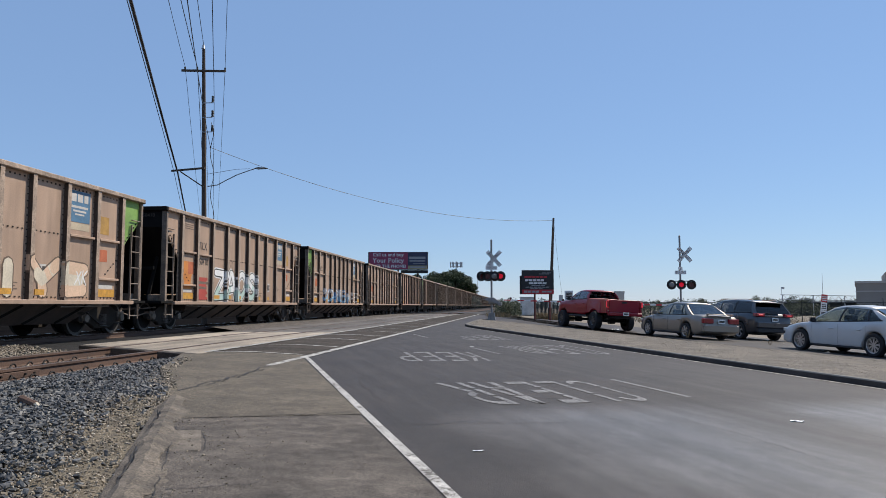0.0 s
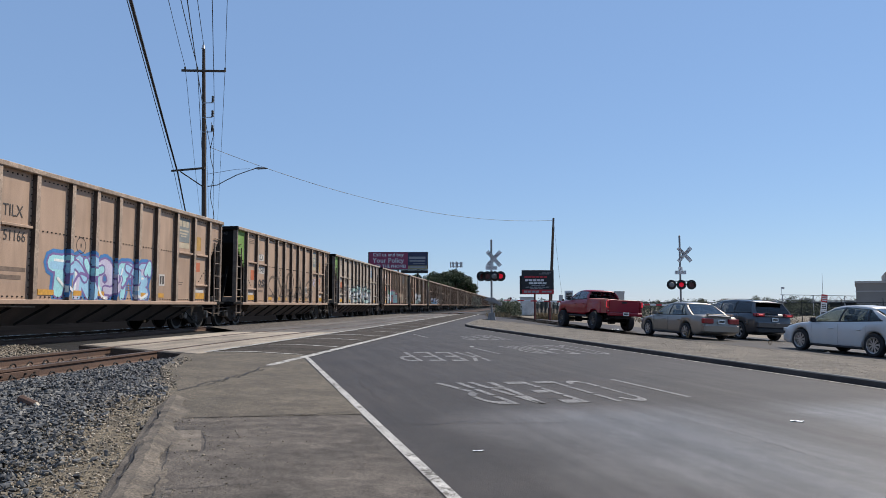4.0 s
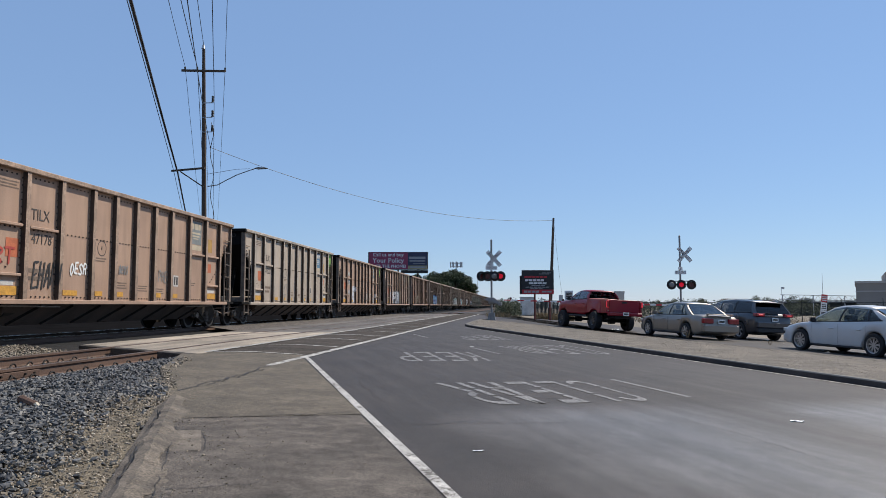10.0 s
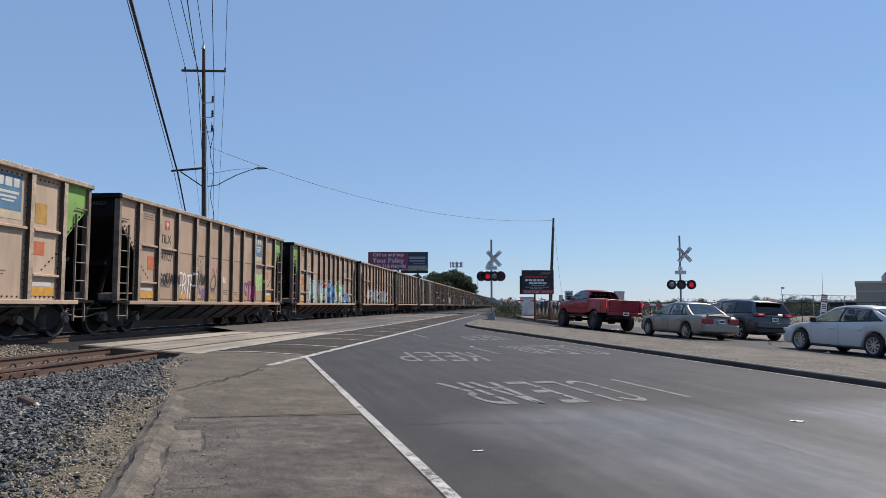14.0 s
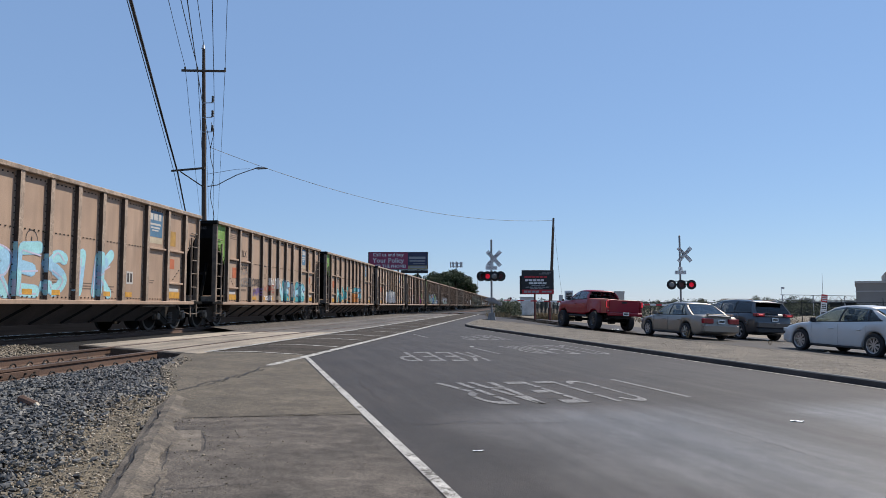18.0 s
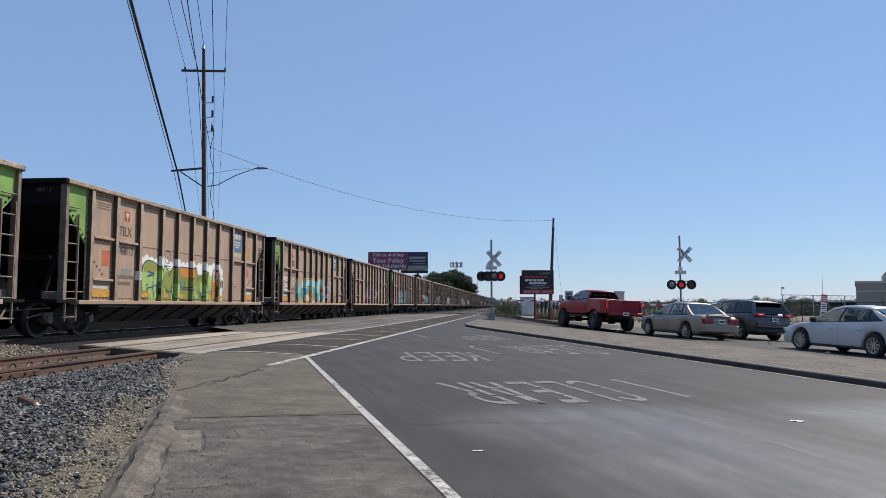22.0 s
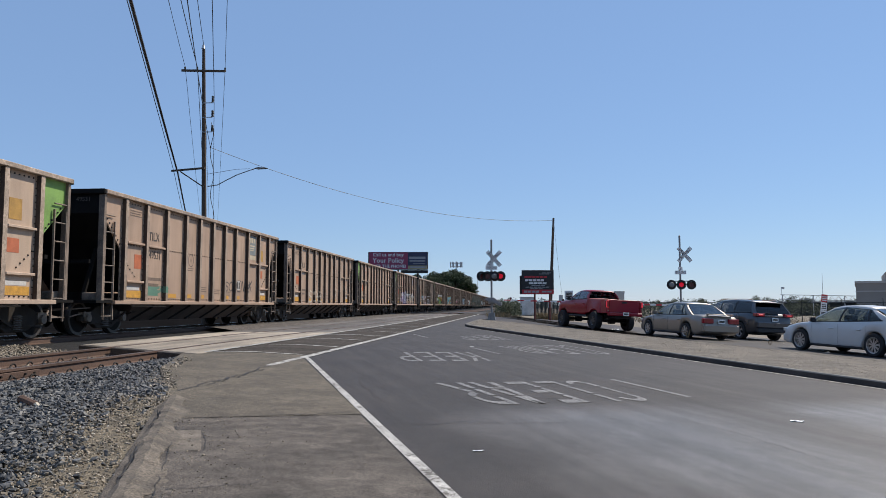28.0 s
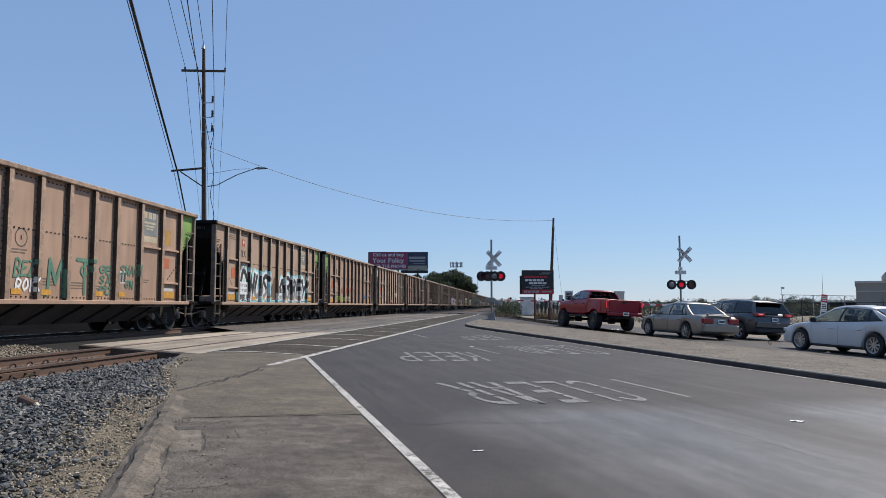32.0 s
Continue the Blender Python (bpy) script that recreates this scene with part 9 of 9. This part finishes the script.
bm = bmesh.new()
rows = []
for j in range(150):
    y = -8.6 + 16.0 * j / 149
    row = []
    for i in range(7):
        x = shoulder_edge(y) + 0.10 - 0.95 * i / 6 + (0.03 * math.sin(j * 1.7 + i) if i else 0)
        row.append(bm.verts.new((x, y, bed_z(x) + 0.030 - 0.045 * (i / 6) ** 2 + 0.008 * math.sin(j * 2.1 + i * 1.3))))
    rows.append(row)
for a, b in zip(rows, rows[1:]):
    for i in range(6):
        bm.faces.new((a[i + 1], a[i], b[i], b[i + 1]))
M_SOIL = mat("yellow_tan_soil", (0.190, 0.154, 0.104), 0.95, var=0.35, scale=1.9, fine=70, bump=0.9, speck=0.55, speck_scale=110)
tagged(part("dirt_verge", bm, M_SOIL, smooth=True), "strip of brown grit beside the gutter", "verge", kind="structure")

pts, size = [], []
for _ in range(26000):
    u, y = rng.uniform(10.45, 17.6), rng.uniform(8.5, 45)
    x = u - ROAD_K * y
    if x > -2.0:
        i = (u - 10.4) / 7.3
        s_ = 0.003 + 0.009 * rng.random() ** 2
        pts.append((x, y, ground_z(x) + 0.095 + 0.05 * math.sin(math.pi * i) - 0.10 * i * i))
        size.append(s_)
M_MEDSTONE = mat("pale_gravel_stone", (0.30, 0.255, 0.20), 0.9, var=0.3, scale=8, fine=50, bump=0.3, island=0.6)
scatter("median_stones", "loose tan stones on the gravel median", pts, size, M_MEDSTONE, 6, flat=0.4)


# tarred cracks and seams in the old asphalt
M_TAR = mat("dark_crack", (0.035, 0.032, 0.03), 0.8, var=0.3, scale=4, fine=40, bump=0.2)
M_TANPATCH = mat("dusty_tan_patch", (0.165, 0.137, 0.106), 0.95, var=0.45, scale=5, fine=160, bump=0.4, bumpdist=0.004, speck=0.45, speck_scale=110)


def crack(a, b, w, seed, lift=0.009, wobble=0.04, n=26):
    r = random.Random(seed)
    a, b = Vector(a), Vector(b)
    d = (b - a).normalized()
    side = Vector((d.y, -d.x))
    bm = bmesh.new()
    off, prev = 0.0, None
    for i in range(n + 1):
        off = off * 0.7 + r.uniform(-wobble, wobble)
        p = a.lerp(b, i / n) + side * off
        ww = w * r.uniform(0.35, 1.2)
        cur = [bm.verts.new((q.x, q.y, ground_z(q.x) + lift)) for q in (p - side * ww / 2, p + side * ww / 2)]
        if prev:
            bm.faces.new((prev[0], prev[1], cur[1], cur[0]))
        prev = cur
    bm.normal_update()
    if bm.faces[:][0].normal.z < 0:
        bmesh.ops.reverse_faces(bm, faces=bm.faces[:])
    return tagged(part("crack", bm, M_TAR), "dark crack in the old asphalt", "crack", kind="structure")


crack((-2.60, 5.60), (-1.50, 6.36), 0.012, 1, 0.0115, 0.022, 60)
# this dark line draws the shadow under the gutter's lip
crack(on_road(-0.578, 5.55), on_road(-0.57, 3.0), 0.009, 31, 0.016, 0.006, 70)
crack(on_road(-0.385, 5.25), on_road(-0.35, 3.1), 0.006, 32, 0.014, 0.008, 60)
crack((-3.36, 7.1), (-3.40, 10.1), 0.03, 2, 0.0125, 0.03, 60)
crack((-3.28, 7.7), (-3.36, 9.6), 0.022, 21, 0.0125, 0.03, 50)
crack((-3.30, 7.6), (-3.40, 11.2), 0.02, 3, wobble=0.09)
for q0, q1 in (((-2.46, 5.12), (-2.26, 5.22)), ((-2.26, 5.22), (-1.97, 4.52)), ((-1.97, 4.52), (-2.14, 4.42))):
    crack(q0, q1, 0.009, 7, wobble=0.012, n=8)
crack((-1.75, 3.6), (-1.35, 3.85), 0.010, 9, wobble=0.02)
crack((-0.9, 6.0), (0.4, 6.6), 0.012, 12)
for k in range(16):
    r = random.Random(200 + k)
    u, y0 = r.uniform(1.2, 9.4), r.uniform(4.6, 16.0)
    crack(on_road(u, y0), on_road(u + r.uniform(-0.15, 0.15), y0 + r.uniform(1.5, 5.0)), 0.007, 220 + k, 0.003, 0.03, 40)
for k in range(7):
    r = random.Random(300 + k)
    u, y0 = r.uniform(1.0, 5.0), r.uniform(5.0, 11.0)
    crack(on_road(u, y0), on_road(u + r.uniform(0.8, 2.6), y0 + r.uniform(-0.3, 0.3)), 0.007, 320 + k, 0.003, 0.03, 30)
crack((-4.9, 13.0), (-4.3, 14.4), 0.03, 14, 0.0)
for k in range(14):
    r = random.Random(50 + k)
    x, y = r.uniform(-3.0, -0.8), r.uniform(4.2, 8.5)
    crack((x, y), (x + r.uniform(0.2, 0.7), y + r.uniform(-0.3, 0.4)), 0.005, 60 + k, wobble=0.02, n=12)


def patch(pts, material, label, lift=0.008):
    bm = bmesh.new()
    bm.faces.new([bm.verts.new((x, y, ground_z(x) + lift)) for x, y in pts])
    bm.normal_update()
    if bm.faces[:][0].normal.z < 0:
        bmesh.ops.reverse_faces(bm, faces=bm.faces[:])
    return tagged(part("pavement_patch", bm, material), label, "pavement patch", kind="structure")


M_PALEPATCH = mat("pale_cement_patch", (0.185, 0.155, 0.122), 0.95, var=0.4, scale=6, fine=160, bump=0.5, bumpdist=0.004, speck=0.4, speck_scale=160)
patch([(-2.44, 5.10), (-2.16, 4.46), (-1.98, 4.54), (-2.27, 5.20)], M_PALEPATCH, "dusty square repair patch in the shoulder")


def gutter():
    """A broken concrete gutter strip along the edge of the shoulder, rough and half buried."""
    r = random.Random(6)
    bm = bmesh.new()
    rows = []
    for j in range(200):
        y = -9.4 + 16.0 * j / 199
        jag = r.uniform(-0.008, 0.008) + 0.03 * math.sin(j * 0.35)
        row = []
        for i, (u, h) in enumerate(((-0.63, -0.06), (-0.575, 0.008), (-0.545, 0.034), (-0.48, 0.042), (-0.41, 0.018), (-0.36, 0.007))):
            uu = u + (jag if i < 2 else r.uniform(-0.012, 0.012) + 0.05 * math.sin(j * 0.5 + 1) if i == 5 else r.uniform(-0.01, 0.01))
            x, yy = on_road(uu, y)
            row.append(bm.verts.new((x, yy, ground_z(x) + h + r.uniform(-0.004, 0.006))))
        rows.append(row)
    for a, b in zip(rows, rows[1:]):
        for i in range(5):
            bm.faces.new((a[i], a[i + 1], b[i + 1], b[i]))
    bmesh.ops.recalc_face_normals(bm, faces=bm.faces[:])
    if bm.faces[:][0].normal.z < 0:
        bmesh.ops.reverse_faces(bm, faces=bm.faces[:])
    tagged(part("gutter", bm, M_TANPATCH), "rough broken concrete gutter half buried in grit", "gutter", kind="structure")


gutter()

# fastenings of the near rail
bm = bmesh.new()
box(bm, -0.16, 0.16, -0.09, 0.09, -0.176, -0.166)
plate_mesh = part("tie_plate", bm, M_RAIL, siding)
plate_mesh.matrix_basis = pose(SIDING_X + 0.7175, 2.0, 0)
bm = bmesh.new()
for a in range(8):
    a0, a1 = math.pi * a / 8, math.pi * (a + 1) / 8
    tube(bm, (0.11, 0.07 * math.cos(a0), -0.165 + 0.065 * math.sin(a0)), (0.11, 0.07 * math.cos(a1), -0.165 + 0.065 * math.sin(a1)), 0.013, n=6)
clip_part = part("rail_clip", bm, M_GREASE, siding)
clip_part.matrix_basis = pose(SIDING_X + 0.7175, 2.0, 0)
for i in range(1, 27):
    for sgn in (1, -1):
        share("tie_plate", plate_mesh.data, siding, pose(SIDING_X + sgn * 0.7175, 2.0 + 0.40 * i, 0))
        share("rail_clip", clip_part.data, siding, pose(SIDING_X + sgn * 0.7175, 2.0 + 0.40 * i, 0))
bm = bmesh.new()
box(bm, SIDING_X + 0.7175 + 0.014, SIDING_X + 0.7175 + 0.036, 8.55, 9.45, -0.135, -0.05)
bevel(bm, 0.006)
joint = part("joint_bar", bm, M_RAIL, siding, "rusty joint bar")
for y in (8.68, 8.86, 9.14, 9.32):
    bm = bmesh.new()
    tube(bm, (SIDING_X + 0.7175 + 0.036, y, -0.09), (SIDING_X + 0.7175 + 0.058, y, -0.09), 0.016, n=6)
    part("joint_bolt", bm, M_GREASE, joint)

# litter and scraps
M_SCRAPWOOD = mat("splintered_scrap_wood", (0.19, 0.11, 0.075), 0.9, var=0.4, scale=6, fine=60, bump=0.4)
bm = bmesh.new()
tube(bm, (-0.16, 0.0, 0.02), (0.14, 0.01, 0.025), 0.036, 0.030, n=8)
tube(bm, (0.14, 0.01, 0.025), (0.19, 0.0, 0.03), 0.026, 0.008, n=7, mi=1)
w = tagged(part("wood_scrap", bm, [M_SCRAPWOOD, M_CHIP]), "splintered brown stick with a pale end on the ballast", "wood scrap")
w.matrix_basis = pose(-4.12, 5.95, bed_z(-4.12) + 0.02, 4, 6, -35)


def paper(x, y, w, h, rz, name="paper_scrap", up=0.0):
    bm = bmesh.new()
    rows = [[bm.verts.new((w * (i / 4 - 0.5), h * (j / 3 - 0.5), 0.12 * h * math.sin(i * 1.9 + j * 2.3) + 0.12 * h + 0.002)) for i in range(5)] for j in range(4)]
    for a, b in zip(rows, rows[1:]):
        for i in range(4):
            bm.faces.new((a[i], a[i + 1], b[i + 1], b[i]))
    top = bmesh.ops.extrude_face_region(bm, geom=bm.faces[:])
    for v in top["geom"]:
        if isinstance(v, bmesh.types.BMVert):
            v.co.z += 0.0015
    bmesh.ops.recalc_face_normals(bm, faces=bm.faces[:])
    ob = tagged(part(name, bm, M_WHITE), "crumpled white paper scrap on the road", "litter", group="litter")
    ob.matrix_basis = pose(x, y, ground_z(x) + up, 0, 0, rz)


paper(-0.27, 5.12, 0.075, 0.02, 20)
paper(2.69, 7.56, 0.12, 0.05, -15)
paper(-1.05, 17.2, 0.08, 0.04, 30)
paper(8.45, 21.3, 0.10, 0.07, 10, up=0.10)
paper(4.35, 33.5, 0.30, 0.20, 30, up=0.12)

random.seed(12)
bm = bmesh.new()
for cx, cy, n, h in ((6.3, 28.4, 9, 0.34), (8.0, 24.6, 6, 0.22)):
    for i in range(n):
        a = random.uniform(0, 6.28)
        r = random.uniform(0, 0.05)
        x, y = cx + r * math.cos(a), cy + r * math.sin(a)
        z = ground_z(x) + 0.10
        hh = h * random.uniform(0.5, 1.1)
        lx, ly = math.cos(a) * hh * 0.35, math.sin(a) * hh * 0.35
        bm.faces.new([bm.verts.new(q) for q in ((x - 0.006, y, z), (x + 0.006, y, z), (x + lx * 0.5 + 0.004, y + ly * 0.5, z + hh * 0.7), (x + lx, y + ly, z + hh))])
tagged(part("dry_weeds", bm, M_STRAW), "dry thin weeds growing in the gravel median", "weeds", kind="stuff")
bm = bmesh.new()
for i in range(120):
    x, y = random.gauss(-8.5, 0.08), random.gauss(12.4, 0.1)
    z = bed_z(x)
    a, hh = random.uniform(0, 6.28), random.uniform(0.04, 0.16)
    bm.faces.new([bm.verts.new(q) for q in ((x - 0.006, y, z), (x + 0.006, y, z), (x + 0.5 * hh * math.cos(a), y + 0.5 * hh * math.sin(a), z + hh))])
tagged(part("dry_weeds", bm, M_STRAW), "small dry weed tuft between the tracks", "weeds", kind="stuff")


# ---- what moves ----
def motions():
    for k, car in CARS.items():
        walk(car, [(t, pose(TRAIN_X, car_y(k, t), 0)) for t in range(0, 33, 2)])
    wheels = [w for car in CARS.values() for b in car.children if b.name.startswith("bogie") for w in b.children if w.name.startswith("wheelset")]
    lead = wheels[0]
    walk(lead, [(f / FPS, pose(0, 0, 0, -math.degrees(train_run(f / FPS) / WHEEL_R) % 360.0)) for f in range(0, 32 * FPS + 1)])
    for w in wheels[1:]:
        w.rotation_mode = "QUATERNION"
        keys = w.animation_data_create()
        keys.action = lead.animation_data.action
        keys.action_slot = lead.animation_data.action_slot

    # the signals flash in turn, 49 times a minute
    half, first = 0.6076, 0.52
    for phase, flaps in FLAPS.items():
        rows, n = [], -1
        while first + n * half < 32.2:
            t0 = max(0.0, first + n * half + 0.05)
            t1 = min(32.0, first + (n + 1) * half - 0.05)
            lit = (n % 2 == 0) == (phase == "a")
            angle = -86.0 if lit else 0.0
            if t1 > t0:
                rows += [(t0, pose(0, 0, 0, angle)), (t1, pose(0, 0, 0, angle))]
            n += 1
        if rows[-1][0] < 32.0:
            rows.append((32.0, pose(0, 0, 0, angle)))
        for flap in flaps:
            walk(flap, rows)


motions()
